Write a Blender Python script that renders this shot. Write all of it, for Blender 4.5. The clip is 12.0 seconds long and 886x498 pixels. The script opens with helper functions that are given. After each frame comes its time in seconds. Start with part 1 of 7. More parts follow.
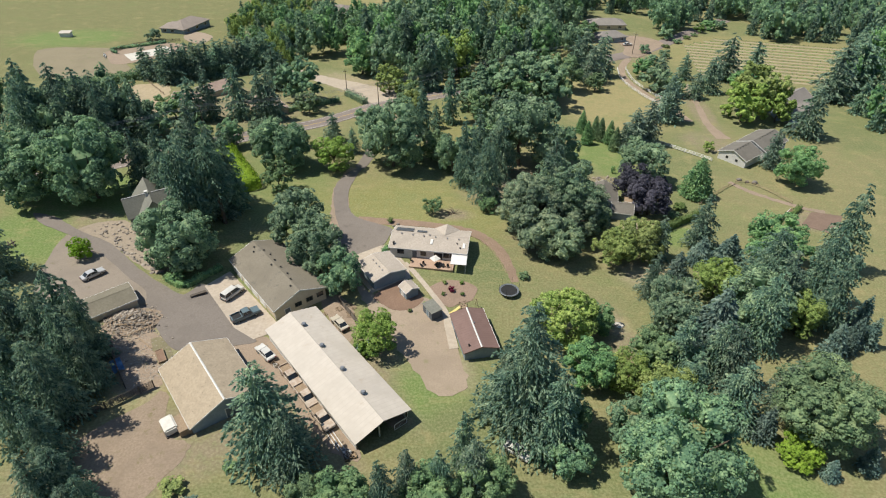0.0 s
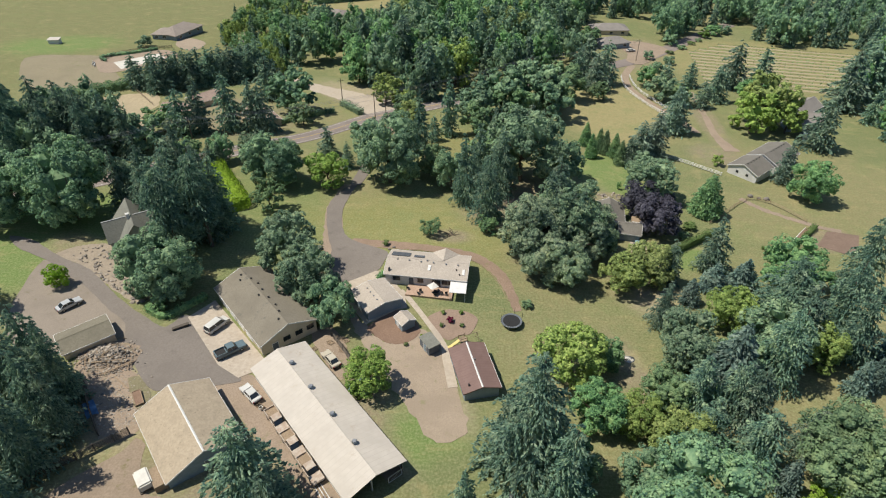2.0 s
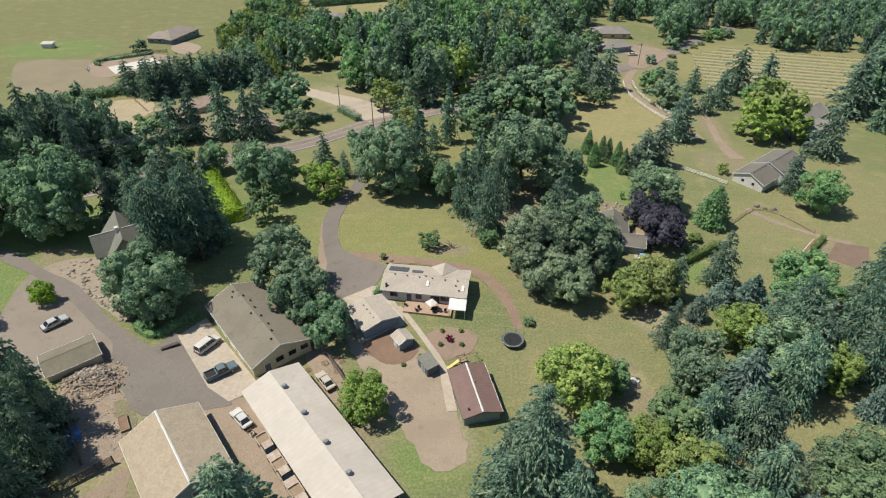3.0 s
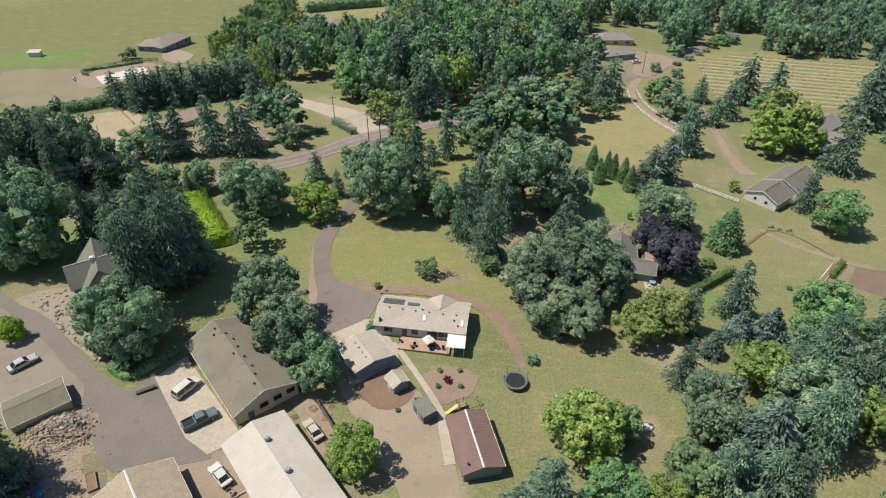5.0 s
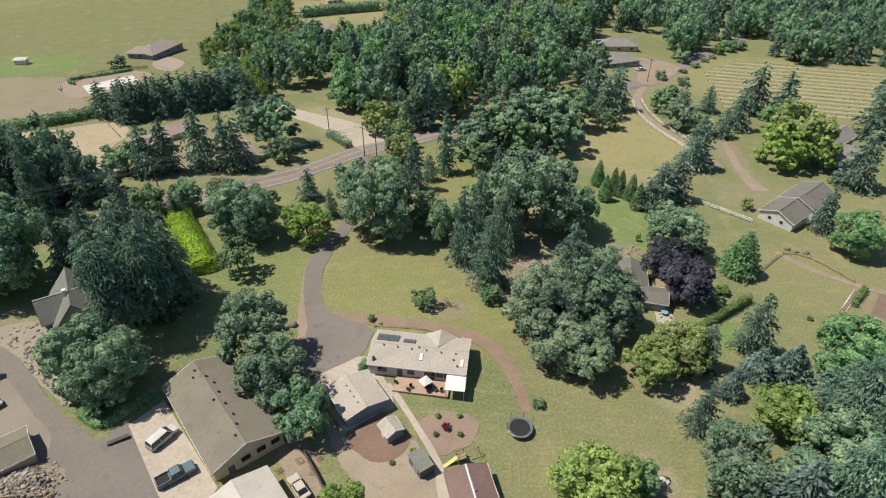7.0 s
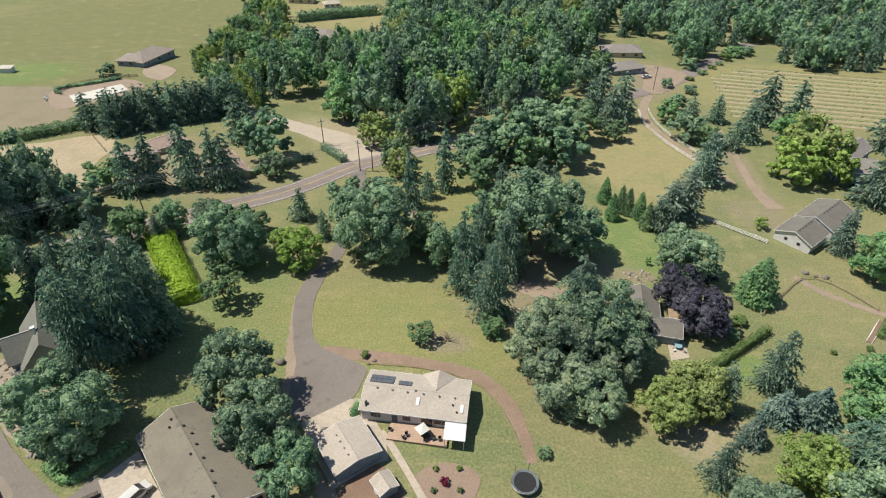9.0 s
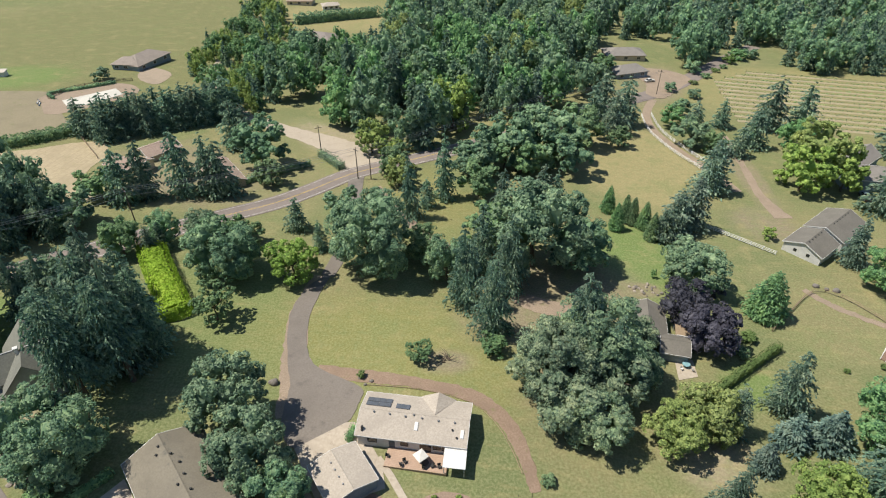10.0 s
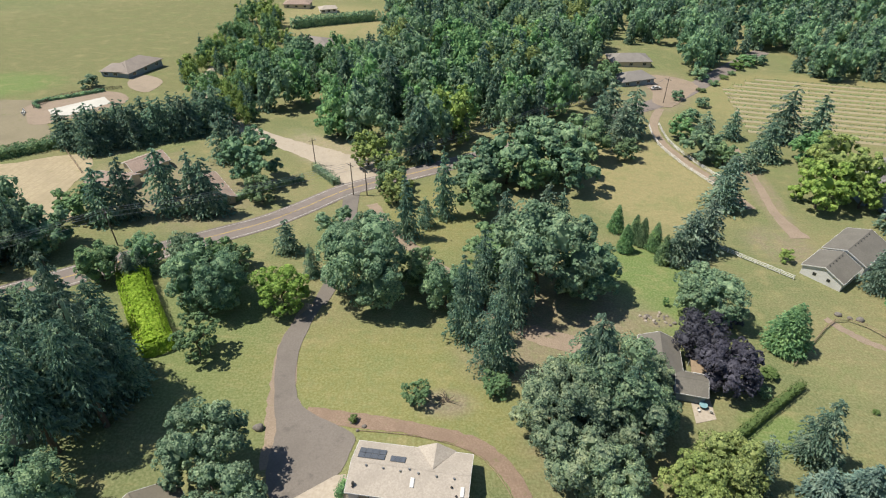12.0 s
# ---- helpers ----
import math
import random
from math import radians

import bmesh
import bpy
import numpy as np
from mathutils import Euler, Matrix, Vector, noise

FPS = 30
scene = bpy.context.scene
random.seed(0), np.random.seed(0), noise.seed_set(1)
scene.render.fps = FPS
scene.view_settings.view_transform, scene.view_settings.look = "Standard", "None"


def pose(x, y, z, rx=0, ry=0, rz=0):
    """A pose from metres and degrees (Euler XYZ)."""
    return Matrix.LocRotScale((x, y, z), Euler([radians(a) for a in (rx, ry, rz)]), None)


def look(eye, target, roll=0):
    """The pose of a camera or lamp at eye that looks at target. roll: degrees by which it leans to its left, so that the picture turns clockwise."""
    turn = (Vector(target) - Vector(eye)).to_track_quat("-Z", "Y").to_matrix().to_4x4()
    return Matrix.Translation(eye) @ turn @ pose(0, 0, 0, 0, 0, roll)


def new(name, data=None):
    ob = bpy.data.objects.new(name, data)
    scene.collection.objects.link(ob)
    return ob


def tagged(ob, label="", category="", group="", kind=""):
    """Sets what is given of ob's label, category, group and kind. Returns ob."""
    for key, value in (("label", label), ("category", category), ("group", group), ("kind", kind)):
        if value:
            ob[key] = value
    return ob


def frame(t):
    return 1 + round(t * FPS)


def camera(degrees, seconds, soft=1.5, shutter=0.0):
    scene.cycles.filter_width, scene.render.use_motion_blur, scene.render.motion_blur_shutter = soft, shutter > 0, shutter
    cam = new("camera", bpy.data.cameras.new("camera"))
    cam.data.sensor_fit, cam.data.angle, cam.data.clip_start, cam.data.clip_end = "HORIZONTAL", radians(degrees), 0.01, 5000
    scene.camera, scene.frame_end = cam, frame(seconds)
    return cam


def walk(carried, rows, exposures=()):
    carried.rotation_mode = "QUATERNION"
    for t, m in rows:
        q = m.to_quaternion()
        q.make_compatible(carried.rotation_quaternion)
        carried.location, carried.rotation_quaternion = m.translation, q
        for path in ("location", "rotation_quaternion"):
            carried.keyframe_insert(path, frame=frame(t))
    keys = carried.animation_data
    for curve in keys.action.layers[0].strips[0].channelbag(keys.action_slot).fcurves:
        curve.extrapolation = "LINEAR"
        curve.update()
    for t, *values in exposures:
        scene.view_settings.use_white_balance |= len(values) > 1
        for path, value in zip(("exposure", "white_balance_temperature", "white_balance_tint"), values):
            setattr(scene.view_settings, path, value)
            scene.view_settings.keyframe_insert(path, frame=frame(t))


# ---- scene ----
cam = camera(73.7, 12.0, soft=1.15)
# seconds, x, y, z, yaw, pitch, roll: a level flight at about 5 m/s
ROWS = [
    (0.0, 0.00, 0.00, 78.16, 1.84, -36.61, 0.11),
    (0.5, -0.01, 2.14, 78.18, 1.83, -36.61, 0.10),
    (1.0, -0.03, 4.43, 78.20, 1.83, -36.62, 0.08),
    (1.5, -0.03, 6.81, 78.24, 1.81, -36.61, 0.08),
    (2.0, -0.03, 9.26, 78.27, 1.79, -36.59, 0.07),
    (2.5, -0.02, 11.76, 78.30, 1.78, -36.56, 0.07),
    (3.0, -0.01, 14.28, 78.32, 1.76, -36.55, 0.06),
    (5.0, 0.10, 24.35, 78.37, 1.74, -36.48, 0.00),
    (5.5, 0.07, 26.87, 78.35, 1.73, -36.47, 0.01),
    (6.0, 0.05, 29.40, 78.32, 1.71, -36.47, 0.01),
    (6.5, 0.06, 31.94, 78.31, 1.72, -36.46, -0.01),
    (7.0, 0.03, 34.47, 78.31, 1.69, -36.46, 0.00),
    (9.0, 0.05, 44.49, 78.29, 1.71, -36.47, -0.05),
    (9.5, 0.05, 46.99, 78.26, 1.72, -36.47, -0.05),
    (10.0, 0.03, 49.48, 78.23, 1.73, -36.48, -0.06),
    (10.5, 0.02, 51.97, 78.22, 1.74, -36.49, -0.06),
    (11.0, 0.01, 54.46, 78.19, 1.75, -36.50, -0.07),
    (11.5, 0.01, 56.96, 78.15, 1.76, -36.51, -0.05),
    (12.0, 0.00, 59.45, 78.16, 1.77, -36.55, -0.04),
]
walk(cam, [(t, pose(x, y, z, 90 + pitch, 0, yaw) @ pose(0, 0, 0, 0, 0, roll)) for t, x, y, z, yaw, pitch, roll in ROWS], exposures=[(0.0, 0.26), (3.0, 0.19), (6.0, 0.19), (9.0, 0.29), (12.0, 0.33)])

# ---- light ----
SUN_AZ, SUN_EL = 177.0, 61.0  # the sun stands in the direction of -x
world = bpy.data.worlds.new("sky")
scene.world = world
world.use_nodes = True
wn = world.node_tree
sky = wn.nodes.new("ShaderNodeTexSky")
sky.sky_type, sky.sun_disc = "NISHITA", False
sky.sun_elevation, sky.sun_rotation = radians(SUN_EL), radians(90 - SUN_AZ)
sky.air_density, sky.dust_density, sky.ozone_density = 1.2, 0.3, 4.0
wn.links.new(sky.outputs[0], wn.nodes["Background"].inputs[0])
wn.nodes["Background"].inputs[1].default_value = 0.082
sun_data = bpy.data.lights.new("sun", "SUN")
sun_data.energy, sun_data.angle, sun_data.color = 5.0, radians(0.6), (1.0, 0.955, 0.85)
sun = new("sun", sun_data)
sun_dir = Vector((math.cos(radians(SUN_EL)) * math.cos(radians(SUN_AZ)), math.cos(radians(SUN_EL)) * math.sin(radians(SUN_AZ)), math.sin(radians(SUN_EL))))
sun.matrix_world = look(sun_dir * 300, (0, 0, 0))


# ---- terrain ----
def smooth01(v):
    v = min(1.0, max(0.0, v))
    return v * v * (3 - 2 * v)


def terrain(x, y):
    """Height of the hillside: it falls away to the right and ahead, with a low rise under the white house."""
    yy = y if y < 560 else 560 + 200 * math.tanh((y - 560) / 200)
    yy = yy if yy > -100 else -100 + 100 * math.tanh((yy + 100) / 100)
    xx = 320 * math.tanh(x / 320)
    return -0.0397 * xx - 0.0505 * yy - 3.2 * smooth01((y - 165) / 60) * smooth01((20 - x) / 80) + 2.2 * math.exp(-(x * x + (y - 119) ** 2) / 450)


# ---- materials ----
def nodes_of(name, rough=0.85, metal=0.0, spec=0.3):
    m = bpy.data.materials.new(name)
    m.use_nodes = True
    tree = m.node_tree
    bsdf = tree.nodes["Principled BSDF"]
    bsdf.inputs["Roughness"].default_value = rough
    bsdf.inputs["Metallic"].default_value = metal
    bsdf.inputs["Specular IOR Level"].default_value = spec
    return m, tree, bsdf


def noise_node(tree, vector, scale, detail=4.0, rough=0.6):
    n = tree.nodes.new("ShaderNodeTexNoise")
    n.inputs["Scale"].default_value, n.inputs["Detail"].default_value, n.inputs["Roughness"].default_value = scale, detail, rough
    tree.links.new(vector, n.inputs["Vector"])
    return n.outputs["Fac"]


def ramp(tree, value, low, high):
    r = tree.nodes.new("ShaderNodeMapRange")
    r.interpolation_type = "SMOOTHSTEP"
    r.inputs["From Min"].default_value, r.inputs["From Max"].default_value = low, high
    tree.links.new(value, r.inputs["Value"])
    return r.outputs["Result"]


def blend(tree, fac, a, b, mode="MIX"):
    n = tree.nodes.new("ShaderNodeMix")
    n.data_type, n.blend_type = "RGBA", mode
    for socket, value in ((n.inputs[0], fac), (n.inputs[6], a), (n.inputs[7], b)):
        if isinstance(value, bpy.types.NodeSocket):
            tree.links.new(value, socket)
        else:
            socket.default_value = value if isinstance(value, float) else (*value, 1)
    return n.outputs[2]


def relief(tree, bsdf, value, strength, distance):
    b = tree.nodes.new("ShaderNodeBump")
    b.inputs["Strength"].default_value, b.inputs["Distance"].default_value = strength, distance
    tree.links.new(value, b.inputs["Height"])
    tree.links.new(b.outputs["Normal"], bsdf.inputs["Normal"])


def surface(name, a, b, grain=2.0, patch=0.15, rough=0.85, metal=0.0, stain=None, bump=0.3, lines=None, spec=0.3):
    """A weathered surface: two colours mixed by fine grain and by wide patches, with stains, and lines if asked (spacing along an object axis)."""
    m, tree, bsdf = nodes_of(name, rough, metal, spec)
    a, b, stain = [tuple(c * 0.8 for c in k) if k else k for k in (a, b, stain)]
    where = tree.nodes.new("ShaderNodeNewGeometry").outputs["Position"]
    fine, wide = noise_node(tree, where, grain, 5), noise_node(tree, where, patch, 3)
    colour = blend(tree, ramp(tree, fine, 0.3, 0.7), a, b)
    shade = [0.78 * (x + y) / 2 for x, y in zip(a, b)]
    colour = blend(tree, ramp(tree, wide, 0.42, 0.68), colour, blend(tree, 0.5, colour, shade))
    if stain:
        colour = blend(tree, ramp(tree, noise_node(tree, where, patch * 3.3, 6, 0.7), 0.56, 0.72), colour, stain)
    height = fine
    if lines:
        axis, spacing, depth = lines
        local = tree.nodes.new("ShaderNodeTexCoord").outputs["Object"]
        sep = tree.nodes.new("ShaderNodeSeparateXYZ")
        tree.links.new(local, sep.inputs[0])
        wave = tree.nodes.new("ShaderNodeMath")
        wave.operation = "PINGPONG"
        wave.inputs[1].default_value = spacing / 2
        tree.links.new(sep.outputs[axis], wave.inputs[0])
        edge = ramp(tree, wave.outputs[0], 0.0, spacing * 0.09)
        colour = blend(tree, edge, [c * depth for c in a], colour)
        height = edge
    tree.links.new(colour, bsdf.inputs["Base Color"])
    relief(tree, bsdf, height, bump, 0.02)
    return m


def foliage(name, dark, light, tip):
    """Leaves: each spray its own tone, each tree its own cast, with paler patches through the crown; thin enough to let some light through."""
    m, tree, bsdf = nodes_of(name, 0.75, 0.0, 0.12)
    geo = tree.nodes.new("ShaderNodeNewGeometry")
    info = tree.nodes.new("ShaderNodeObjectInfo")
    colour = blend(tree, geo.outputs["Random Per Island"], dark, light)
    colour = blend(tree, ramp(tree, noise_node(tree, geo.outputs["Position"], 0.55, 3), 0.45, 0.75), colour, tip)
    colour = blend(tree, ramp(tree, noise_node(tree, geo.outputs["Position"], 0.075, 1), 0.35, 0.65), colour, blend(tree, 0.35, colour, dark))
    cast = tree.nodes.new("ShaderNodeHueSaturation")
    for socket, low, high in (("Hue", 0.480, 0.506), ("Value", 0.86, 1.10), ("Saturation", 0.98, 1.2)):
        r = tree.nodes.new("ShaderNodeMapRange")
        r.inputs["To Min"].default_value, r.inputs["To Max"].default_value = low, high
        tree.links.new(info.outputs["Random"], r.inputs["Value"])
        tree.links.new(r.outputs["Result"], cast.inputs[socket])
    tree.links.new(colour, cast.inputs["Color"])
    tree.links.new(cast.outputs[0], bsdf.inputs["Base Color"])
    thin = tree.nodes.new("ShaderNodeBsdfTranslucent")
    tree.links.new(cast.outputs[0], thin.inputs["Color"])
    mix = tree.nodes.new("ShaderNodeMixShader")
    mix.inputs[0].default_value = 0.36
    tree.links.new(bsdf.outputs[0], mix.inputs[1])
    tree.links.new(thin.outputs[0], mix.inputs[2])
    tree.links.new(mix.outputs[0], tree.nodes["Material Output"].inputs["Surface"])
    return m


def glass_pane(name="window_glass"):
    m, tree, bsdf = nodes_of(name, 0.06, 0.0, 0.6)
    bsdf.inputs["Base Color"].default_value = (0.02, 0.025, 0.03, 1)
    return m


# ground: colours and the soft-edged patches of other cover (x, y, half length, half width, turn, colour, softness)
DRY, GREEN, BRIGHT, SOIL, TAN, DUST, OLIVE = (0.214, 0.193, 0.094), (0.138, 0.160, 0.067), (0.130, 0.198, 0.056), (0.235, 0.188, 0.130), (0.300, 0.250, 0.122), (0.320, 0.262, 0.178), (0.155, 0.153, 0.066)


def ground_material():
    m, tree, bsdf = nodes_of("meadow_grass", 0.95, 0.0, 0.1)
    where = tree.nodes.new("ShaderNodeNewGeometry").outputs["Position"]
    flat = tree.nodes.new("ShaderNodeVectorMath")
    flat.operation = "MULTIPLY"
    flat.inputs[1].default_value = (1, 1, 0)
    tree.links.new(where, flat.inputs[0])
    flat = flat.outputs[0]
    wide, mid, fine = noise_node(tree, flat, 0.022, 5, 0.6), noise_node(tree, flat, 0.16, 6, 0.65), noise_node(tree, flat, 2.2, 5, 0.7)
    colour = blend(tree, ramp(tree, wide, 0.38, 0.64), DRY, GREEN)
    edge = tree.nodes.new("ShaderNodeMath")
    edge.operation = "MULTIPLY_ADD"
    edge.inputs[1].default_value, edge.inputs[2].default_value = 0.75, -0.375
    tree.links.new(mid, edge.inputs[0])
    for x, y, a, b, turn, tint, soft in COVERS:
        place = tree.nodes.new("ShaderNodeMapping")
        place.vector_type = "TEXTURE"
        place.inputs["Location"].default_value, place.inputs["Rotation"].default_value, place.inputs["Scale"].default_value = (x, y, 0), (0, 0, radians(turn)), (a, b, 1)
        tree.links.new(flat, place.inputs["Vector"])
        far = tree.nodes.new("ShaderNodeVectorMath")
        far.operation = "LENGTH"
        tree.links.new(place.outputs[0], far.inputs[0])
        rough_far = tree.nodes.new("ShaderNodeMath")
        tree.links.new(far.outputs["Value"], rough_far.inputs[0])
        tree.links.new(edge.outputs[0], rough_far.inputs[1])
        colour = blend(tree, ramp(tree, rough_far.outputs[0], 1 + soft, 1 - soft), colour, tint)
    # tufts, worn streaks and dry blotches
    colour = blend(tree, ramp(tree, mid, 0.50, 0.72), colour, blend(tree, 0.45, colour, (0.37, 0.295, 0.145)))
    colour = blend(tree, ramp(tree, noise_node(tree, flat, 0.55, 7, 0.8), 0.45, 0.65), colour, blend(tree, 0.5, colour, (0.12, 0.165, 0.06)))
    colour = blend(tree, ramp(tree, noise_node(tree, flat, 0.09, 4, 0.6), 0.5, 0.68), colour, blend(tree, 0.4, colour, (0.155, 0.195, 0.07)))
    streak = tree.nodes.new("ShaderNodeMapping")
    streak.inputs["Rotation"].default_value, streak.inputs["Scale"].default_value = (0, 0, radians(28)), (0.35, 1.6, 1)
    tree.links.new(flat, streak.inputs["Vector"])
    colour = blend(tree, ramp(tree, noise_node(tree, streak.outputs[0], 0.35, 5, 0.7), 0.52, 0.68), colour, blend(tree, 0.35, colour, (0.33, 0.27, 0.13)))
    colour = blend(tree, ramp(tree, fine, 0.35, 0.72), blend(tree, 0.3, colour, (0.07, 0.075, 0.03)), blend(tree, 0.2, colour, (0.55, 0.5, 0.3)))
    tree.links.new(colour, bsdf.inputs["Base Color"])
    relief(tree, bsdf, fine, 0.6, 0.12)
    return m


COVERS = (
    (-185, 330, 150, 95, 60, OLIVE, 0.25), (-190, 285, 24, 15, 20, BRIGHT, 0.4), 
    (58, 222, 21, 32, 0, TAN, 0.25), (155, 300, 62, 40, 0, (0.255, 0.222, 0.10), 0.15), (44, 168, 11, 17, -25, BRIGHT, 0.3), (48, 158, 7, 14, 0, BRIGHT, 0.35), (55.5, 124.5, 7, 5, 30, BRIGHT, 0.35),
    (-48, 52, 17, 8, 25, SOIL, 0.3), (-58, 72, 12, 7, -50, DUST, 0.3), (-29, 66, 20, 4.5, -49, SOIL, 0.35), (-11.5, 69.5, 13, 5, -52, SOIL, 0.35),
    (33, 83, 4, 11, 12, SOIL, 0.4), (32.5, 88, 2.6, 2.2, 0, DUST, 0.4), (43, 108, 7, 6, 0, DUST, 0.5), (-2, 72, 5, 6, 0, DUST, 0.5), (-3, 66, 10, 5, -45, BRIGHT, 0.45), (2, 60, 9, 6, 30, GREEN, 0.5), (2, 104, 12, 7, -10, GREEN, 0.4),
    (-62, 122, 26, 15, 40, GREEN, 0.4), (-92, 128, 20, 14, 30, BRIGHT, 0.4), (-66, 150, 12, 22, 30, GREEN, 0.4), (-47, 139, 12, 27, 20, (0.142, 0.182, 0.064), 0.35), (-53, 101, 13, 5, -48, BRIGHT, 0.35), (-100, 108, 13, 12, 0, BRIGHT, 0.4), (-55, 104, 16, 14, 0, GREEN, 0.4),
    (50, 52, 7, 14, 25, BRIGHT, 0.4), (78, 72, 30, 22, 0, DRY, 0.4), (82, 146, 12, 15, -45, DRY, 0.3), (96, 136, 7, 5, 40, SOIL, 0.25),
    (84, 186, 8, 9, 0, SOIL, 0.5), (92, 218, 4, 26, -5, SOIL, 0.4), (-6, 130, 34, 15, -8, (0.21, 0.205, 0.072), 0.4), (-1.8, 126, 5, 3, 0, SOIL, 0.5),
    (-84, 205, 30, 17, -38, SOIL, 0.4), (-97, 236, 20, 6, 50, GREEN, 0.3), (-88, 167, 10, 8, 35, GREEN, 0.4), (88, 315, 18, 9, 62, SOIL, 0.4), (98, 357, 14, 19, -10, GREEN, 0.3), (-8, 190, 14, 20, 0, (0.20, 0.19, 0.07), 0.4), (2, 205, 6, 8, 0, GREEN, 0.4),
    (-40, 232, 26, 9, -45, DUST, 0.35), (82, 295, 20, 10, 45, SOIL, 0.4), (-60, 345, 30, 20, 0, GREEN, 0.4), (-75, 420, 40, 40, 0, TAN, 0.4),
    (43, 153.6, 3.6, 2.6, 0, SOIL, 0.35), (22, 124, 12, 8, 60, SOIL, 0.6), (10, 140, 9, 9, 0, SOIL, 0.6), (25, 152, 16, 14, 0, SOIL, 0.5), (-87, 115, 9, 5, -35, SOIL, 0.5), (-72, 108, 10, 3.5, -50, DUST, 0.3),
)
MEADOW = ground_material()
ASPHALT = surface("old_asphalt", (0.205, 0.176, 0.150), (0.250, 0.215, 0.184), 3.0, 0.12, 0.9, stain=(0.172, 0.148, 0.128))
ROADWAY = surface("faded_asphalt", (0.235, 0.195, 0.17), (0.29, 0.24, 0.21), 2.0, 0.2, 0.9, stain=(0.19, 0.155, 0.135))
CONCRETE = surface("pale_concrete", (0.46, 0.385, 0.30), (0.55, 0.465, 0.37), 1.6, 0.3, 0.9, stain=(0.36, 0.29, 0.22))
GRAVEL = surface("tan_gravel", (0.335, 0.262, 0.19), (0.425, 0.338, 0.25), 5.0, 0.18, 0.95, stain=(0.27, 0.24, 0.14))
DIRT = surface("dusty_dirt", (0.30, 0.225, 0.16), (0.40, 0.31, 0.23), 4.0, 0.2, 0.95, stain=(0.24, 0.22, 0.11))
LOT = surface("grey_brown_gravel", (0.27, 0.225, 0.178), (0.335, 0.28, 0.225), 5.0, 0.18, 0.95, stain=(0.22, 0.19, 0.13))
MULCH = surface("reddish_bark_mulch", (0.21, 0.13, 0.09), (0.30, 0.20, 0.14), 5.0, 0.3, 0.95)
WHITE_METAL = surface("white_painted_metal_roofing", (0.545, 0.485, 0.415), (0.60, 0.54, 0.465), 0.6, 0.12, 0.7, stain=(0.49, 0.42, 0.34), lines=(0, 0.9, 0.95))
SHINGLE_GREY = surface("pale_grey_shingles", (0.43, 0.37, 0.305), (0.55, 0.475, 0.395), 3.5, 0.3, 0.95, stain=(0.40, 0.345, 0.29))
SHINGLE_BROWN = surface("brown_grey_shingles", (0.215, 0.188, 0.145), (0.26, 0.228, 0.175), 3.5, 0.2, 0.95, stain=(0.145, 0.135, 0.115))
SHINGLE_TAN = surface("lichened_tan_roofing", (0.39, 0.315, 0.225), (0.48, 0.395, 0.285), 2.6, 0.75, 0.95, stain=(0.24, 0.19, 0.125))
SHINGLE_OLIVE = surface("olive_roofing", (0.19, 0.17, 0.125), (0.245, 0.22, 0.165), 3.0, 0.3, 0.95)
SHINGLE_SLATE = surface("green_grey_shingles", (0.185, 0.185, 0.155), (0.25, 0.245, 0.205), 3.0, 0.3, 0.9)
SHINGLE_ROOF = surface("grey_shingles", (0.25, 0.225, 0.20), (0.315, 0.285, 0.255), 3.0, 0.3, 0.95)
SHINGLE_FARM = surface("sun_bleached_brown_shingles", (0.30, 0.25, 0.21), (0.38, 0.32, 0.27), 3.0, 0.3, 0.95)
RED_METAL = surface("red_brown_metal_roofing", (0.20, 0.125, 0.105), (0.24, 0.152, 0.13), 0.8, 0.2, 0.7, stain=(0.26, 0.17, 0.15), lines=(0, 0.6, 0.85))
WOOD_SHAKE = surface("weathered_cedar_shakes", (0.33, 0.24, 0.19), (0.45, 0.34, 0.275), 2.6, 0.3, 0.95)
WALL_CREAM = surface("cream_siding", (0.64, 0.53, 0.38), (0.70, 0.59, 0.43), 1.5, 0.3, 0.8)
WALL_WHITE = surface("white_siding", (0.70, 0.68, 0.64), (0.76, 0.74, 0.70), 1.5, 0.3, 0.7, lines=(2, 0.2, 0.85))
WALL_GREY = surface("blue_grey_siding", (0.25, 0.31, 0.35), (0.295, 0.36, 0.40), 1.5, 0.3, 0.75, lines=(2, 0.2, 0.8))
WALL_DARK = surface("dark_grey_siding", (0.12, 0.135, 0.15), (0.16, 0.175, 0.19), 1.5, 0.3, 0.75)
WALL_GREEN = surface("sage_green_siding", (0.30, 0.33, 0.29), (0.35, 0.38, 0.33), 1.5, 0.3, 0.75, lines=(2, 0.2, 0.8))
TRIM = surface("white_trim_paint", (0.72, 0.70, 0.66), (0.80, 0.78, 0.74), 3.0, 0.6, 0.6)
DARK_METAL = surface("dark_metal", (0.05, 0.05, 0.05), (0.09, 0.085, 0.08), 6.0, 1.0, 0.5, 0.6)
GALV = surface("galvanised_metal", (0.40, 0.40, 0.40), (0.5, 0.5, 0.49), 4.0, 0.8, 0.4, 0.8)
RUBBER = surface("black_rubber", (0.02, 0.02, 0.02), (0.035, 0.035, 0.035), 8.0, 1.0, 0.8)
TIMBER = surface("weathered_timber", (0.28, 0.20, 0.13), (0.40, 0.30, 0.20), 6.0, 0.8, 0.9)
TIMBER_DARK = surface("dark_weathered_timber", (0.09, 0.075, 0.06), (0.15, 0.125, 0.10), 6.0, 0.8, 0.9)
DECKING = surface("cedar_decking", (0.46, 0.31, 0.22), (0.54, 0.38, 0.28), 3.0, 0.5, 0.85, lines=(1, 0.30, 0.7))
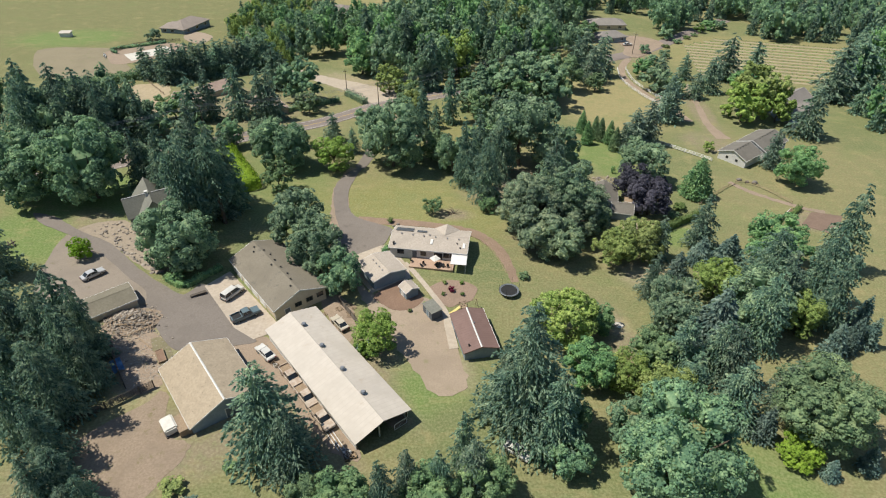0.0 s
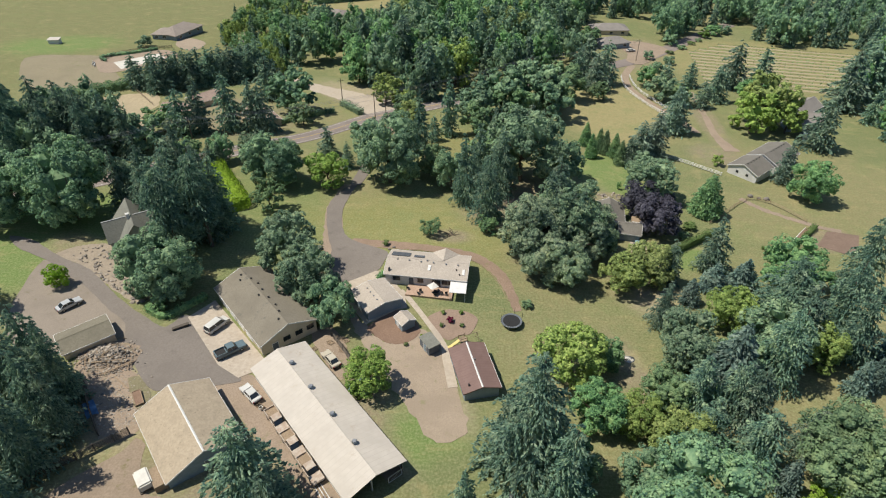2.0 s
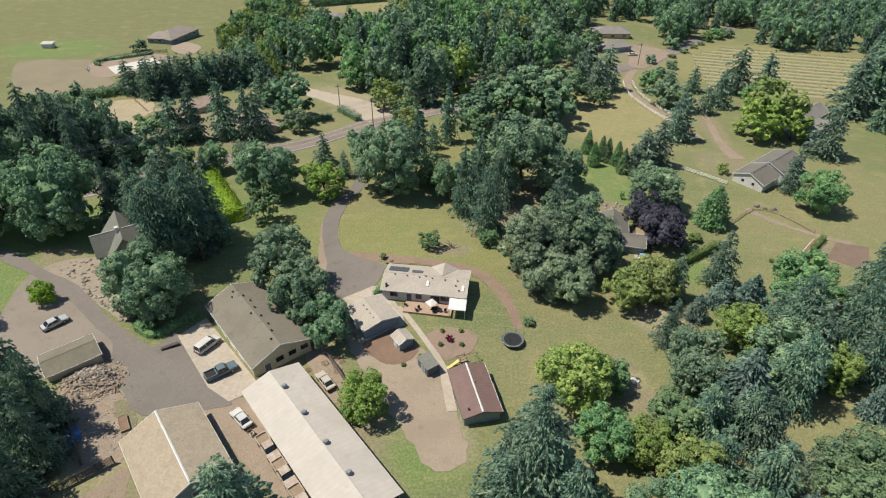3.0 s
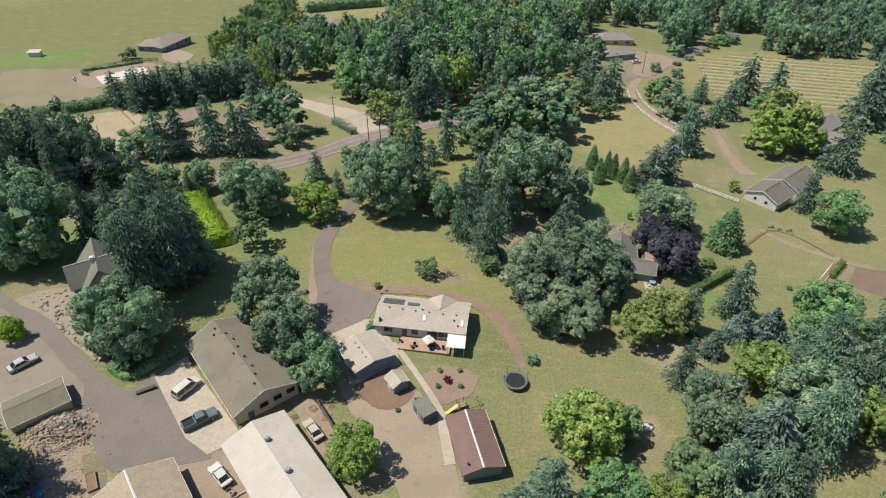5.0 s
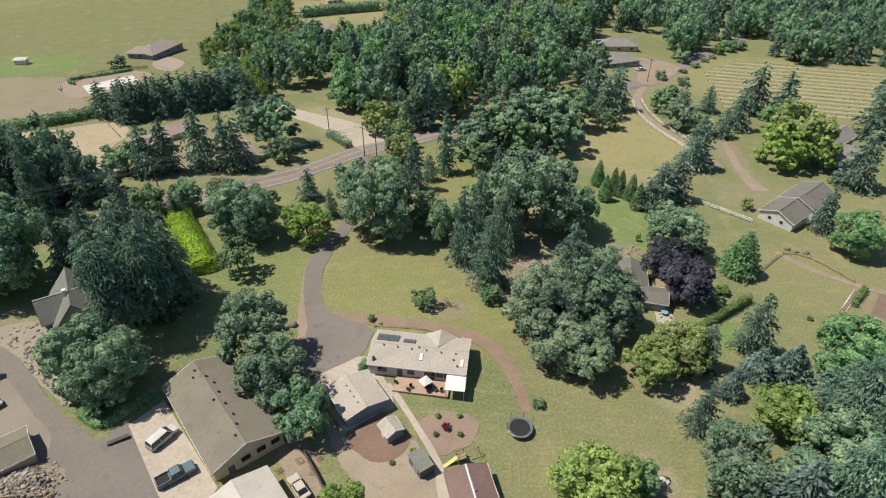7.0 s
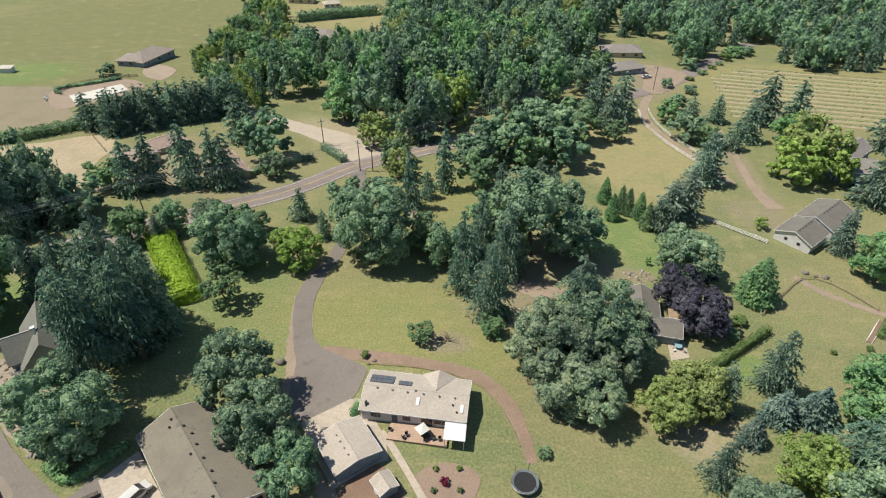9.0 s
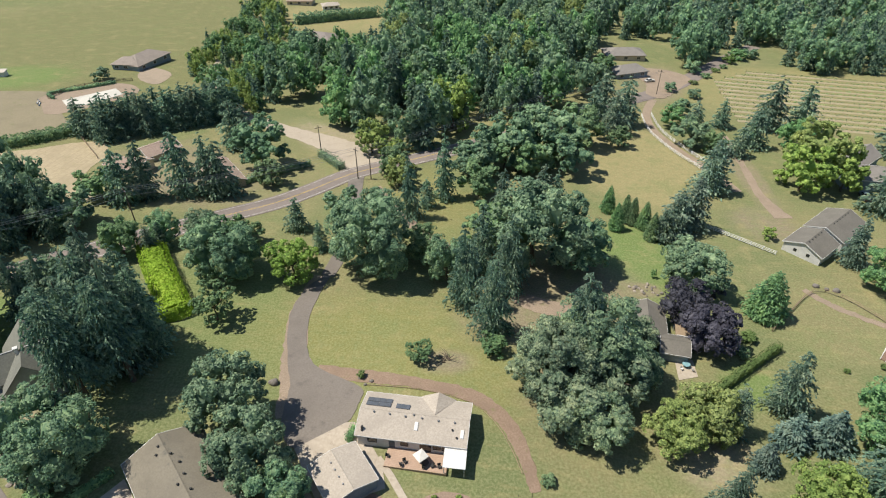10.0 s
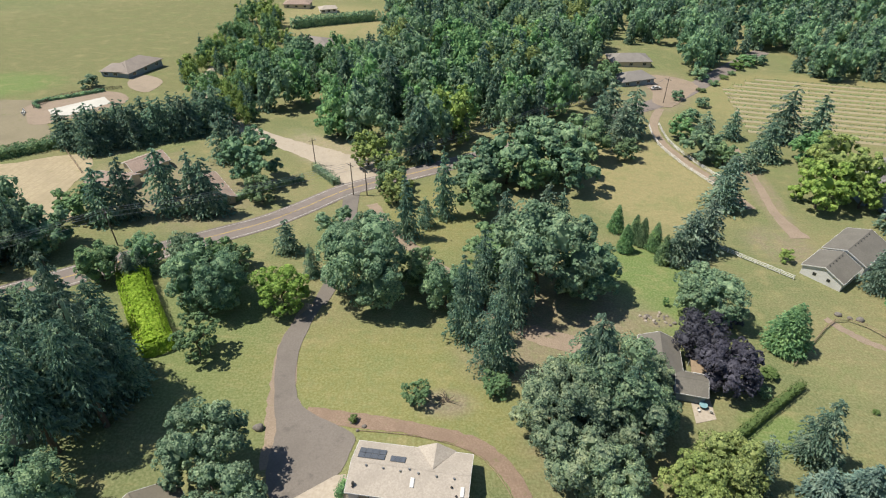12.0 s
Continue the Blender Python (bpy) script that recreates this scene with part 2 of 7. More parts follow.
STONE = surface("broken_concrete_and_stone", (0.24, 0.20, 0.16), (0.52, 0.45, 0.37), 1.2, 0.5, 0.95)
ROCK = surface("grey_field_rock", (0.17, 0.15, 0.13), (0.27, 0.24, 0.21), 3.0, 0.8, 0.95)
BARK = surface("brown_bark", (0.09, 0.07, 0.05), (0.16, 0.125, 0.095), 7.0, 1.0, 0.95)
GLASS = glass_pane()
# Cell grey is lifted: part of the mirrored sky is in the base colour.
SOLAR = surface("solar_cells", (0.15, 0.16, 0.18), (0.18, 0.19, 0.21), 4.0, 1.0, 0.25, 0.2, spec=0.5)
CAR_WHITE = surface("white_car_paint", (0.62, 0.60, 0.55), (0.70, 0.68, 0.63), 1.0, 0.5, 0.3, spec=0.5)
CAR_BLUE = surface("grey_blue_car_paint", (0.115, 0.165, 0.185), (0.15, 0.205, 0.225), 1.0, 0.5, 0.35, spec=0.5)
CAR_SILVER = surface("silver_car_paint", (0.55, 0.55, 0.54), (0.62, 0.62, 0.61), 1.0, 0.5, 0.3, 0.2, spec=0.5)
LAMP_RED = surface("red_lens", (0.30, 0.02, 0.02), (0.35, 0.03, 0.03), 1.0, 0.5, 0.3)
CANVAS = surface("off_white_canvas", (0.70, 0.66, 0.58), (0.78, 0.74, 0.66), 3.0, 0.5, 0.85)
YELLOW = surface("yellow_plastic", (0.70, 0.54, 0.18), (0.76, 0.60, 0.22), 3.0, 0.5, 0.5)
BLUE_TARP = surface("blue_tarpaulin", (0.10, 0.22, 0.40), (0.14, 0.28, 0.48), 2.0, 0.5, 0.6)
LINE_WHITE = surface("worn_white_line_paint", (0.60, 0.57, 0.52), (0.70, 0.67, 0.62), 2.0, 0.4, 0.8)
LINE_YELLOW = surface("worn_yellow_line_paint", (0.55, 0.38, 0.10), (0.62, 0.45, 0.15), 2.0, 0.4, 0.8)
SAND = surface("pale_arena_sand", (0.62, 0.58, 0.50), (0.70, 0.66, 0.58), 2.0, 0.2, 0.95)
LEAVES = {
    # Maple, cedar, fir: teal shade put into the darks, warm sun into tips.
    "maple": foliage("maple_leaves", (0.068, 0.130, 0.097), (0.315, 0.470, 0.274), (0.490, 0.630, 0.365)),
    "cedar": foliage("cedar_sprays", (0.072, 0.124, 0.097), (0.355, 0.460, 0.284), (0.560, 0.630, 0.391)),
    "apple": foliage("apple_leaves", (0.085, 0.145, 0.088), (0.235, 0.350, 0.175), (0.320, 0.430, 0.220)),
    "oak": foliage("oak_leaves", (0.072, 0.142, 0.085), (0.290, 0.450, 0.220), (0.440, 0.590, 0.290)),
    "lime_green": foliage("pale_green_leaves", (0.115, 0.180, 0.066), (0.400, 0.520, 0.185), (0.560, 0.660, 0.250)),
    "yellow": foliage("yellow_green_leaves", (0.110, 0.185, 0.050), (0.365, 0.520, 0.115), (0.470, 0.620, 0.155)),
    "purple": foliage("purple_leaves", (0.043, 0.041, 0.052), (0.128, 0.126, 0.157), (0.195, 0.190, 0.221)),
    # Some of the distant wood's blue haze is put into this needle colour.
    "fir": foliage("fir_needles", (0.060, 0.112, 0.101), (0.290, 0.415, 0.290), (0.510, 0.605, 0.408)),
    "tall_fir": foliage("old_fir_needles", (0.060, 0.112, 0.101), (0.280, 0.405, 0.285), (0.490, 0.590, 0.399)),
    "blue_spruce": foliage("blue_spruce_needles", (0.068, 0.118, 0.114), (0.275, 0.380, 0.316), (0.430, 0.520, 0.419)),
    "thuja": foliage("thuja_sprays", (0.078, 0.150, 0.093), (0.310, 0.475, 0.243), (0.450, 0.600, 0.299)),
    "pine": foliage("grey_green_needles", (0.076, 0.126, 0.109), (0.310, 0.415, 0.312), (0.480, 0.560, 0.413)),
    "hedge": foliage("lime_hedge_leaves", (0.22, 0.40, 0.05), (0.38, 0.60, 0.08), (0.50, 0.70, 0.12)),
    "shrub": foliage("shrub_leaves", (0.114, 0.176, 0.068), (0.168, 0.238, 0.097), (0.221, 0.290, 0.125)),
    "red_shrub": foliage("red_shrub_leaves", (0.12, 0.03, 0.05), (0.21, 0.05, 0.08), (0.28, 0.08, 0.11)),
}


# ---- mesh helpers ----
class Solid:
    """Gathers vertices and faces for one mesh."""

    def __init__(self):
        self.v, self.f = [], []

    def add(self, verts, faces):
        n = len(self.v)
        self.v += [tuple(p) for p in verts]
        self.f += [tuple(i + n for i in face) for face in faces]
        return self

    def box(self, x0, y0, z0, x1, y1, z1):
        return self.add([(x0, y0, z0), (x1, y0, z0), (x1, y1, z0), (x0, y1, z0), (x0, y0, z1), (x1, y0, z1), (x1, y1, z1), (x0, y1, z1)], [(3, 2, 1, 0), (4, 5, 6, 7), (0, 1, 5, 4), (1, 2, 6, 5), (2, 3, 7, 6), (3, 0, 4, 7)])

    def prism(self, profile, axis, a, b):
        """A closed outline (pairs, counter-clockwise) drawn out along an axis from a to b. axis x: pairs are y, z; y: x, z; z: x, y."""
        put = {"x": lambda s, p: (s, p[0], p[1]), "y": lambda s, p: (p[0], s, p[1]), "z": lambda s, p: (p[0], p[1], s)}[axis]
        n = len(profile)
        return self.add([put(a, p) for p in profile] + [put(b, p) for p in profile], [tuple(range(n))[::-1], tuple(range(n, 2 * n))] + [(i, (i + 1) % n, n + (i + 1) % n, n + i) for i in range(n)])

    def tube(self, p, q, r0, r1=None, sides=8):
        r1 = r0 if r1 is None else r1
        p, q = Vector(p), Vector(q)
        turn = (q - p).to_track_quat("Z", "Y").to_matrix()
        ring = [turn @ Vector((math.cos(2 * math.pi * i / sides), math.sin(2 * math.pi * i / sides), 0)) for i in range(sides)]
        return self.add([p + r0 * d for d in ring] + [q + r1 * d for d in ring], [tuple(range(sides))[::-1], tuple(range(sides, 2 * sides))] + [(i, (i + 1) % sides, sides + (i + 1) % sides, sides + i) for i in range(sides)])

    def pipe(self, points, r, sides=4):
        """A bent pipe through points, as one skin."""
        n = len(self.v)
        for i, p in enumerate(points):
            d = (points[min(i + 1, len(points) - 1)] - points[max(i - 1, 0)]).normalized()
            a = d.cross(Vector((0, 0, 1))).normalized()
            b = a.cross(d)
            self.v += [tuple(p + (a * math.cos(2 * math.pi * k / sides) + b * math.sin(2 * math.pi * k / sides)) * r) for k in range(sides)]
        self.f += [(n + i * sides + k, n + i * sides + (k + 1) % sides, n + (i + 1) * sides + (k + 1) % sides, n + (i + 1) * sides + k) for i in range(len(points) - 1) for k in range(sides)]
        return self

    def lump(self, centre, size, rng, rough=0.25, level=1):
        bm = bmesh.new()
        bmesh.ops.create_icosphere(bm, subdivisions=level, radius=1)
        verts = [Vector([c * s for c, s in zip(v.co * (1 + rng.uniform(-rough, rough)), size)]) + Vector(centre) for v in bm.verts]
        faces = [[v.index for v in f.verts] for f in bm.faces]
        bm.free()
        return self.add(verts, faces)

    def mesh(self, name, material, smooth=False):
        me = bpy.data.meshes.new(name)
        me.from_pydata(self.v, [], self.f)
        me.materials.append(material)
        if smooth:
            me.shade_smooth()
        me.update()
        return me


def soften(me, width, segments=2):
    """Rounds all edges of a mesh."""
    bm = bmesh.new()
    bm.from_mesh(me)
    bmesh.ops.remove_doubles(bm, verts=bm.verts, dist=1e-4)
    bmesh.ops.recalc_face_normals(bm, faces=bm.faces)
    bmesh.ops.bevel(bm, geom=[e for e in bm.edges], offset=width, segments=segments, affect="EDGES", clamp_overlap=True)
    bm.to_mesh(me)
    bm.free()
    return me


def part(name, solid, material, parent, label="", bevel=0.0, smooth=False, at=None):
    me = solid.mesh(name, material, smooth)
    if bevel:
        soften(me, bevel)
    ob = new(name, me)
    ob.parent = parent
    if at is not None:
        ob.matrix_basis = at
    return tagged(ob, label) if label else ob


def thing(name, x, y, turn=0.0, label="", category="", group="", lift=0.0, kind=""):
    """An empty at the thing's base, on the ground."""
    ob = new(name)
    ob.empty_display_size = 0.5
    ob.matrix_basis = pose(x, y, terrain(x, y) + lift, 0, 0, turn)
    return tagged(ob, label, category, group, kind)


def rounded(points, closed=True, steps=5):
    """A smooth line through corner points."""
    n, line = len(points), []
    for i in range(n if closed else n - 1):
        p = [points[(i + k) % n] if closed else points[min(max(i + k, 0), n - 1)] for k in (-1, 0, 1, 2)]
        for s in range(steps):
            t = s / steps
            line.append(tuple(0.5 * (2 * p[1][c] + (p[2][c] - p[0][c]) * t + (2 * p[0][c] - 5 * p[1][c] + 4 * p[2][c] - p[3][c]) * t * t + (3 * p[1][c] - p[0][c] - 3 * p[2][c] + p[3][c]) * t ** 3) for c in (0, 1)))
    return line if closed else line + [tuple(points[-1][:2])]


def draped(name, outline, material, lift, label, category, wobble=0.0, seed=1):
    """A slab of paving or bare ground that follows the hillside."""
    rng = random.Random(seed)
    bm = bmesh.new()
    pts = [(x + rng.uniform(-wobble, wobble), y + rng.uniform(-wobble, wobble)) for x, y in outline]
    area = sum(a[0] * b[1] - a[1] * b[0] for a, b in zip(pts, pts[1:] + pts[:1]))
    face = bm.faces.new([bm.verts.new((x, y, 0)) for x, y in (pts if area > 0 else pts[::-1])])
    for axis in (0, 1):
        low, high = min(p[axis] for p in pts), max(p[axis] for p in pts)
        k = math.floor(low / 4) * 4
        while k < high:
            normal = (1, 0, 0) if axis == 0 else (0, 1, 0)
            bmesh.ops.bisect_plane(bm, geom=bm.verts[:] + bm.edges[:] + bm.faces[:], plane_co=(k, k, 0), plane_no=normal)
            k += 4
    bmesh.ops.triangulate(bm, faces=bm.faces[:])
    edges = [e for e in bm.edges if e.is_boundary]
    skirt = bmesh.ops.extrude_edge_only(bm, edges=edges)["geom"]
    down = {v for v in skirt if isinstance(v, bmesh.types.BMVert)}
    for v in bm.verts:
        v.co.z = terrain(v.co.x, v.co.y) + (lift - 0.25 if v in down else lift)
    me = bpy.data.meshes.new(name)
    bm.to_mesh(me)
    bm.free()
    me.materials.append(material)
    return tagged(new(name, me), label, category, kind="structure")


def strip(points, widths, steps=8):
    """The outline of a band along a line."""
    line = rounded(points, closed=False, steps=steps)
    n = len(line)
    left, right = [], []
    for i, p in enumerate(line):
        a, b = line[max(i - 1, 0)], line[min(i + 1, n - 1)]
        dx, dy = b[0] - a[0], b[1] - a[1]
        ln = math.hypot(dx, dy) or 1
        s = i / (n - 1) * (len(widths) - 1)
        k = min(int(s), len(widths) - 2)
        w = (widths[k] + (widths[k + 1] - widths[k]) * (s - k)) / 2
        left.append((p[0] - dy / ln * w, p[1] + dx / ln * w))
        right.append((p[0] + dy / ln * w, p[1] - dx / ln * w))
    return left + right[::-1]


def band(name, points, widths, material, lift, label, category, steps=8, wobble=0.0):
    """A road or path: rows of quads across the line, laid on the hillside, with sunk edges."""
    outline = strip(points, widths, steps)
    n = len(outline) // 2
    rng = random.Random(len(points))
    s = Solid()
    for i in range(n):
        a, b = outline[i], outline[2 * n - 1 - i]
        for k in range(5):
            t = (0, 0.02, 0.5, 0.98, 1)[k]
            x, y = a[0] + (b[0] - a[0]) * t, a[1] + (b[1] - a[1]) * t
            if k in (0, 1, 3, 4) and wobble:
                x, y = x + rng.uniform(-wobble, wobble), y + rng.uniform(-wobble, wobble)
            s.v.append((x, y, terrain(x, y) + (lift - 0.25 if k in (0, 4) else lift)))
    for i in range(n - 1):
        for k in range(4):
            s.f.append((i * 5 + k, i * 5 + k + 1, i * 5 + k + 6, i * 5 + k + 5))
    ob = new(name, s.mesh(name, material))
    return tagged(ob, label, category, kind="structure")


# ---- ground ----
def ground_sheet():
    def steps(low, high, fine0, fine1):
        out, v, d = [], fine0, 4.0
        while v <= fine1:
            out.append(v)
            v += 4.0
        v, d = out[-1], 6.0
        while v < high:
            v, d = v + d, d * 1.35
            out.append(min(v, high))
        v, d = out[0], 6.0
        while v > low:
            v, d = v - d, d * 1.35
            out.insert(0, max(v, low))
        return out

    xs, ys = steps(-2500, 2500, -120, 132), steps(-1500, 3000, 16, 280)
    s = Solid()
    s.v = [(x, y, terrain(x, y)) for y in ys for x in xs]
    w = len(xs)
    s.f = [(j * w + i, j * w + i + 1, (j + 1) * w + i + 1, (j + 1) * w + i) for j in range(len(ys) - 1) for i in range(w - 1)]
    return tagged(new("ground", s.mesh("ground", MEADOW, True)), "dry summer grass hillside with green and bare patches", "ground", kind="structure")


ground_sheet()
draped("driveway", rounded([(-30.3, 152.7), (-33.1, 147.7), (-34.4, 138.7), (-31.6, 125.9), (-29.6, 119.3), (-29.4, 114.5), (-28.5, 109.6), (-25.5, 106.2), (-18.2, 111.0), (-16.5, 115.9), (-16.6, 118.9), (-21.6, 121.8), (-26.4, 124.8), (-29.1, 130.9), (-30.2, 138.9), (-29.7, 146.3), (-28.5, 154.7)]), ASPHALT, 0.09, "grey asphalt driveway curving down to the white house", "driveway", 0.1)
band("driveway_verge", [(-31, 153), (-32, 146), (-32.6, 139), (-31, 129), (-28.5, 121), (-26, 113)], [2.8, 3.6, 4.2, 4.8, 7.0, 9.2], DIRT, 0.04, "dusty bare verge along the asphalt driveway", "verge", wobble=0.25)
band("driveway_mouth", [(-29.4, 153), (-28.0, 162), (-27.5, 174), (-29, 188), (-31, 206)], [3.2, 3.6, 4, 4, 5], ASPHALT, 0.10, "shaded asphalt drive between the trees to the road", "driveway")
draped("concrete_apron", [(-25.6, 106.0), (-18.2, 111.2), (-16.6, 111.4), (-13.6, 107.4), (-11.2, 103.6), (-10.2, 99.4), (-12.2, 98.6), (-18.0, 94.0), (-21.8, 99.4)], CONCRETE, 0.11, "pale concrete apron in front of the garage", "pavement")
band("concrete_walk", [(-12.0, 104.6), (-9.6, 101.4), (-5.9, 95.5), (-2.6, 89.6), (-1.6, 85.0), (-0.4, 78.7)], [1.2, 1.2, 1.1, 1.3, 1.7, 1.9], CONCRETE, 0.12, "narrow concrete walk beside the red roofed shed", "path")
draped("gravel_yard", rounded([(-26.4, 104.5), (-22.4, 98.0), (-19.6, 91.8), (-15.2, 85.4), (-11.6, 79.0), (-7.6, 72.6), (-2.6, 66.8), (2.2, 69.6), (0.6, 76.4), (-1.0, 84.0), (-3.1, 89.0), (-6.6, 93.3), (-8.9, 92.4), (-12.4, 89.2), (-15.9, 91.2), (-18.7, 95.0)]), GRAVEL, 0.05, "tan gravel yard running down past the sheds", "yard", 0.4)
draped("mulch_bed", rounded([(-17.4, 93.6), (-12.0, 98.6), (-7.2, 93.6), (-8.7, 90.0), (-12.4, 88.9), (-15.8, 90.9)]), MULCH, 0.08, "reddish bark mulch behind the garage", "garden bed", 0.1)
draped("flower_bed", rounded([(-6.2, 96.4), (-1.5, 99.3), (4.0, 97.6), (3.1, 93.2), (0.6, 91.9), (-1.8, 90.6), (-4.6, 93.4)]), surface("dry_bed_soil", (0.27, 0.19, 0.14), (0.36, 0.26, 0.19), 4.0, 0.3), 0.07, "bare reddish flower bed with round shrubs", "garden bed", 0.1)
draped("left_driveway", rounded([(-104.9, 119.0), (-99.2, 118.0), (-94.8, 115.4), (-88.4, 111.6), (-79.9, 107.4), (-69.7, 98.8), (-61.8, 93.4), (-56.5, 90.6), (-53.1, 94.1), (-42.4, 81.2), (-37.7, 78.2), (-40.9, 76.6), (-49.7, 74.7), (-53.2, 75.6), (-59.1, 81.9), (-62.2, 85.7), (-64.7, 91.2), (-70.6, 95.6), (-77.6, 101.5), (-84.9, 105.9), (-91.4, 110.4), (-100.5, 114.6)]), ASPHALT, 0.09, "wide grey asphalt lane between the outbuildings", "driveway", 0.1)
draped("parking_lot", rounded([(-91.7, 110.2), (-88.4, 93.1), (-84.2, 86.0), (-76.9, 81.0), (-70.0, 82.6), (-62.4, 86.2), (-64.0, 92.9), (-70.8, 97.3), (-79.9, 104.2)]), LOT, 0.05, "dusty gravel parking beside the lane", "yard", 0.2)
draped("concrete_pad", [(-53.3, 93.7), (-49.8, 99.3), (-35.0, 83.2), (-36.0, 80.1), (-38.4, 78.4), (-43.0, 81.3)], CONCRETE, 0.11, "stained concrete pad where the pickup and van stand", "pavement")
draped("barn_dirt", rounded([(-43.0, 77.6), (-36.3, 79.3), (-25.0, 68.0), (-14.4, 54.7), (-17.9, 53.6), (-24.6, 60.0), (-37.6, 71.9)]), DIRT, 0.04, "bare dirt strip along the white barn", "yard", 0.3)
draped("brush_yard", rounded([(-59.5, 51.0), (-52.0, 61.5), (-49.0, 64.6), (-45.4, 56.6), (-41.0, 54.0), (-42.5, 48.5), (-45, 43.0), (-50.2, 42.0)]), surface("dry_brown_soil", (0.27, 0.205, 0.145), (0.35, 0.27, 0.195), 3.0, 0.2, stain=(0.20, 0.17, 0.08)), 0.03, "dry brown soil of the fenced yard", "yard", 0.3)
draped("workshop_yard", rounded([(-28.2, 91.3), (-24.8, 93.1), (-20.2, 86.6), (-19.8, 80.4), (-21.2, 79.6), (-25.0, 84.6)]), DIRT, 0.045, "littered dirt yard behind the workshop", "yard", 0.2)
draped("rubble_yard", rounded([(-68.5, 81.9), (-64.6, 85.4), (-57.1, 78.8), (-51.9, 73.9), (-52.6, 69.6), (-50.6, 65.6), (-55.3, 64.0), (-62.2, 73.0)]), DIRT, 0.03, "pale dusty dirt under the rubble heap", "yard", 0.3)
band("dirt_track", [(-25.6, 123.3), (-15.6, 121.6), (-6.0, 120.0), (3.2, 117.3), (8.4, 113.0), (11.4, 106.2), (12.6, 100.0)], [3.4, 3.2, 2.6, 2.8, 3.0, 2.4, 1.6], surface("reddish_dirt", (0.26, 0.175, 0.12), (0.35, 0.25, 0.18), 3.5, 0.3, stain=(0.22, 0.2, 0.09)), 0.05, "reddish dirt track round the lawn", "path", wobble=0.2)
band("house_lane", [(-24, 199), (-19, 188), (-13.3, 179.3), (-8, 173), (-2.2, 166.2), (4, 158), (11, 150.5), (19, 145.5), (29, 143.5)], [3.4, 3.2, 3.2, 3.4, 3.4, 3.4, 4.5, 5.5, 5.0], DIRT, 0.05, "brown dirt lane through the trees to the hidden house", "lane", wobble=0.3)
band("road", [(-125, 129), (-113, 138), (-99.5, 148), (-80, 163), (-60.6, 178), (-50.3, 186.5), (-42.4, 196), (-34.8, 206), (-27, 212.2), (-9.3, 222.4), (10.6, 234.7), (37.9, 256), (58.4, 275), (80, 291), (97, 307.5), (134, 351), (160, 380)], [8.4, 8.4, 8.4], ROADWAY, 0.10, "faded two lane country road under the trees", "road")
for off, stuff_, nm in ((-3.3, LINE_WHITE, "white edge line of the road"), (3.3, LINE_WHITE, "white edge line of the road"), (-0.14, LINE_YELLOW, "yellow centre line of the road"), (0.14, LINE_YELLOW, "yellow centre line of the road")):
    line_pts = rounded([(-125, 129), (-113, 138), (-99.5, 148), (-80, 163), (-60.6, 178), (-50.3, 186.5), (-42.4, 196), (-34.8, 206), (-27, 212.2), (-9.3, 222.4), (10.6, 234.7)], False, 4)
    shifted = []
    for i, p in enumerate(line_pts):
        a, b = line_pts[max(i - 1, 0)], line_pts[min(i + 1, len(line_pts) - 1)]
        ln = math.hypot(b[0] - a[0], b[1] - a[1])
        shifted.append((p[0] - (b[1] - a[1]) / ln * off, p[1] + (b[0] - a[0]) / ln * off))
    band("road_line", shifted, [0.14, 0.14], stuff_, 0.106, nm, "road marking", steps=2)
band("side_road", [(-26.5, 213.0), (-31.0, 220.5), (-39.0, 228.0), (-47.8, 234.6), (-62.8, 243.2), (-84, 259), (-104, 290), (-112, 330), (-100, 380)], [24, 17, 13, 10, 7, 5, 4, 4, 4], surface("dusty_gravel_road", (0.44, 0.365, 0.28), (0.52, 0.44, 0.345), 3.0, 0.2, stain=(0.38, 0.31, 0.22)), 0.07, "dusty pale side road meeting the country road", "road", wobble=0.4)
draped("bend_apron", rounded([(79, 292), (84, 287), (90, 293), (97, 303), (105, 316), (100, 326), (88, 330), (80, 322), (82, 306)]), DIRT, 0.115, "reddish dirt apron at the far bend", "yard", 0.3)
band("soil_bank", [(80.5, 156.5), (84, 151.5), (89, 147), (95, 143), (101, 140.5)], [1.6, 2.2, 1.8, 2.2, 1.6], DIRT, 0.06, "bare soil bank along the dry paddock", "bank", wobble=0.3)
band("fenced_lane", [(79.7, 285.0), (72.4, 267.0), (71.2, 250.4), (74.9, 234), (79.8, 221.5), (84, 205)], [3.5, 3.2, 3.2, 3.2, 3.2, 3.0], DIRT, 0.06, "dirt lane between white rail fences", "lane", wobble=0.15)
band("farm_track", [(96, 250), (93, 225), (90, 203), (91, 190)], [2.4, 2.4, 3.0, 6], DIRT, 0.05, "brown dirt track to the white garage", "lane", wobble=0.2)
draped("riding_arena", [(-152.5, 261.3), (-139.6, 277.1), (-133.7, 270.8), (-144.9, 252.6)], SAND, 0.15, "pale sand riding arena beside the fir hedge", "arena")
draped("bare_paddock", rounded([(-192, 262), (-175, 270), (-157, 267), (-146, 250), (-133, 232), (-146, 226), (-170, 228)]), surface("trodden_paddock_soil", (0.25, 0.21, 0.13), (0.31, 0.26, 0.165), 2.5, 0.1, stain=(0.20, 0.20, 0.09)), 0.05, "trodden brown bare paddock", "paddock", 0.5)
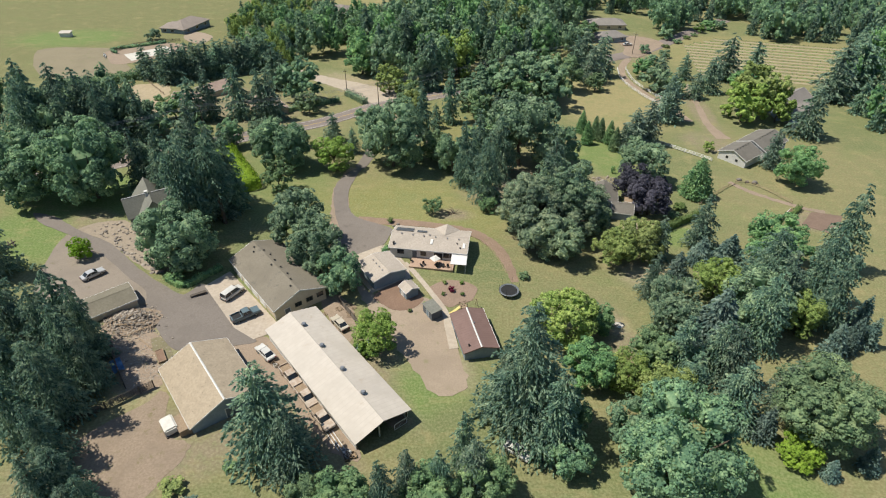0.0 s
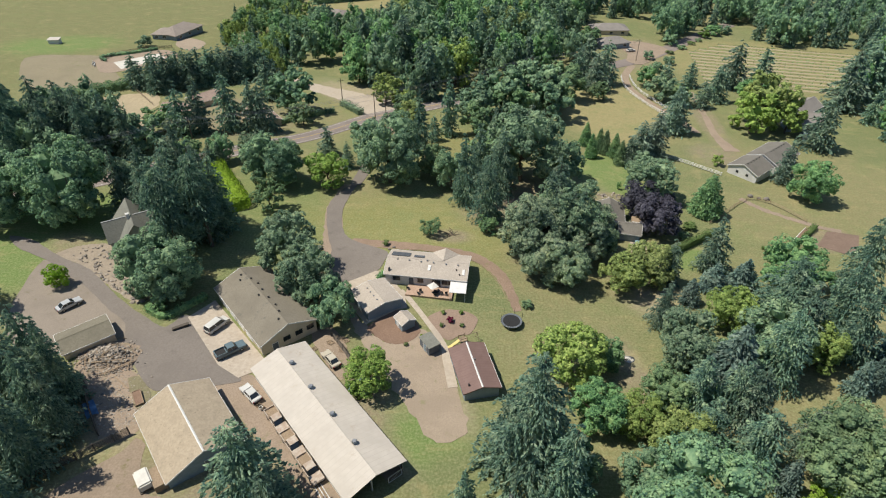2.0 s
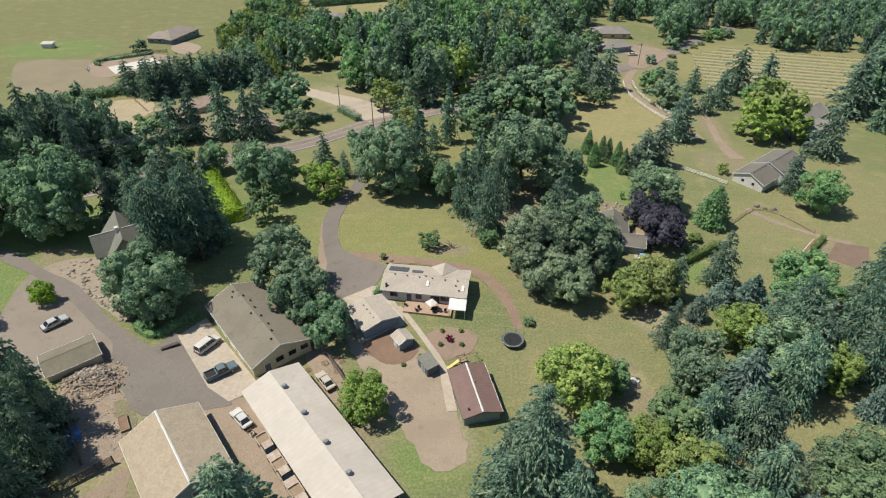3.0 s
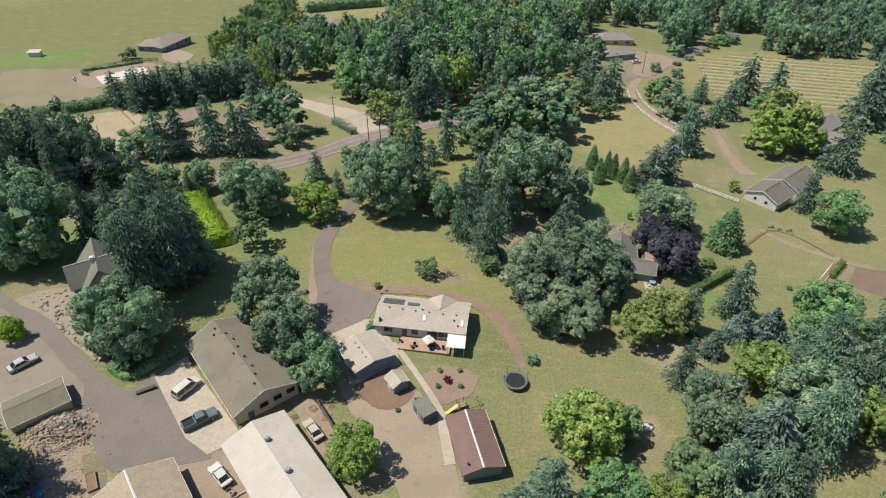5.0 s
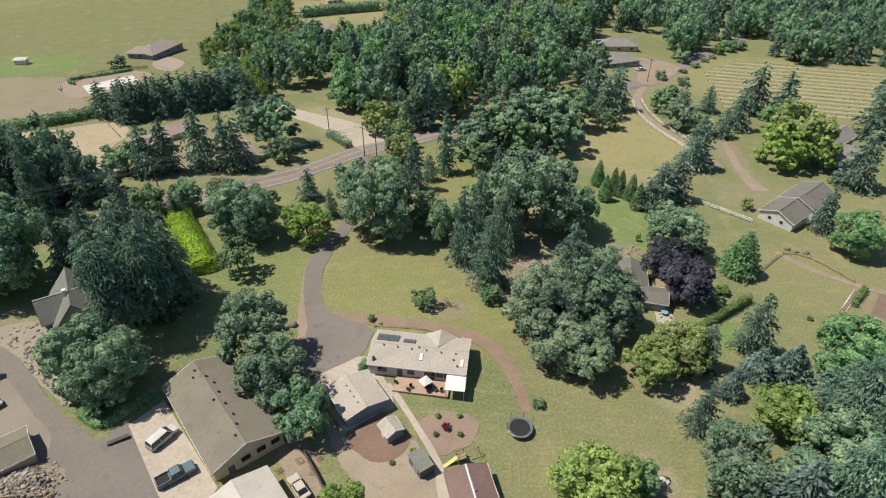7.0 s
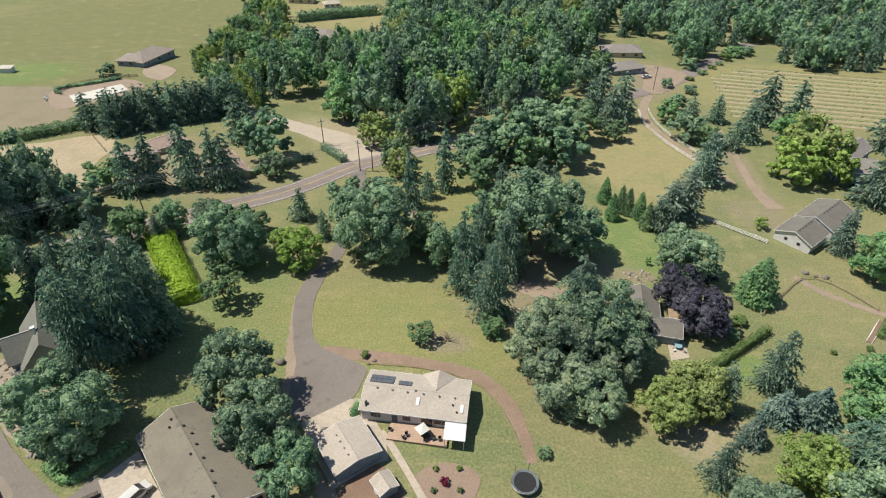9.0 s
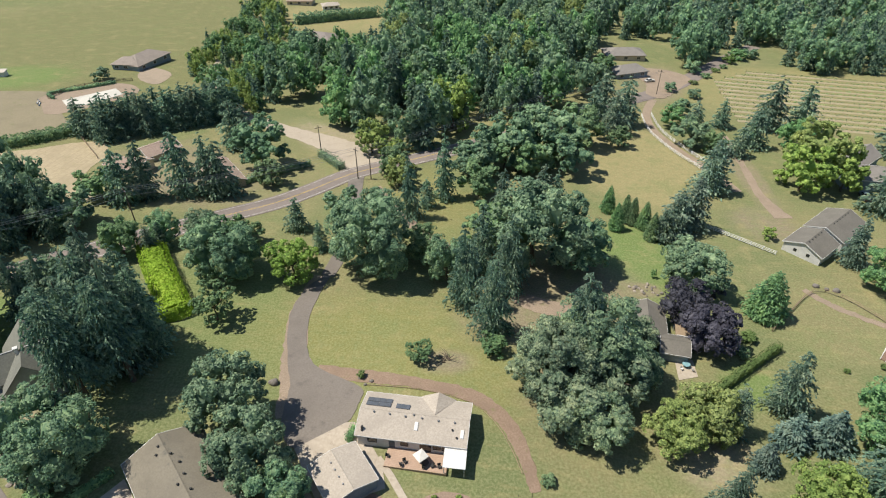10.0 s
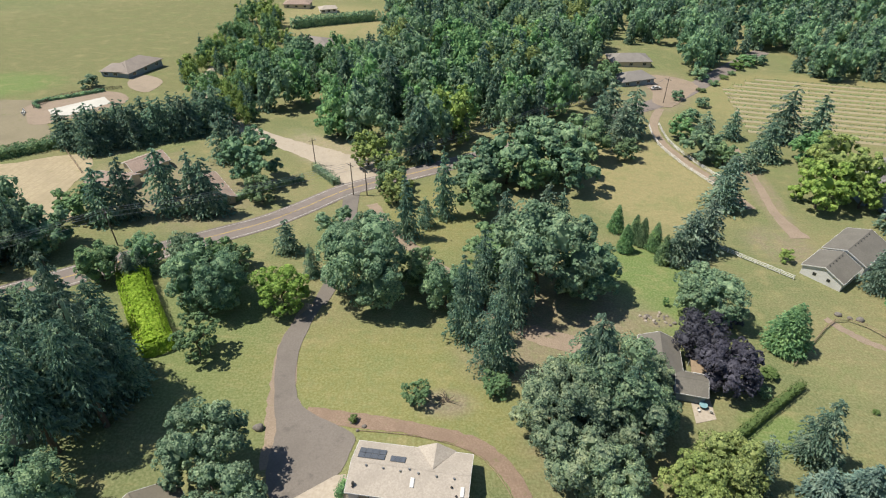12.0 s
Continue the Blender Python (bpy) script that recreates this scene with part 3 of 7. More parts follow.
draped("dry_field", rounded([(-140.2, 215.6), (-120.9, 226), (-112.5, 216), (-109.9, 198.9), (-99.6, 183.6), (-107.3, 179.8), (-133.6, 190.6), (-150.6, 209.0)]), surface("mown_dry_field", (0.40, 0.32, 0.20), (0.50, 0.405, 0.26), 1.2, 0.12, stain=(0.33, 0.29, 0.15), lines=(0, 2.4, 0.93)), 0.05, "dry tan mown field", "field", 0.5)
draped("arena_edge", rounded([(-161.5, 266), (-143, 283.5), (-129, 275), (-137, 258), (-149, 247), (-158, 257)]), DIRT, 0.09, "bare dirt round the riding arena", "yard", 0.3)
draped("house_forecourt", rounded([(-139, 295), (-139, 306), (-126, 299), (-125.5, 285), (-133, 287)]), GRAVEL, 0.08, "pale paved forecourt of the farmhouse", "pavement", 0.1)


# ---- buildings ----
def window_part(parent, x, y, z, w, h, normal, frame_mat=TRIM, thick=0.06):
    """A framed window set on a wall whose outward side is normal ('x', '-x', 'y' or '-y' of the building)."""
    turn = {"x": 90, "-x": -90, "y": 180, "-y": 0}[normal]
    at = pose(x, y, z, 0, 0, turn)
    fr = Solid()
    t = 0.09
    fr.box(-w / 2 - t, -thick, -h / 2 - t, w / 2 + t, 0.1, -h / 2).box(-w / 2 - t, -thick, h / 2, w / 2 + t, 0.1, h / 2 + t)
    fr.box(-w / 2 - t, -thick, -h / 2, -w / 2, 0.1, h / 2).box(w / 2, -thick, -h / 2, w / 2 + t, 0.1, h / 2).box(-0.03, -thick + 0.01, -h / 2, 0.03, 0.1, h / 2)
    ob = part("window", fr, frame_mat, parent, at=at)
    part("pane", Solid().box(-w / 2, -0.02, -h / 2, w / 2, 0.05, h / 2), GLASS, ob)
    return ob


def door_part(parent, x, y, w, h, normal, material=TRIM, z=0.0, name="door"):
    turn = {"x": 90, "-x": -90, "y": 180, "-y": 0}[normal]
    leaf = Solid().box(-w / 2, -0.05, 0.02, w / 2, 0.06, h)
    rows = max(1, round(h / 0.55))
    for i in range(rows):
        leaf.box(-w / 2 + 0.1, -0.07, h * i / rows + 0.1, w / 2 - 0.1, -0.05, h * (i + 1) / rows - 0.06)
    ob = part(name, leaf, material, parent, at=pose(x, y, z, 0, 0, turn))
    fr = Solid().box(-w / 2 - 0.1, -0.06, 0, -w / 2, 0.06, h + 0.1).box(w / 2, -0.06, 0, w / 2 + 0.1, 0.06, h + 0.1).box(-w / 2, -0.06, h, w / 2, 0.06, h + 0.1)
    part("door_frame", fr, TRIM, ob)
    return ob


def roof_slab(length, half, eave, ridge, over, side, thick=0.16):
    """One slope of a gable roof as a slab with thickness."""
    rise = (ridge - eave) / half
    e = half + over
    pr = [(0, ridge), (side * e, ridge - rise * e), (side * e, ridge - rise * e - thick), (0, ridge - thick)]
    return Solid().prism(pr if side < 0 else pr[::-1], "x", -length / 2, length / 2)


def gable_walls(length, width, eave, ridge, down=1.2, thick=0.2):
    """Four walls with gables, hollow, going down into the slope."""
    s, h = Solid(), width / 2
    for side in (-1, 1):
        s.box(-length / 2, min(side * h, side * (h - thick)), -down, length / 2, max(side * h, side * (h - thick)), eave - 0.1)
    for x0, x1 in ((-length / 2, -length / 2 + thick), (length / 2 - thick, length / 2)):
        s.prism([(-h + thick, -down), (h - thick, -down), (h - thick, eave - 0.1), (0, ridge - 0.18), (-h + thick, eave - 0.1)], "x", x0, x1)
    return s


def gable_building(name, label, category, x, y, turn, length, width, eave, ridge, wall, roof, over=0.4, trim=TRIM, cap=None, lift=0.0):
    ob = thing(name, x, y, turn, label, category, lift=lift)
    part("wall", gable_walls(length, width, eave, ridge), wall, ob)
    for side in (-1, 1):
        part("roof", roof_slab(length + 2 * over, width / 2, eave, ridge, over, side), roof, ob)
        rise = (ridge - eave) / (width / 2)
        e = width / 2 + over
        part("fascia", Solid().box(-length / 2 - over, min(side * e, side * (e + 0.05)), ridge - rise * e - 0.22, length / 2 + over, max(side * e, side * (e + 0.05)), ridge - rise * e + 0.01), trim, ob)
    for end in (-1, 1):
        rise = (ridge - eave) / (width / 2)
        e = width / 2 + over
        x0 = end * (length / 2 + over)
        x0, x1 = min(x0, x0 + end * 0.06), max(x0, x0 + end * 0.06)
        for side in (-1, 1):
            pr = [(0, ridge + 0.02), (side * e, ridge - rise * e + 0.02), (side * e, ridge - rise * e - 0.22), (0, ridge - 0.22)]
            part("barge_board", Solid().prism(pr if side < 0 else pr[::-1], "x", x0, x1), trim, ob)
    part("ridge_cap", Solid().prism([(-0.16, ridge - 0.02), (0.16, ridge - 0.02), (0, ridge + 0.06)], "x", -length / 2 - over, length / 2 + over), cap or roof, ob)
    return ob


def roof_vent(parent, x, y, z, size=0.35, tall=0.35, material=DARK_METAL):
    s = Solid().tube((0, 0, -0.2), (0, 0, tall * 0.6), size * 0.32, sides=8).tube((0, 0, tall * 0.6), (0, 0, tall), size * 0.55, size * 0.35, 8)
    return part("vent", s, material, parent, at=pose(x, y, z))


# white metal barn, open at its lower end
barn = thing("barn", -21.4, 69.8, -49.5, "long white metal roofed barn with an open gable end", "barn")
BL, BW, BE, BR = 31.0, 10.0, 2.9, 4.25
wl = Solid()
for s_ in (-1, 1):
    wl.box(-BL / 2, min(s_ * 4.8, s_ * 4.95), -1.2, BL / 2 - 0.2, max(s_ * 4.8, s_ * 4.95), 2.75)
wl.prism([(-4.8, -1.2), (4.8, -1.2), (4.8, 2.75), (0, 4.05), (-4.8, 2.75)], "x", -BL / 2, -BL / 2 + 0.15)
part("wall", wl, WALL_WHITE, barn)
part("gable_panel", Solid().prism([(-4.8, 2.75), (-1.8, 3.1), (4.8, 2.75), (0, 4.05)], "x", BL / 2 - 0.5, BL / 2 - 0.35), WALL_DARK, barn)
part("floor_slab", Solid().box(-BL / 2 + 0.2, -4.7, -1.0, BL / 2, 4.7, 0.06), DIRT, barn)
for s_ in (-1, 1):
    part("roof", roof_slab(BL + 0.8, BW / 2, BE, BR, 0.35, s_, 0.12), WHITE_METAL, barn)
part("ridge_cap", Solid().prism([(-0.22, BR - 0.04), (0.22, BR - 0.04), (0, BR + 0.05)], "x", -BL / 2 - 0.4, BL / 2 + 0.4), WHITE_METAL, barn)
for y_ in (-4.75, -0.6, 4.75):
    part("post", Solid().box(BL / 2 - 0.35, y_ - 0.1, -1.0, BL / 2 - 0.15, y_ + 0.1, 2.8 if abs(y_) > 1 else 3.9), TRIM if y_ == -0.6 else TIMBER_DARK, barn)
for i in range(8):
    for y_ in (-4.7, 4.7):
        part("rafter", Solid().tube((-BL / 2 + 2 + i * 3.9, y_, 2.6), (-BL / 2 + 2 + i * 3.9, 0, 3.98), 0.06, sides=4), TIMBER_DARK, barn)
for x_ in (-11.2, -4.4, 2.6, 9.2):
    roof_vent(barn, x_, 0.5, BR - 0.1, 0.9, 0.55, GALV)
part("gate", Solid().box(BL / 2 + 0.3, 1.9, 0.2, BL / 2 + 0.36, 4.4, 0.3).box(BL / 2 + 0.3, 1.9, 1.5, BL / 2 + 0.36, 4.4, 1.6).box(BL / 2 + 0.3, 1.9, 0.2, BL / 2 + 0.36, 2.0, 1.6).box(BL / 2 + 0.3, 4.3, 0.2, BL / 2 + 0.36, 4.4, 1.6).add([(BL / 2 + 0.33, 2.0, 0.3), (BL / 2 + 0.33, 2.12, 0.3), (BL / 2 + 0.33, 4.3, 1.5), (BL / 2 + 0.33, 4.18, 1.5)], [(0, 1, 2, 3)]), TRIM, barn, "white tubular gate leaning open")

# brown roofed workshop
shop = gable_building("workshop", "cream workshop with a broad brown shingle roof", "building", -38.1, 95.7, -49.0, 20.6, 11.2, 3.3, 5.5, WALL_CREAM, SHINGLE_BROWN, 0.4)
for y_ in (-0.6, 1.9, 4.3):
    window_part(shop, 10.3, y_, 1.9, 1.3, 0.9, "x", DARK_METAL)
door_part(shop, 10.3, -3.0, 1.1, 2.1, "x", WALL_DARK)
for i, x_ in enumerate((-7, -3.2, 0.6, 4.4)):
    door_part(shop, x_, -5.6, 2.7, 2.4, "-y", TRIM, name="garage_door")
for x_, y_ in ((-8.5, -0.7), (-7.4, -1.4), (-6.0, 0.4), (-4.0, 0.9), (-1.6, 0.7), (-0.4, -0.6), (1.4, 0.6), (4.2, 0.7), (6.4, 0.3), (8.2, -0.7)):
    roof_vent(shop, x_, y_, 5.5 - abs(y_) * 0.393, 0.4, 0.3)
part("downspout", Solid().tube((10.5, -5.7, 3.1), (10.5, -5.7, 0), 0.05), TRIM, shop)

# tan roofed outbuilding
tan_barn = gable_building("outbuilding", "grey outbuilding with a lichened tan roof and white ridge", "building", -41.6, 65.8, -50.0, 15.0, 11.6, 2.4, 4.9, WALL_GREY, SHINGLE_TAN, 0.35, cap=TRIM)
part("ridge_band", Solid().prism([(-0.13, 4.87), (0.13, 4.87), (0, 4.985)], "x", -7.8, 7.9), TRIM, tan_barn)
part("side_annex", Solid().box(3.5, -7.6, -1, 7.2, -5.9, 1.9), TIMBER, tan_barn)
door_part(tan_barn, 7.5, 1.0, 2.6, 2.2, "x", WALL_DARK)

# white manufactured house
hl, hw = 17.2, 8.2
house = gable_building("house", "long white house with a pale grey shingle roof", "house", -6.4, 110.1, -6.5, hl, hw, 2.75, 4.0, WALL_WHITE, SHINGLE_GREY, 0.35)
for x_ in (-1.0, 4.2, 5.6):
    window_part(house, x_, -hw / 2, 1.55, 1.1, 1.1, "-y", DARK_METAL)
window_part(house, -6.2, -hw / 2, 1.55, 1.4, 1.0, "-y", DARK_METAL)
door_part(house, -3.0, -hw / 2, 1.0, 2.05, "-y", WALL_DARK)
door_part(house, 2.4, -hw / 2, 1.9, 2.05, "-y", GLASS, name="patio_door")
window_part(house, hl / 2, 1.2, 1.55, 1.2, 1.0, "x", DARK_METAL)
dormer = Solid().add([(0.3, 4.75, 2.55), (6.3, 4.75, 2.55), (3.3, 4.75, 4.05), (3.3, 0.15, 4.05), (0.3, 4.75, 2.4), (6.3, 4.75, 2.4)], [(0, 2, 3), (2, 1, 3), (0, 1, 2), (4, 5, 1, 0), (0, 3, 4), (1, 5, 3), (3, 5, 4)])
part("cross_gable", dormer, SHINGLE_GREY, house)
for x_, y_ in ((-6.6, -0.5), (-4.0, -0.6), (-1.4, -0.7), (-0.1, -0.3), (1.3, -0.7), (4.0, -0.8), (6.6, -0.8), (-7.9, -3.6), (7.2, -3.1), (6.4, -2.0)):
    roof_vent(house, x_, y_, 4.0 - abs(y_) * 0.305, 0.35, 0.3, GALV if abs(y_) < 1 else DARK_METAL)
for x_, y_, w_ in ((0.6, -2.0, 0.6), (8.0, -2.4, 0.55)):
    part("skylight", Solid().box(-w_ / 2, -0.7, -0.1, w_ / 2, 0.7, 0.16), TRIM, house, "white framed dome skylight", bevel=0.04, at=pose(x_, y_, 4.0 - abs(y_) * 0.305, 17, 0, 0))
tilt_ = -17.0
for i in range(4):
    for j in range(2):
        part("solar_panel", Solid().box(-0.49, -0.52, 0, 0.49, 0.52, 0.05), SOLAR, house, "dark solar panel", at=pose(-7.75 + i * 1.03, 1.25 + j * 1.08, 4.12 - (1.25 + j * 1.08) * 0.305, tilt_, 0, 0))
for i in range(3):
    part("solar_panel", Solid().box(-0.36, -0.6, 0, 0.36, 0.6, 0.05), SOLAR, house, "dark solar panel", at=pose(-2.9 + i * 0.76, 1.3, 4.12 - 1.3 * 0.305, tilt_, 0, 0))
part("satellite_dish", Solid().tube((0, 0, 0), (0, 0, 0.4), 0.03).tube((0, 0, 0.4), (-0.1, -0.1, 0.55), 0.32, 0.1, 10), DARK_METAL, house, at=pose(-7.9, -3.3, 3.0))

garage = gable_building("garage", "blue grey garage with a pale shingle roof", "garage", -16.6, 100.3, -55.0, 7.3, 7.5, 2.6, 3.4, WALL_GREY, SHINGLE_GREY, 0.3)
door_part(garage, -3.67, 0, 4.8, 2.2, "-x", TRIM, name="garage_door")
for x_ in (-2.0, -0.6, 0.8, 2.2):
    roof_vent(garage, x_, -0.9, 3.2, 0.3, 0.22, GALV)
garden_shed = gable_building("garden_shed", "small white shed with a pale roof", "shed", -10.2, 94.3, -54.0, 2.8, 2.9, 2.0, 2.65, WALL_GREY, SHINGLE_GREY, 0.2)
door_part(garden_shed, -0.2, -1.45, 0.9, 1.8, "-y", TRIM)
box_shed = thing("storage_shed", -5.0, 88.3, -56.0, "dark grey flat roofed storage shed", "shed")
part("body", Solid().box(-1.7, -1.15, -0.6, 1.7, 1.15, 2.0), WALL_DARK, box_shed)
part("roof", Solid().prism([(-1.3, 2.0), (1.3, 2.12), (1.3, 2.22), (-1.3, 2.1)], "x", -1.9, 1.9), SHINGLE_SLATE, box_shed)
door_part(box_shed, 0.2, -1.15, 0.9, 1.8, "-y", WALL_GREY)
red_shed = gable_building("red_roofed_shed", "grey shed with a red brown metal roof", "shed", 3.3, 81.7, -75.0, 10.4, 6.2, 2.5, 3.4, WALL_GREY, RED_METAL, 0.3, cap=TRIM, trim=RED_METAL)
part("ridge_flashing", Solid().prism([(-0.13, 3.39), (0.13, 3.39), (0, 3.475)], "x", -5.5, 5.5), TRIM, red_shed)
roof_vent(red_shed, 4.2, -2.1, 2.85, 0.35, 0.5)
roof_vent(red_shed, -1.0, 0.3, 3.3, 0.3, 0.3, GALV)
part("gutter", Solid().box(-5.5, 3.42, 2.3, 5.5, 3.52, 2.42), TRIM, red_shed)
door_part(red_shed, -1.5, -3.1, 2.6, 2.1, "-y", WALL_DARK, name="garage_door")
part("tin_patch", Solid().box(-0.8, 3.3, 2.2, 0.6, 3.7, 2.28), RED_METAL, red_shed)

olive_shed = gable_building("storage_barn", "low olive roofed storage barn beside the rubble", "shed", -68.9, 85.7, 41.0, 8.6, 6.2, 1.9, 2.8, WALL_CREAM, SHINGLE_OLIVE, 0.25)
door_part(olive_shed, 4.3, 0, 2.4, 1.9, "x", TIMBER)


def hip_house(name, label, x, y, turn, length, width, eave, ridge, wall, roof, over=0.6):
    ob = thing(name, x, y, turn, label, "house")
    s = Solid()
    l, w = length / 2, width / 2
    for a, b, c, d in ((-l, -w, l, -w + 0.2), (-l, w - 0.2, l, w), (-l, -w + 0.2, -l + 0.2, w - 0.2), (l - 0.2, -w + 0.2, l, w - 0.2)):
        s.box(a, b, -1.5, c, d, eave)
    part("wall", s, wall, ob)
    l, w = l + over, w + over
    r = max(l - w, 0.4)
    top = [(-l, -w, eave), (l, -w, eave), (l, w, eave), (-l, w, eave), (-r, 0, ridge), (r, 0, ridge), (-l, -w, eave - 0.2), (l, -w, eave - 0.2), (l, w, eave - 0.2), (-l, w, eave - 0.2)]
    part("roof", Solid().add(top, [(0, 1, 5, 4), (1, 2, 5), (2, 3, 4, 5), (3, 0, 4), (6, 7, 1, 0), (7, 8, 2, 1), (8, 9, 3, 2), (9, 6, 0, 3), (9, 8, 7, 6)]), roof, ob)
    for i in range(3):
        window_part(ob, -length / 3 + i * length / 3, -width / 2, 1.5, 1.6, 1.2, "-y")
        window_part(ob, -length / 3 + i * length / 3, width / 2, 1.5, 1.6, 1.2, "y")
    return ob


hip_house("farmhouse", "low grey farmhouse with a broad hipped roof", -143, 311, 72, 20, 12, 2.8, 5.6, WALL_GREY, SHINGLE_FARM)
hip_house("farmhouse_wing", "grey garage wing of the farmhouse", -146.5, 305.5, -3, 12, 9, 2.7, 4.8, WALL_GREY, SHINGLE_FARM)
hip_house("hidden_house", "brown roofed house among the far trees", -73, 359, -15, 20, 15, 2.8, 5.8, WALL_CREAM, surface("brown_shingles", (0.27, 0.23, 0.205), (0.33, 0.285, 0.25), 3.0, 0.3, 0.95))
hip_house("roadside_house", "dark roofed house at the far bend", 81, 347, 3, 19, 11, 2.8, 5.2, WALL_CREAM, SHINGLE_ROOF)
hip_house("roadside_garage", "grey roofed garage at the far bend", 76, 318, 20, 16, 10, 2.7, 5.0, WALL_GREY, SHINGLE_ROOF)
gable_building("cedar_house", "house with a weathered cedar shake roof", "house", -96, 218, 49, 10.5, 8, 2.6, 4.2, WALL_CREAM, WOOD_SHAKE, 0.5)
gable_building("cedar_house", "house with a weathered cedar shake roof", "house", -70, 201, -52, 16, 8.5, 2.6, 4.6, WALL_CREAM, WOOD_SHAKE, 0.5)
gable_building("cedar_annex", "brown roofed annex under the firs", "house", -99.5, 205, -6, 12, 7, 2.4, 3.8, WALL_CREAM, WOOD_SHAKE, 0.4)
hip_house("top_house", "distant pale house beyond the wood", -104, 450, 0, 16, 9, 2.8, 5.0, WALL_CREAM, WOOD_SHAKE)
hip_house("top_shed", "distant white shed beyond the wood", -83, 440, 20, 10, 7, 2.6, 4.0, WALL_WHITE, SHINGLE_GREY)

# white garage with two stepped roofs, to the right
SHINGLE_GARAGE = surface("grey_brown_shingles", (0.175, 0.16, 0.135), (0.225, 0.205, 0.175), 3.5, 0.3, 0.95)
front = gable_building("gabled_garage", "cream garage with a grey shingle gable", "garage", 89.5, 173.3, 40.0, 9.2, 9.2, 3.0, 4.9, WALL_WHITE, SHINGLE_GARAGE, 0.35)
door_part(front, 2.2, -4.6, 2.6, 2.2, "-y", TRIM, name="garage_door")
for y_ in (-1.6, 1.6):
    window_part(front, -4.6, y_, 1.8, 0.6, 0.6, "-x", DARK_METAL)
back = gable_building("gabled_garage", "taller rear half of the grey roofed garage", "garage", 99.8, 181.8, 40.0, 13.4, 9.8, 3.6, 5.6, WALL_WHITE, SHINGLE_GARAGE, 0.35)
for ob_, zr, n_ in ((front, 4.9, 5), (back, 5.6, 6)):
    for i in range(n_):
        roof_vent(ob_, -3.4 + i * 1.6, -0.4, zr - 0.2, 0.35, 0.25)
bh = gable_building("grey_house", "blue grey house with a grey shingle roof", "house", 124.5, 214.5, -8.0, 12, 10, 4.2, 6.4, WALL_GREY, SHINGLE_ROOF, 0.4)
door_part(bh, -3.0, -5.0, 3.2, 2.4, "-y", WALL_DARK, name="garage_door")
for x_ in (1.5, 4.2):
    window_part(bh, x_, -5.0, 1.8, 1.1, 1.2, "-y")
gable_building("grey_house_wing", "rear wing of the blue grey house", "house", 130, 226, 40.0, 14, 8, 4.2, 6.6, WALL_GREY, SHINGLE_ROOF, 0.4)

# house beside the purple tree
gable_building("tree_house", "grey roofed house half hidden by trees", "house", 39.2, 139.5, 80.0, 9.5, 7, 2.8, 4.4, WALL_GREY, SHINGLE_GARAGE, 0.4)
gable_building("tree_house_wing", "grey roofed rear wing with white trim", "house", 43.0, 133.0, -12.0, 5, 5, 2.6, 3.8, WALL_GREY, SHINGLE_GARAGE, 0.35)
draped("patio", [(42.2, 125.6), (46.2, 126.8), (46.6, 131.4), (43.0, 131.2)], CONCRETE, 0.08, "grey concrete patio behind the house", "patio")
BALCONY_AT = (46.0, 137.2)
balcony = thing("balcony", *BALCONY_AT, -14, "timber balcony with a white railing behind the house", "balcony")
part("deck", Solid().box(-1.5, -2.6, 2.25, 1.5, 2.6, 2.4), TIMBER, balcony)
for sx in (-1.4, 1.4):
    for sy in (-2.5, 2.5):
        part("post", Solid().box(sx - 0.07, sy - 0.07, -0.6, sx + 0.07, sy + 0.07, 3.35), TRIM, balcony)
for z_ in (2.7, 3.0, 3.3):
    part("rail", Solid().box(1.34, -2.5, z_, 1.46, 2.5, z_ + 0.1), TRIM, balcony)
    part("rail", Solid().box(-1.4, -2.56, z_, 1.34, -2.44, z_ + 0.1), TRIM, balcony)
TEAL = surface("faded_teal_paint", (0.20, 0.36, 0.40), (0.28, 0.45, 0.48), 2.0, 0.5, 0.6)
garden_table = thing("garden_table", 44.6, 129.4, 20, "round teal garden table on the patio", "table", lift=0.08)
part("tabletop", Solid().tube((0, 0, 0.68), (0, 0, 0.74), 0.75, sides=18), TEAL, garden_table)
for i in range(4):
    part("leg", Solid().tube((0.5 * math.cos(i * 1.57), 0.5 * math.sin(i * 1.57), 0), (0.5 * math.cos(i * 1.57), 0.5 * math.sin(i * 1.57), 0.68), 0.03, sides=5), DARK_METAL, garden_table)
for x_, y_, a_ in ((43.5, 128.4, 30), (45.6, 128.2, 150), (44.2, 130.6, -80)):
    lc_ = thing("garden_chair", x_, y_, a_, "white plastic garden chair on the patio", "chair", "chairs on the patio", lift=0.08)
    part("seat", Solid().box(-0.26, -0.26, 0.38, 0.26, 0.26, 0.44), TRIM, lc_, bevel=0.02)
    part("backrest", Solid().box(-0.26, 0.22, 0.44, 0.26, 0.28, 0.9), TRIM, lc_, bevel=0.02)
    for sx in (-0.23, 0.23):
        for sy in (-0.23, 0.23):
            part("leg", Solid().tube((sx, sy, 0), (sx, sy, 0.38), 0.025, sides=5), TRIM, lc_)

# steep roofed house under the firs
gothic = thing("steep_house", -73.6, 118.0, 33.0, "tall sage green house with steep crossing roofs", "house")
part("wall", gable_walls(11.4, 5.4, 4.9, 8.4), WALL_GREEN, gothic)
for s_ in (-1, 1):
    part("roof", roof_slab(12.2, 2.7, 4.9, 8.4, 0.4, s_), SHINGLE_SLATE, gothic)
cross = part("cross_wing", gable_walls(12.4, 8.0, 4.4, 8.9), WALL_GREEN, gothic, at=pose(0.0, 1.0, 0, 0, 0, 90))
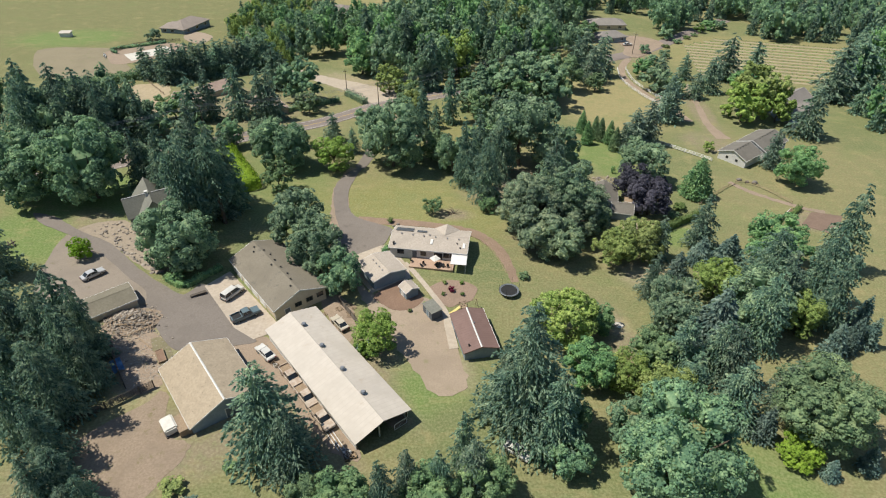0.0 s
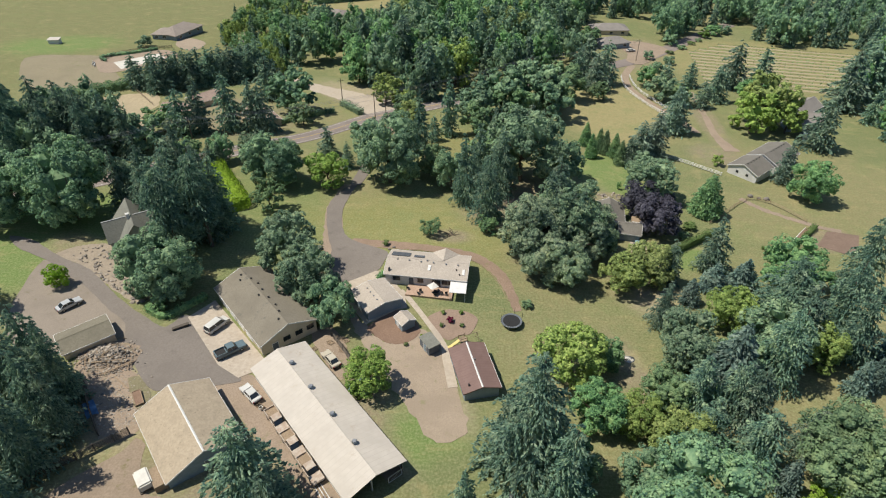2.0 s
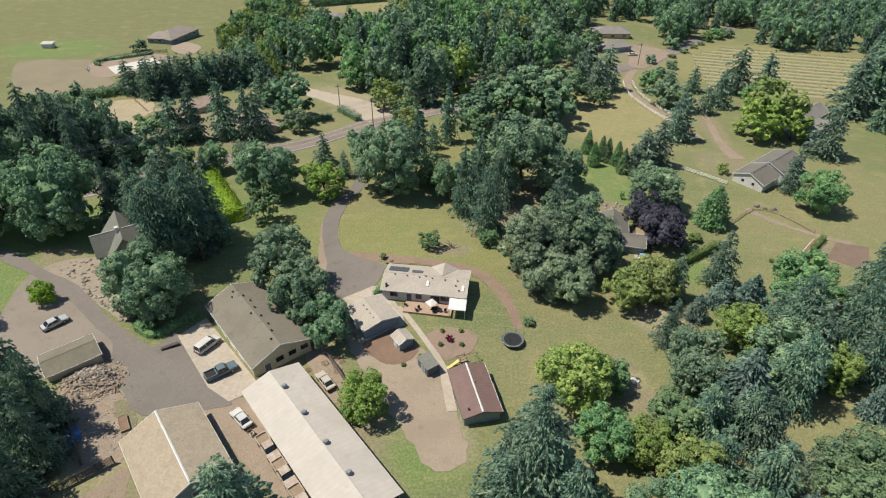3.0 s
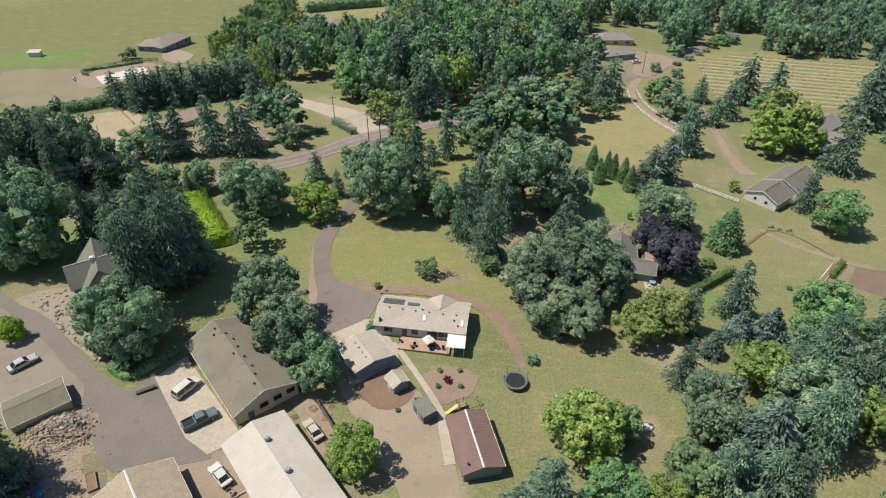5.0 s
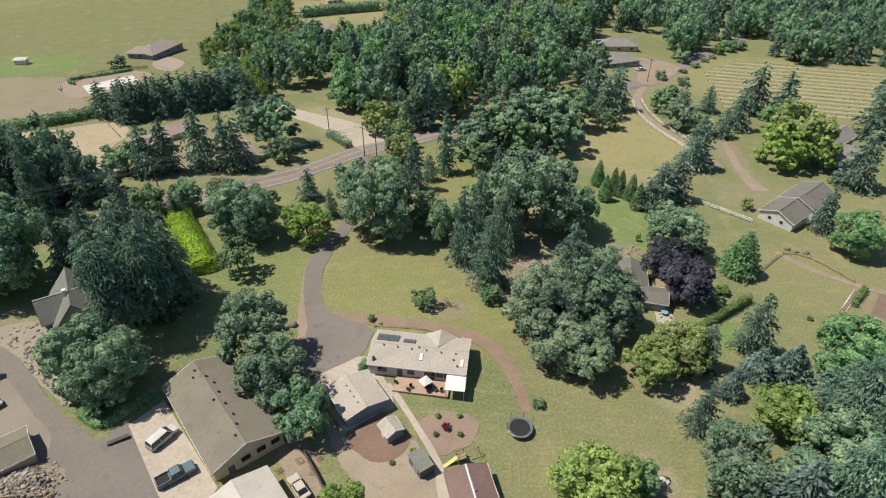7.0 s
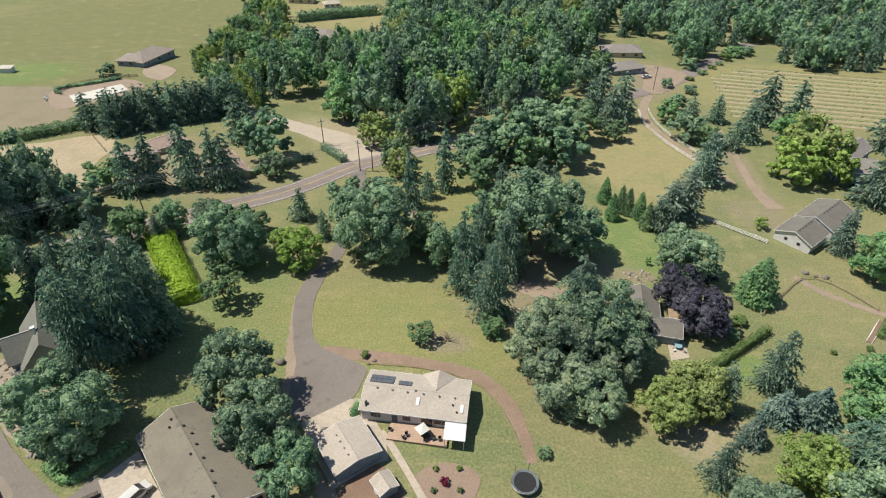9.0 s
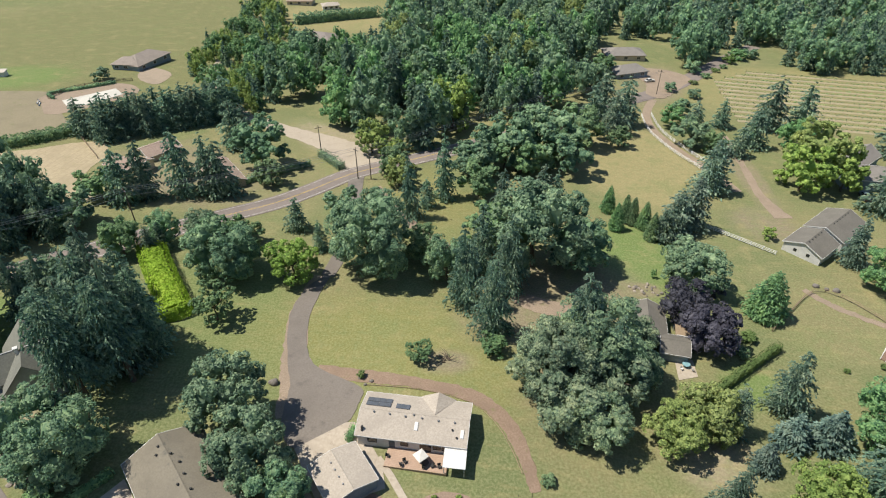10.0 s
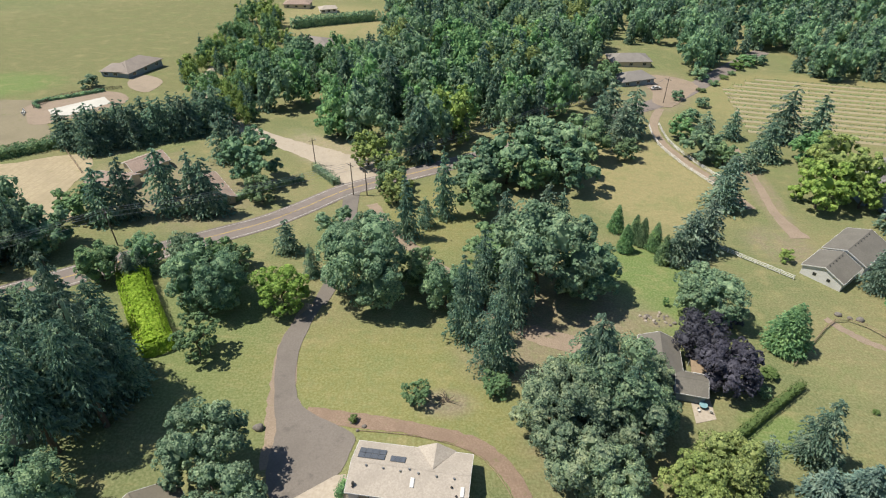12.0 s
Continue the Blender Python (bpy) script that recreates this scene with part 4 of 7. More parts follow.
for s_ in (-1, 1):
    part("cross_roof", roof_slab(13.2, 4.0, 4.4, 8.9, 0.4, s_), SHINGLE_SLATE, cross)
part("ridge_cap", Solid().prism([(-0.1, 8.38), (0.1, 8.38), (0, 8.48)], "x", -6.1, 6.1), TRIM, gothic)
part("chimney", Solid().box(-0.3, -0.3, 6.5, 0.3, 0.3, 9.4).box(-0.38, -0.38, 9.3, 0.38, 0.38, 9.5), TRIM, gothic, "white chimney with a dark cap", at=pose(-0.6, -1.0, 0))
for x_ in (-4.9, 4.9):
    window_part(gothic, x_, -2.7, 2.0, 1.0, 1.5, "-y")
window_part(gothic, -5.7, 0, 5.2, 1.0, 1.3, "-x")
part("porch_roof", Solid().prism([(-5.0, 2.5), (-2.7, 3.3), (-2.7, 3.45), (-5.0, 2.65)], "x", -5.7, -4.1), SHINGLE_SLATE, gothic)


# ---- trees ----
def spray(s, c, n, u, long, wide, rng):
    """A small leafy spray: an uneven four-cornered blade round c, facing n, pointing along u."""
    n = n.normalized()
    u = (u - n * u.dot(n))
    u = u.normalized() if u.length > 1e-4 else n.orthogonal().normalized()
    w = n.cross(u)
    k = len(s.v)
    s.v += [tuple(c - u * long * rng.uniform(0.4, 0.6)), tuple(c + w * wide * rng.uniform(0.35, 0.65) - n * wide * 0.12), tuple(c + u * long * rng.uniform(0.4, 0.7)), tuple(c - w * wide * rng.uniform(0.35, 0.65) - n * wide * 0.12)]
    s.f.append((k, k + 1, k + 2, k + 3))


def rand_dir(rng):
    z, a = rng.uniform(-1, 1), rng.uniform(0, 2 * math.pi)
    r = math.sqrt(1 - z * z)
    return Vector((r * math.cos(a), r * math.sin(a), z))


def blades(s, P, N, U, L, W, rng):
    """Many leafy sprays at once: uneven four-cornered blades round P, facing N, pointing along U."""
    n = len(P)
    N = N / (np.linalg.norm(N, axis=1, keepdims=True) + 1e-9)
    U = U - N * np.sum(U * N, axis=1, keepdims=True)
    U = U / (np.linalg.norm(U, axis=1, keepdims=True) + 1e-9)
    side = np.cross(N, U)
    L, W = np.reshape(L, (-1, 1)), np.reshape(W, (-1, 1))
    a, b, c, d = (rng.uniform(lo, hi, (n, 1)) for lo, hi in ((0.4, 0.6), (0.35, 0.65), (0.4, 0.7), (0.35, 0.65)))
    V = np.stack([P - U * L * a, P + side * W * b - N * W * 0.12, P + U * L * c, P - side * W * d - N * W * 0.12], axis=1).reshape(-1, 3)
    k = len(s.v)
    s.v += list(map(tuple, V.tolist()))
    s.f += [(i, i + 1, i + 2, i + 3) for i in range(k, k + 4 * n, 4)]


def unit_dirs(rng, n):
    d = rng.normal(size=(n, 3))
    return d / np.linalg.norm(d, axis=1, keepdims=True)


def broad_crown(seed, masses=15, lobes=8, leaves=80, size=0.05, squash=0.95, mass=(0.26, 0.41), bottom=-0.88, heart=0.66, loose=0.0, hang=0.0, twig=(0.22, 0.42)):
    """A crown of radius 1, centred on the origin: heavy leaf masses at the ends of the limbs, each broken into small lobes of sprays, with gaps between."""
    rng, rr = np.random.default_rng(seed), random.Random(seed)
    s = Solid()
    middle = []
    for i in range(masses):
        z = 0.92 - (i + rr.uniform(0.1, 0.9)) / masses * (0.92 - bottom)
        a = i * 2.39996 + rr.uniform(-0.5, 0.5)
        r = math.sqrt(1 - z * z) if z > 0 else math.sqrt(1 - 0.7 * z * z)
        m = rr.uniform(*mass)
        out = np.array((r * math.cos(a), r * math.sin(a), z))
        middle.append((out * (rr.uniform(0.86 - loose, 1.08) - m * 0.82), m, out / np.linalg.norm(out)))
    middle.append((np.array((0, 0, 0.02)), 0.56, np.array((0, 0, 1.0))))
    for c, m, out in middle:
        s.lump(c, (m * heart,) * 3, rr, 0.25, 1)
    for k, (c, m, out) in enumerate(middle):
        # a loose inner skin, mostly in shade
        n = max(3, leaves // 2)
        D = unit_dirs(rng, n)
        blades(s, c + D * m * rng.uniform(0.5, 0.72, (n, 1)), D + unit_dirs(rng, n) * 0.7, unit_dirs(rng, n), size * rng.uniform(1.3, 2.2, n), size * rng.uniform(1.0, 1.7, n), rng)
        for j in range(lobes):
            z = 1 - (j + rr.random()) / lobes * 1.75
            a = j * 2.39996 + rr.uniform(-0.5, 0.5)
            r = math.sqrt(max(0.0, 1 - z * z))
            d = np.array((r * math.cos(a), r * math.sin(a), z)) + out * 0.45
            d /= np.linalg.norm(d)
            lc = c + d * m * rr.uniform(0.66, 0.92)
            if any(q != k and np.linalg.norm(lc - c2) < 0.78 * m2 for q, (c2, m2, _) in enumerate(middle)):
                continue
            lr = m * rr.uniform(*twig)
            up = d + np.array((0, 0, 0.4))
            up /= np.linalg.norm(up)
            n = max(5, int(leaves * rr.uniform(0.7, 1.2)))
            D = unit_dirs(rng, n)
            low = D @ up
            D = np.where((low < -0.2)[:, None], D - 2 * low[:, None] * up, D)
            flat = np.array((1 + 0.5 * hang, 1 + 0.5 * hang, 0.75 - 0.3 * hang))
            P = lc + D * flat * lr * rng.uniform(0.74, 1.12, (n, 1))
            N = D * 0.6 + up * 0.3 + unit_dirs(rng, n) * 0.55 + np.array((0, 0, 0.2))
            U = unit_dirs(rng, n) * (1 - 0.5 * hang) + hang * np.array((out[0] + 0.3 * d[0], out[1] + 0.3 * d[1], -0.45))
            b = size * rng.uniform(0.6, 1.35, n)
            blades(s, P, N, U, b * (1.3 + 0.7 * hang), b * (1 - 0.25 * hang), rng)
    s.v = [(x, y, z * squash) for x, y, z in s.v]
    return s


def fir_crown(seed, boughs=130, leaves=34, droop=0.16, base=0.03, power=0.72, ragged=0.38, leaf=0.15, core=0.30, twigs=7):
    """A conifer of height 1 and radius 1: drooping boughs in loose whorls, each a feather of side twigs set with needle sprays, shorter to the tip."""
    rng, rr = np.random.default_rng(seed), random.Random(seed)
    s = Solid()
    for k in range(4):
        z0 = base + 0.03 + k * 0.22 * (0.97 - base)
        s.tube((0, 0, z0), (0, 0, z0 + 0.22 * (1 - base)), core * (1 - z0), core * (1 - z0) * 0.3, 7)
    lean = rr.uniform(0, 6.28)
    for i in range(boughs):
        # more boughs low down, where the tree is wide
        z = base + (0.985 - base) * (1 - (1 - (i + rr.random()) / boughs) ** 0.72)
        a = i * 2.39996 + rr.uniform(-0.5, 0.5)
        ln = max(0.05, (1 - z) ** power * min(1.0, 0.74 + 2.0 * z) * rr.uniform(1 - ragged, 1.06) * (1 + 0.12 * math.sin(a + lean)))
        d = np.array((math.cos(a), math.sin(a), 0.0))
        side = np.array((-d[1], d[0], 0.0))
        fan = rr.uniform(0.24, 0.42) * ln + 0.03
        lift = rr.uniform(-0.6, 0.8)
        n = max(8, int(leaves * (0.35 + 0.75 * ln)))
        twig = rng.integers(0, twigs, n)
        start = 0.12 + 0.82 * twig / twigs
        hand = np.where(twig % 2 == 0, 1.0, -1.0)
        q = rng.uniform(0, 1, n)
        axis = rng.random(n) < 0.22
        t = np.where(axis, rng.uniform(0.15, 1.0, n), np.minimum(1.03, start + q * fan / ln * 0.75))
        off = np.where(axis, rng.uniform(-0.08, 0.08, n), hand * q * np.sin(np.pi * np.minimum(1, 0.25 + 0.68 * start)) + rng.uniform(-0.1, 0.1, n))
        P = d * (ln * t)[:, None] + side * (off * fan * 1.15)[:, None]
        P[:, 2] = z + (lift * 0.08 * t - droop * t ** 1.7 - 0.30 * off * off) * ln * 0.42 + rng.uniform(-0.012, 0.010, n) * (0.4 + ln)
        b = leaf * rng.uniform(0.6, 1.35, n) * (0.55 + 0.45 * min(1.0, 2 * ln))
        U = d + side * (np.where(axis, 0, hand) * 0.75 + rng.uniform(-0.45, 0.45, n))[:, None]
        U = U / np.linalg.norm(U, axis=1, keepdims=True)
        W = np.stack([-U[:, 1], U[:, 0], np.zeros(n)], axis=1)
        up = np.array((0, 0, 1.0))
        dip, tilt = (b * 0.13 * rng.uniform(-0.3, 1.8, n))[:, None] * up, (b * 0.20 * rng.uniform(-1, 1, n))[:, None] * up
        b = b[:, None]
        V = np.stack([P - U * b * 0.6 + dip * 0.6, P + W * b * 0.26 + tilt, P + U * b * 0.8 - dip, P - W * b * 0.26 - tilt], axis=1).reshape(-1, 3)
        m = len(s.v)
        s.v += list(map(tuple, V.tolist()))
        s.f += [(j, j + 1, j + 2, j + 3) for j in range(m, m + 4 * n, 4)]
    return s


def trunk_solid(top, r, rng, bend=0.06):
    s, p = Solid(), Vector((0, 0, -0.05))
    n = 4
    for i in range(n):
        q = Vector((rng.uniform(-bend, bend) * top, rng.uniform(-bend, bend) * top, top * (i + 1) / n)) * 1.0
        s.tube(p, q, r * (1 - 0.2 * i), r * (1 - 0.2 * (i + 1)), 8)
        p = q
    return s


SPECIES = {  # name, label, category
    "maple": ("maple_tree", "full dark green broadleaf tree in summer leaf", "tree"),
    "apple": ("apple_tree", "small open crowned orchard tree on the lawn", "tree"),
    "cedar": ("cedar_tree", "broad olive green tree with layered drooping boughs", "tree"),
    "oak": ("oak_tree", "mid green broadleaf tree in full leaf", "tree"),
    "lime_green": ("ash_tree", "light yellow green broadleaf tree", "tree"),
    "yellow": ("young_tree", "small bright yellow green tree beside the lane", "tree"),
    "purple": ("purple_plum_tree", "dark purple leaved broadleaf tree", "tree"),
    "fir": ("fir_tree", "tall dark green fir with drooping branches", "conifer"),
    "tall_fir": ("fir_tree", "tall fir with a bare lower trunk", "conifer"),
    "blue_spruce": ("blue_spruce_tree", "pale blue green spruce", "conifer"),
    "thuja": ("cypress_tree", "dense green conical conifer", "conifer"),
    "pine": ("pine_tree", "grey green conifer with loose branches", "conifer"),
}
CONIFERS = {"fir", "tall_fir", "blue_spruce", "thuja", "pine"}
TEMPLATES = {}


def template(species, variant, fine, grand=False):
    """The meshes of one tree: a unit trunk, limbs and crown (conifers 1 high and 1 in radius; broadleaf crowns of radius 1)."""
    key = (species, variant, fine, grand)
    if key in TEMPLATES:
        return TEMPLATES[key]
    seed = 100 * (variant + 1) + sum(map(ord, species))
    rng = random.Random(seed)
    if species in CONIFERS:
        size = dict(boughs=112, leaves=330, leaf=0.034) if grand else dict(boughs=76, leaves=170, leaf=0.053) if fine else dict(boughs=56, leaves=70, leaf=0.092)
        shape = {
            "fir": dict(power=(0.56, 0.72, 0.48, 0.63)[variant % 4], ragged=(0.44, 0.5, 0.42, 0.58)[variant % 4], droop=(0.2, 0.12, 0.28, 0.16)[variant % 4], **size),
            "tall_fir": dict(size, power=0.45, ragged=0.5, droop=0.22, base=0.34),
            "blue_spruce": dict(boughs=110, leaves=44, leaf=0.11, droop=0.02, ragged=0.22, power=0.85),
            "thuja": dict(boughs=270, leaves=40, leaf=0.085, droop=-0.1, ragged=0.14, base=0.01, power=0.72, core=0.72),
            "pine": dict(boughs=130, leaves=48, leaf=0.085, droop=0.06, ragged=0.5, power=0.62, base=0.05),
        }[species]
        crown = fir_crown(seed, **shape).mesh("crown", LEAVES[species])
        trunk = Solid().tube((0, 0, -0.03), (0, 0, 0.5), 0.075, 0.045, 8).tube((0, 0, 0.5), (0, 0, 0.93), 0.045, 0.006, 6).mesh("trunk", BARK)
        limbs = []
    else:
        dense = dict(masses=26, lobes=12, leaves=72, size=0.036) if grand else dict(masses=19 + variant % 3, lobes=11, leaves=48, size=0.047) if fine else dict(masses=11 + variant % 3, lobes=7, leaves=42, size=0.078)
        form = {
            "apple": dict(masses=19, lobes=7, leaves=26, size=0.07, mass=(0.18, 0.32), bottom=-0.85, heart=0.4, loose=0.3),
            "cedar": dict(dense, mass=(0.20, 0.36), masses=dense["masses"] + 10, lobes=dense["lobes"] - 2, size=dense["size"] * 0.86, loose=0.12, hang=0.55),
            "lime_green": dict(dense, loose=0.12, heart=0.5),
            "yellow": dict(dense, loose=0.12, heart=0.5),
        }.get(species, dict(dense, loose=0.03 * (variant % 3)))
        crown = broad_crown(seed, squash=(0.95, 1.06, 0.90, 1.0)[variant % 4], **form).mesh("crown", LEAVES[species])
        trunk = trunk_solid(1.0, 0.055, rng).mesh("trunk", BARK)
        limbs = []
        for i in range(4):
            a = i * 1.57 + rng.uniform(-0.4, 0.4)
            e = Vector((math.cos(a) * 0.6, math.sin(a) * 0.6, 1.15 + rng.uniform(-0.15, 0.25)))
            m = Vector((math.cos(a) * 0.3, math.sin(a) * 0.3, 0.95))
            limbs.append(Solid().tube((0, 0, 0.6), m, 0.035, 0.024, 6).tube(m, e, 0.024, 0.008, 6).mesh("limb", BARK))
    TEMPLATES[key] = (trunk, limbs, crown)
    return TEMPLATES[key]


PLANTED = [0]


def plant(species, x, y, high, radius, lean=0.0):
    """One tree: species, place, height and crown radius in metres."""
    radius *= 1.15 if species in CONIFERS else 1.04
    PLANTED[0] += 1
    i = PLANTED[0]
    rng = random.Random(i * 7 + 1)
    name, label, category = SPECIES[species]
    trunk, limbs, crown = template(species, i % 4 if species in ("fir", "maple", "oak", "cedar") else i % 2, y < 165, (radius > 8.4 if species in CONIFERS else radius > 7.6) and y < 160)
    spin = rng.uniform(0, 360)
    ob = thing(name, x, y, 0, label, category)
    size = "tall " if high > 19 else "young " if high < 8 else ""
    if size and not label.startswith(("tall", "small")):
        ob["label"] = size + label
    if species in CONIFERS:
        kids = ((("trunk", trunk), pose(0, 0, 0, 0, 0, spin) @ Matrix.Diagonal((radius, radius, high, 1))), (("crown", crown), pose(0, 0, 0, rng.uniform(-1.5, 1.5), rng.uniform(-1.5, 1.5), spin) @ Matrix.Diagonal((radius, radius, high, 1))))
    else:
        half = min(0.5 * high, radius * 1.35)
        mid = high - half
        scale = Matrix.Diagonal((radius, radius, half, 1))
        wood = Matrix.Diagonal((radius, radius, mid, 1))
        turn = pose(0, 0, 0, 0, 0, spin)
        kids = [(("trunk", trunk), turn @ wood)] + [(("limb", m), turn @ wood) for m in limbs] + [(("crown", crown), pose(0, 0, mid, 0, 0, spin) @ scale)]
    for (n, me), at in kids:
        child = new(n, me)
        child.parent = ob
        child.matrix_basis = at
    return ob


plant('maple', 32.4, 51.7, 17.9, 8.9)
plant('oak', 59.5, 63.0, 15.7, 7.9)
plant('maple', 29.0, 59.7, 8.6, 4.3)
plant('lime_green', 35.4, 67.3, 9.9, 4.9)
plant('lime_green', 30.0, 71.9, 7.9, 4.0)
plant('oak', 36.4, 77.4, 8.7, 4.3)
plant('oak', 23.6, 72.2, 8.9, 4.5)
plant('lime_green', 20.4, 83.2, 13.0, 6.5)
plant('maple', -60.5, 101.0, 15.0, 7.6)
plant('maple', -37.2, 110.8, 15.6, 6.3)
plant('maple', -30.2, 100.6, 14.2, 6.0)
plant('maple', -24.6, 94.7, 11.0, 4.7)
plant('lime_green', -15.3, 77.7, 8.7, 4.3)
plant('yellow', -83.3, 101.8, 5.0, 2.5)
plant('maple', -19.6, 155.4, 21.3, 9.2)
plant('lime_green', -36.4, 151.7, 11.6, 5.8)
plant('maple', -51.1, 151.3, 14.7, 7.4)
plant('apple', -48.6, 136.6, 9.5, 4.7)
plant('maple', 17.8, 160.9, 23.8, 11.0)
plant('maple', 28.8, 161.2, 14.2, 7.1)
plant('cedar', 17.2, 120.4, 17.1, 7.4)
plant('cedar', 25.6, 125.4, 20.2, 8.1)
plant('cedar', 28.1, 119.5, 13.6, 5.9)
plant('lime_green', 36.2, 110.3, 10.0, 5.2)
plant('lime_green', 42.6, 114.0, 10.6, 5.4)
plant('purple', 47.9, 142.5, 10.9, 5.4)
plant('purple', 50.4, 134.4, 11.0, 5.5)
plant('cedar', 34.1, 123.7, 9.5, 4.0)
plant('cedar', 34.7, 132.5, 10.2, 4.2)
plant('maple', 53.0, 154.3, 14.0, 7.0)
plant('oak', 99.7, 157.8, 12.4, 6.2)
plant('oak', 73.7, 113.1, 14.2, 7.1)
plant('maple', 43.0, 88.2, 11.8, 5.9)
plant('lime_green', 55.4, 99.3, 10.9, 5.5)
plant('maple', 60.5, 90.5, 13.1, 6.6)
plant('maple', 52.5, 86.6, 9.2, 4.6)
plant('lime_green', 68.4, 89.8, 9.4, 4.7)
plant('maple', -61.1, 212.5, 18.0, 8.2)
plant('oak', -54.6, 198.6, 8.7, 4.3)
plant('oak', -50.0, 165.3, 6.7, 3.3)
plant('maple', -60.1, 162.8, 10.2, 4.3)
plant('oak', -77.5, 157.6, 10.6, 4.4)
plant('maple', -70.1, 163.3, 9.1, 3.8)
plant('oak', -54.5, 166.8, 7.7, 3.4)
plant('apple', 7.4, 128.9, 4.0, 2.4)
plant('apple', -6.6, 126.2, 4.9, 2.9)
plant('oak', 78.4, 255.1, 8.8, 4.4)
plant('maple', 79.3, 237.4, 11.8, 5.9)
plant('oak', 85.6, 233.2, 8.7, 4.4)
plant('maple', 84.6, 265.8, 8.3, 4.2)
plant('oak', 115.7, 240.1, 11.2, 5.6)
plant('oak', -15.5, 44.2, 8.5, 4.2)
plant('oak', -20.4, 44.3, 6.2, 3.1)
plant('oak', -3.3, 45.4, 8.6, 4.3)
plant('oak', 4.6, 48.3, 8.0, 4.0)
plant('oak', 27.9, 86.2, 6.7, 3.3)
plant('maple', -94.7, 168.7, 11.4, 5.7)
plant('maple', 6.0, 207.8, 12.8, 6.4)
plant('oak', 19.0, 210.5, 14.5, 7.3)
plant('maple', 32.2, 213.6, 16.3, 8.2)
plant('oak', 33.5, 221.0, 13.6, 6.8)
plant('oak', 7.7, 169.4, 12.9, 6.5)
plant('oak', -8.6, 161.7, 9.5, 4.7)
plant('oak', 48.0, 78.5, 6.3, 3.1)
plant('oak', -19.6, 209.8, 9.8, 4.9)
plant('yellow', 54.5, 57.5, 5.0, 3.4)
plant('cedar', 19.0, 112.7, 12.3, 5.9)
plant('apple', 7.1, 129.8, 4.5, 2.8)
plant('maple', -2.2, 153.9, 12.2, 4.7)
plant('oak', 5.7, 194.9, 12.0, 6.0)
plant('lime_green', -17.4, 200.0, 9.3, 4.7)
plant('maple', -28.2, 174.4, 12.1, 6.0)
plant('maple', 14.2, 213.5, 17.9, 9.0)
plant('maple', 28.3, 223.0, 19.7, 9.9)
plant('oak', 40.9, 235.1, 15.2, 7.6)
plant('oak', 64.6, 315.2, 10.8, 5.4)
plant('maple', 56.2, 297.6, 12.1, 6.0)
plant('maple', 4.4, 207.0, 13.4, 6.7)
plant('lime_green', -28.5, 224.6, 11.9, 5.9)
plant('lime_green', -22.6, 221.4, 8.2, 4.1)
plant('lime_green', -2.7, 245.4, 20.5, 7.9)
plant('oak', 54.3, 234.8, 8.1, 4.0)
plant('oak', -43.0, 249.5, 13.3, 6.6)
plant('oak', -96.7, 184.4, 10.3, 5.7)
plant('oak', 17.6, 61.6, 9.0, 4.1)
plant('maple', 17.5, 53.6, 7.5, 3.4)
plant('maple', -114.0, 131.0, 19.0, 7.0)
plant('maple', -80.5, 135.5, 15.0, 5.6)
plant('fir', -75.0, 141.0, 17.0, 4.6)
plant('oak', -84.0, 145.0, 6.0, 3.4)
plant('fir', -122.0, 156.0, 27.0, 7.2)
plant('fir', -117.5, 160.5, 26.0, 6.4)
plant('fir', -113.0, 163.5, 24.0, 6.6)
plant('fir', -108.0, 163.0, 23.0, 6.0)
plant('fir', -103.5, 165.5, 20.0, 5.6)
plant('maple', -99.5, 166.5, 15.5, 5.2)
plant('lime_green', 103.5, 207.5, 15.5, 8.0)
plant('lime_green', 110.5, 216.0, 22.5, 10.0)
plant('lime_green', 116.5, 208.5, 13.0, 6.0)
plant('pine', 97.0, 167.8, 14.0, 3.6)
plant('maple', -93.5, 128.0, 21.0, 9.0)
plant('maple', -107.5, 125.0, 19.0, 8.4)
plant('fir', -112.0, 152.5, 22.0, 5.6)
plant('fir', -105.0, 157.5, 20.0, 5.0)
plant('fir', -97.0, 163.5, 18.0, 4.6)
plant('fir', -119.0, 147.5, 25.0, 6.4)
plant('fir', -66.5, 132.5, 28.0, 5.8)
plant('fir', -64.0, 119.5, 25.0, 5.6)
plant('fir', -51.5, 358.0, 8.0, 2.4)
plant('fir', -46.4, 361.7, 9.0, 2.2)
plant('fir', -82.5, 131.0, 20.0, 5.0)
plant('fir', -71.5, 61.5, 20.0, 5.0)
plant('fir', -76.0, 72.0, 21.0, 5.6)
plant('fir', -69.0, 74.5, 20.0, 4.8)
plant('fir', -66.5, 53.5, 17.0, 4.4)
plant('fir', -57.5, 127.0, 22.0, 5.2)
plant('cedar', 23.5, 110.0, 11.5, 5.2)
plant('tall_fir', -62.5, 113.5, 26.0, 6.2)
plant('tall_fir', -57.5, 119.0, 25.0, 6.0)
plant('fir', -27.8, 53.1, 21.0, 7.2)
plant('fir', -24.0, 50.6, 15.0, 4.9)
plant('fir', -67.2, 67.5, 22.0, 5.1)
plant('fir', -64.0, 71.8, 19.0, 3.8)
plant('fir', -63.5, 65.4, 19.0, 4.3)
plant('fir', -60.5, 64.5, 17.0, 3.3)
plant('fir', -61.8, 58.0, 20.0, 4.8)
plant('fir', -59.4, 49.7, 15.0, 4.0)
plant('fir', -54.0, 44.9, 12.0, 3.7)
plant('fir', -55.6, 42.4, 13.0, 3.8)
plant('fir', -49.1, 41.7, 10.0, 2.6)
plant('fir', -46.2, 40.9, 8.0, 2.1)
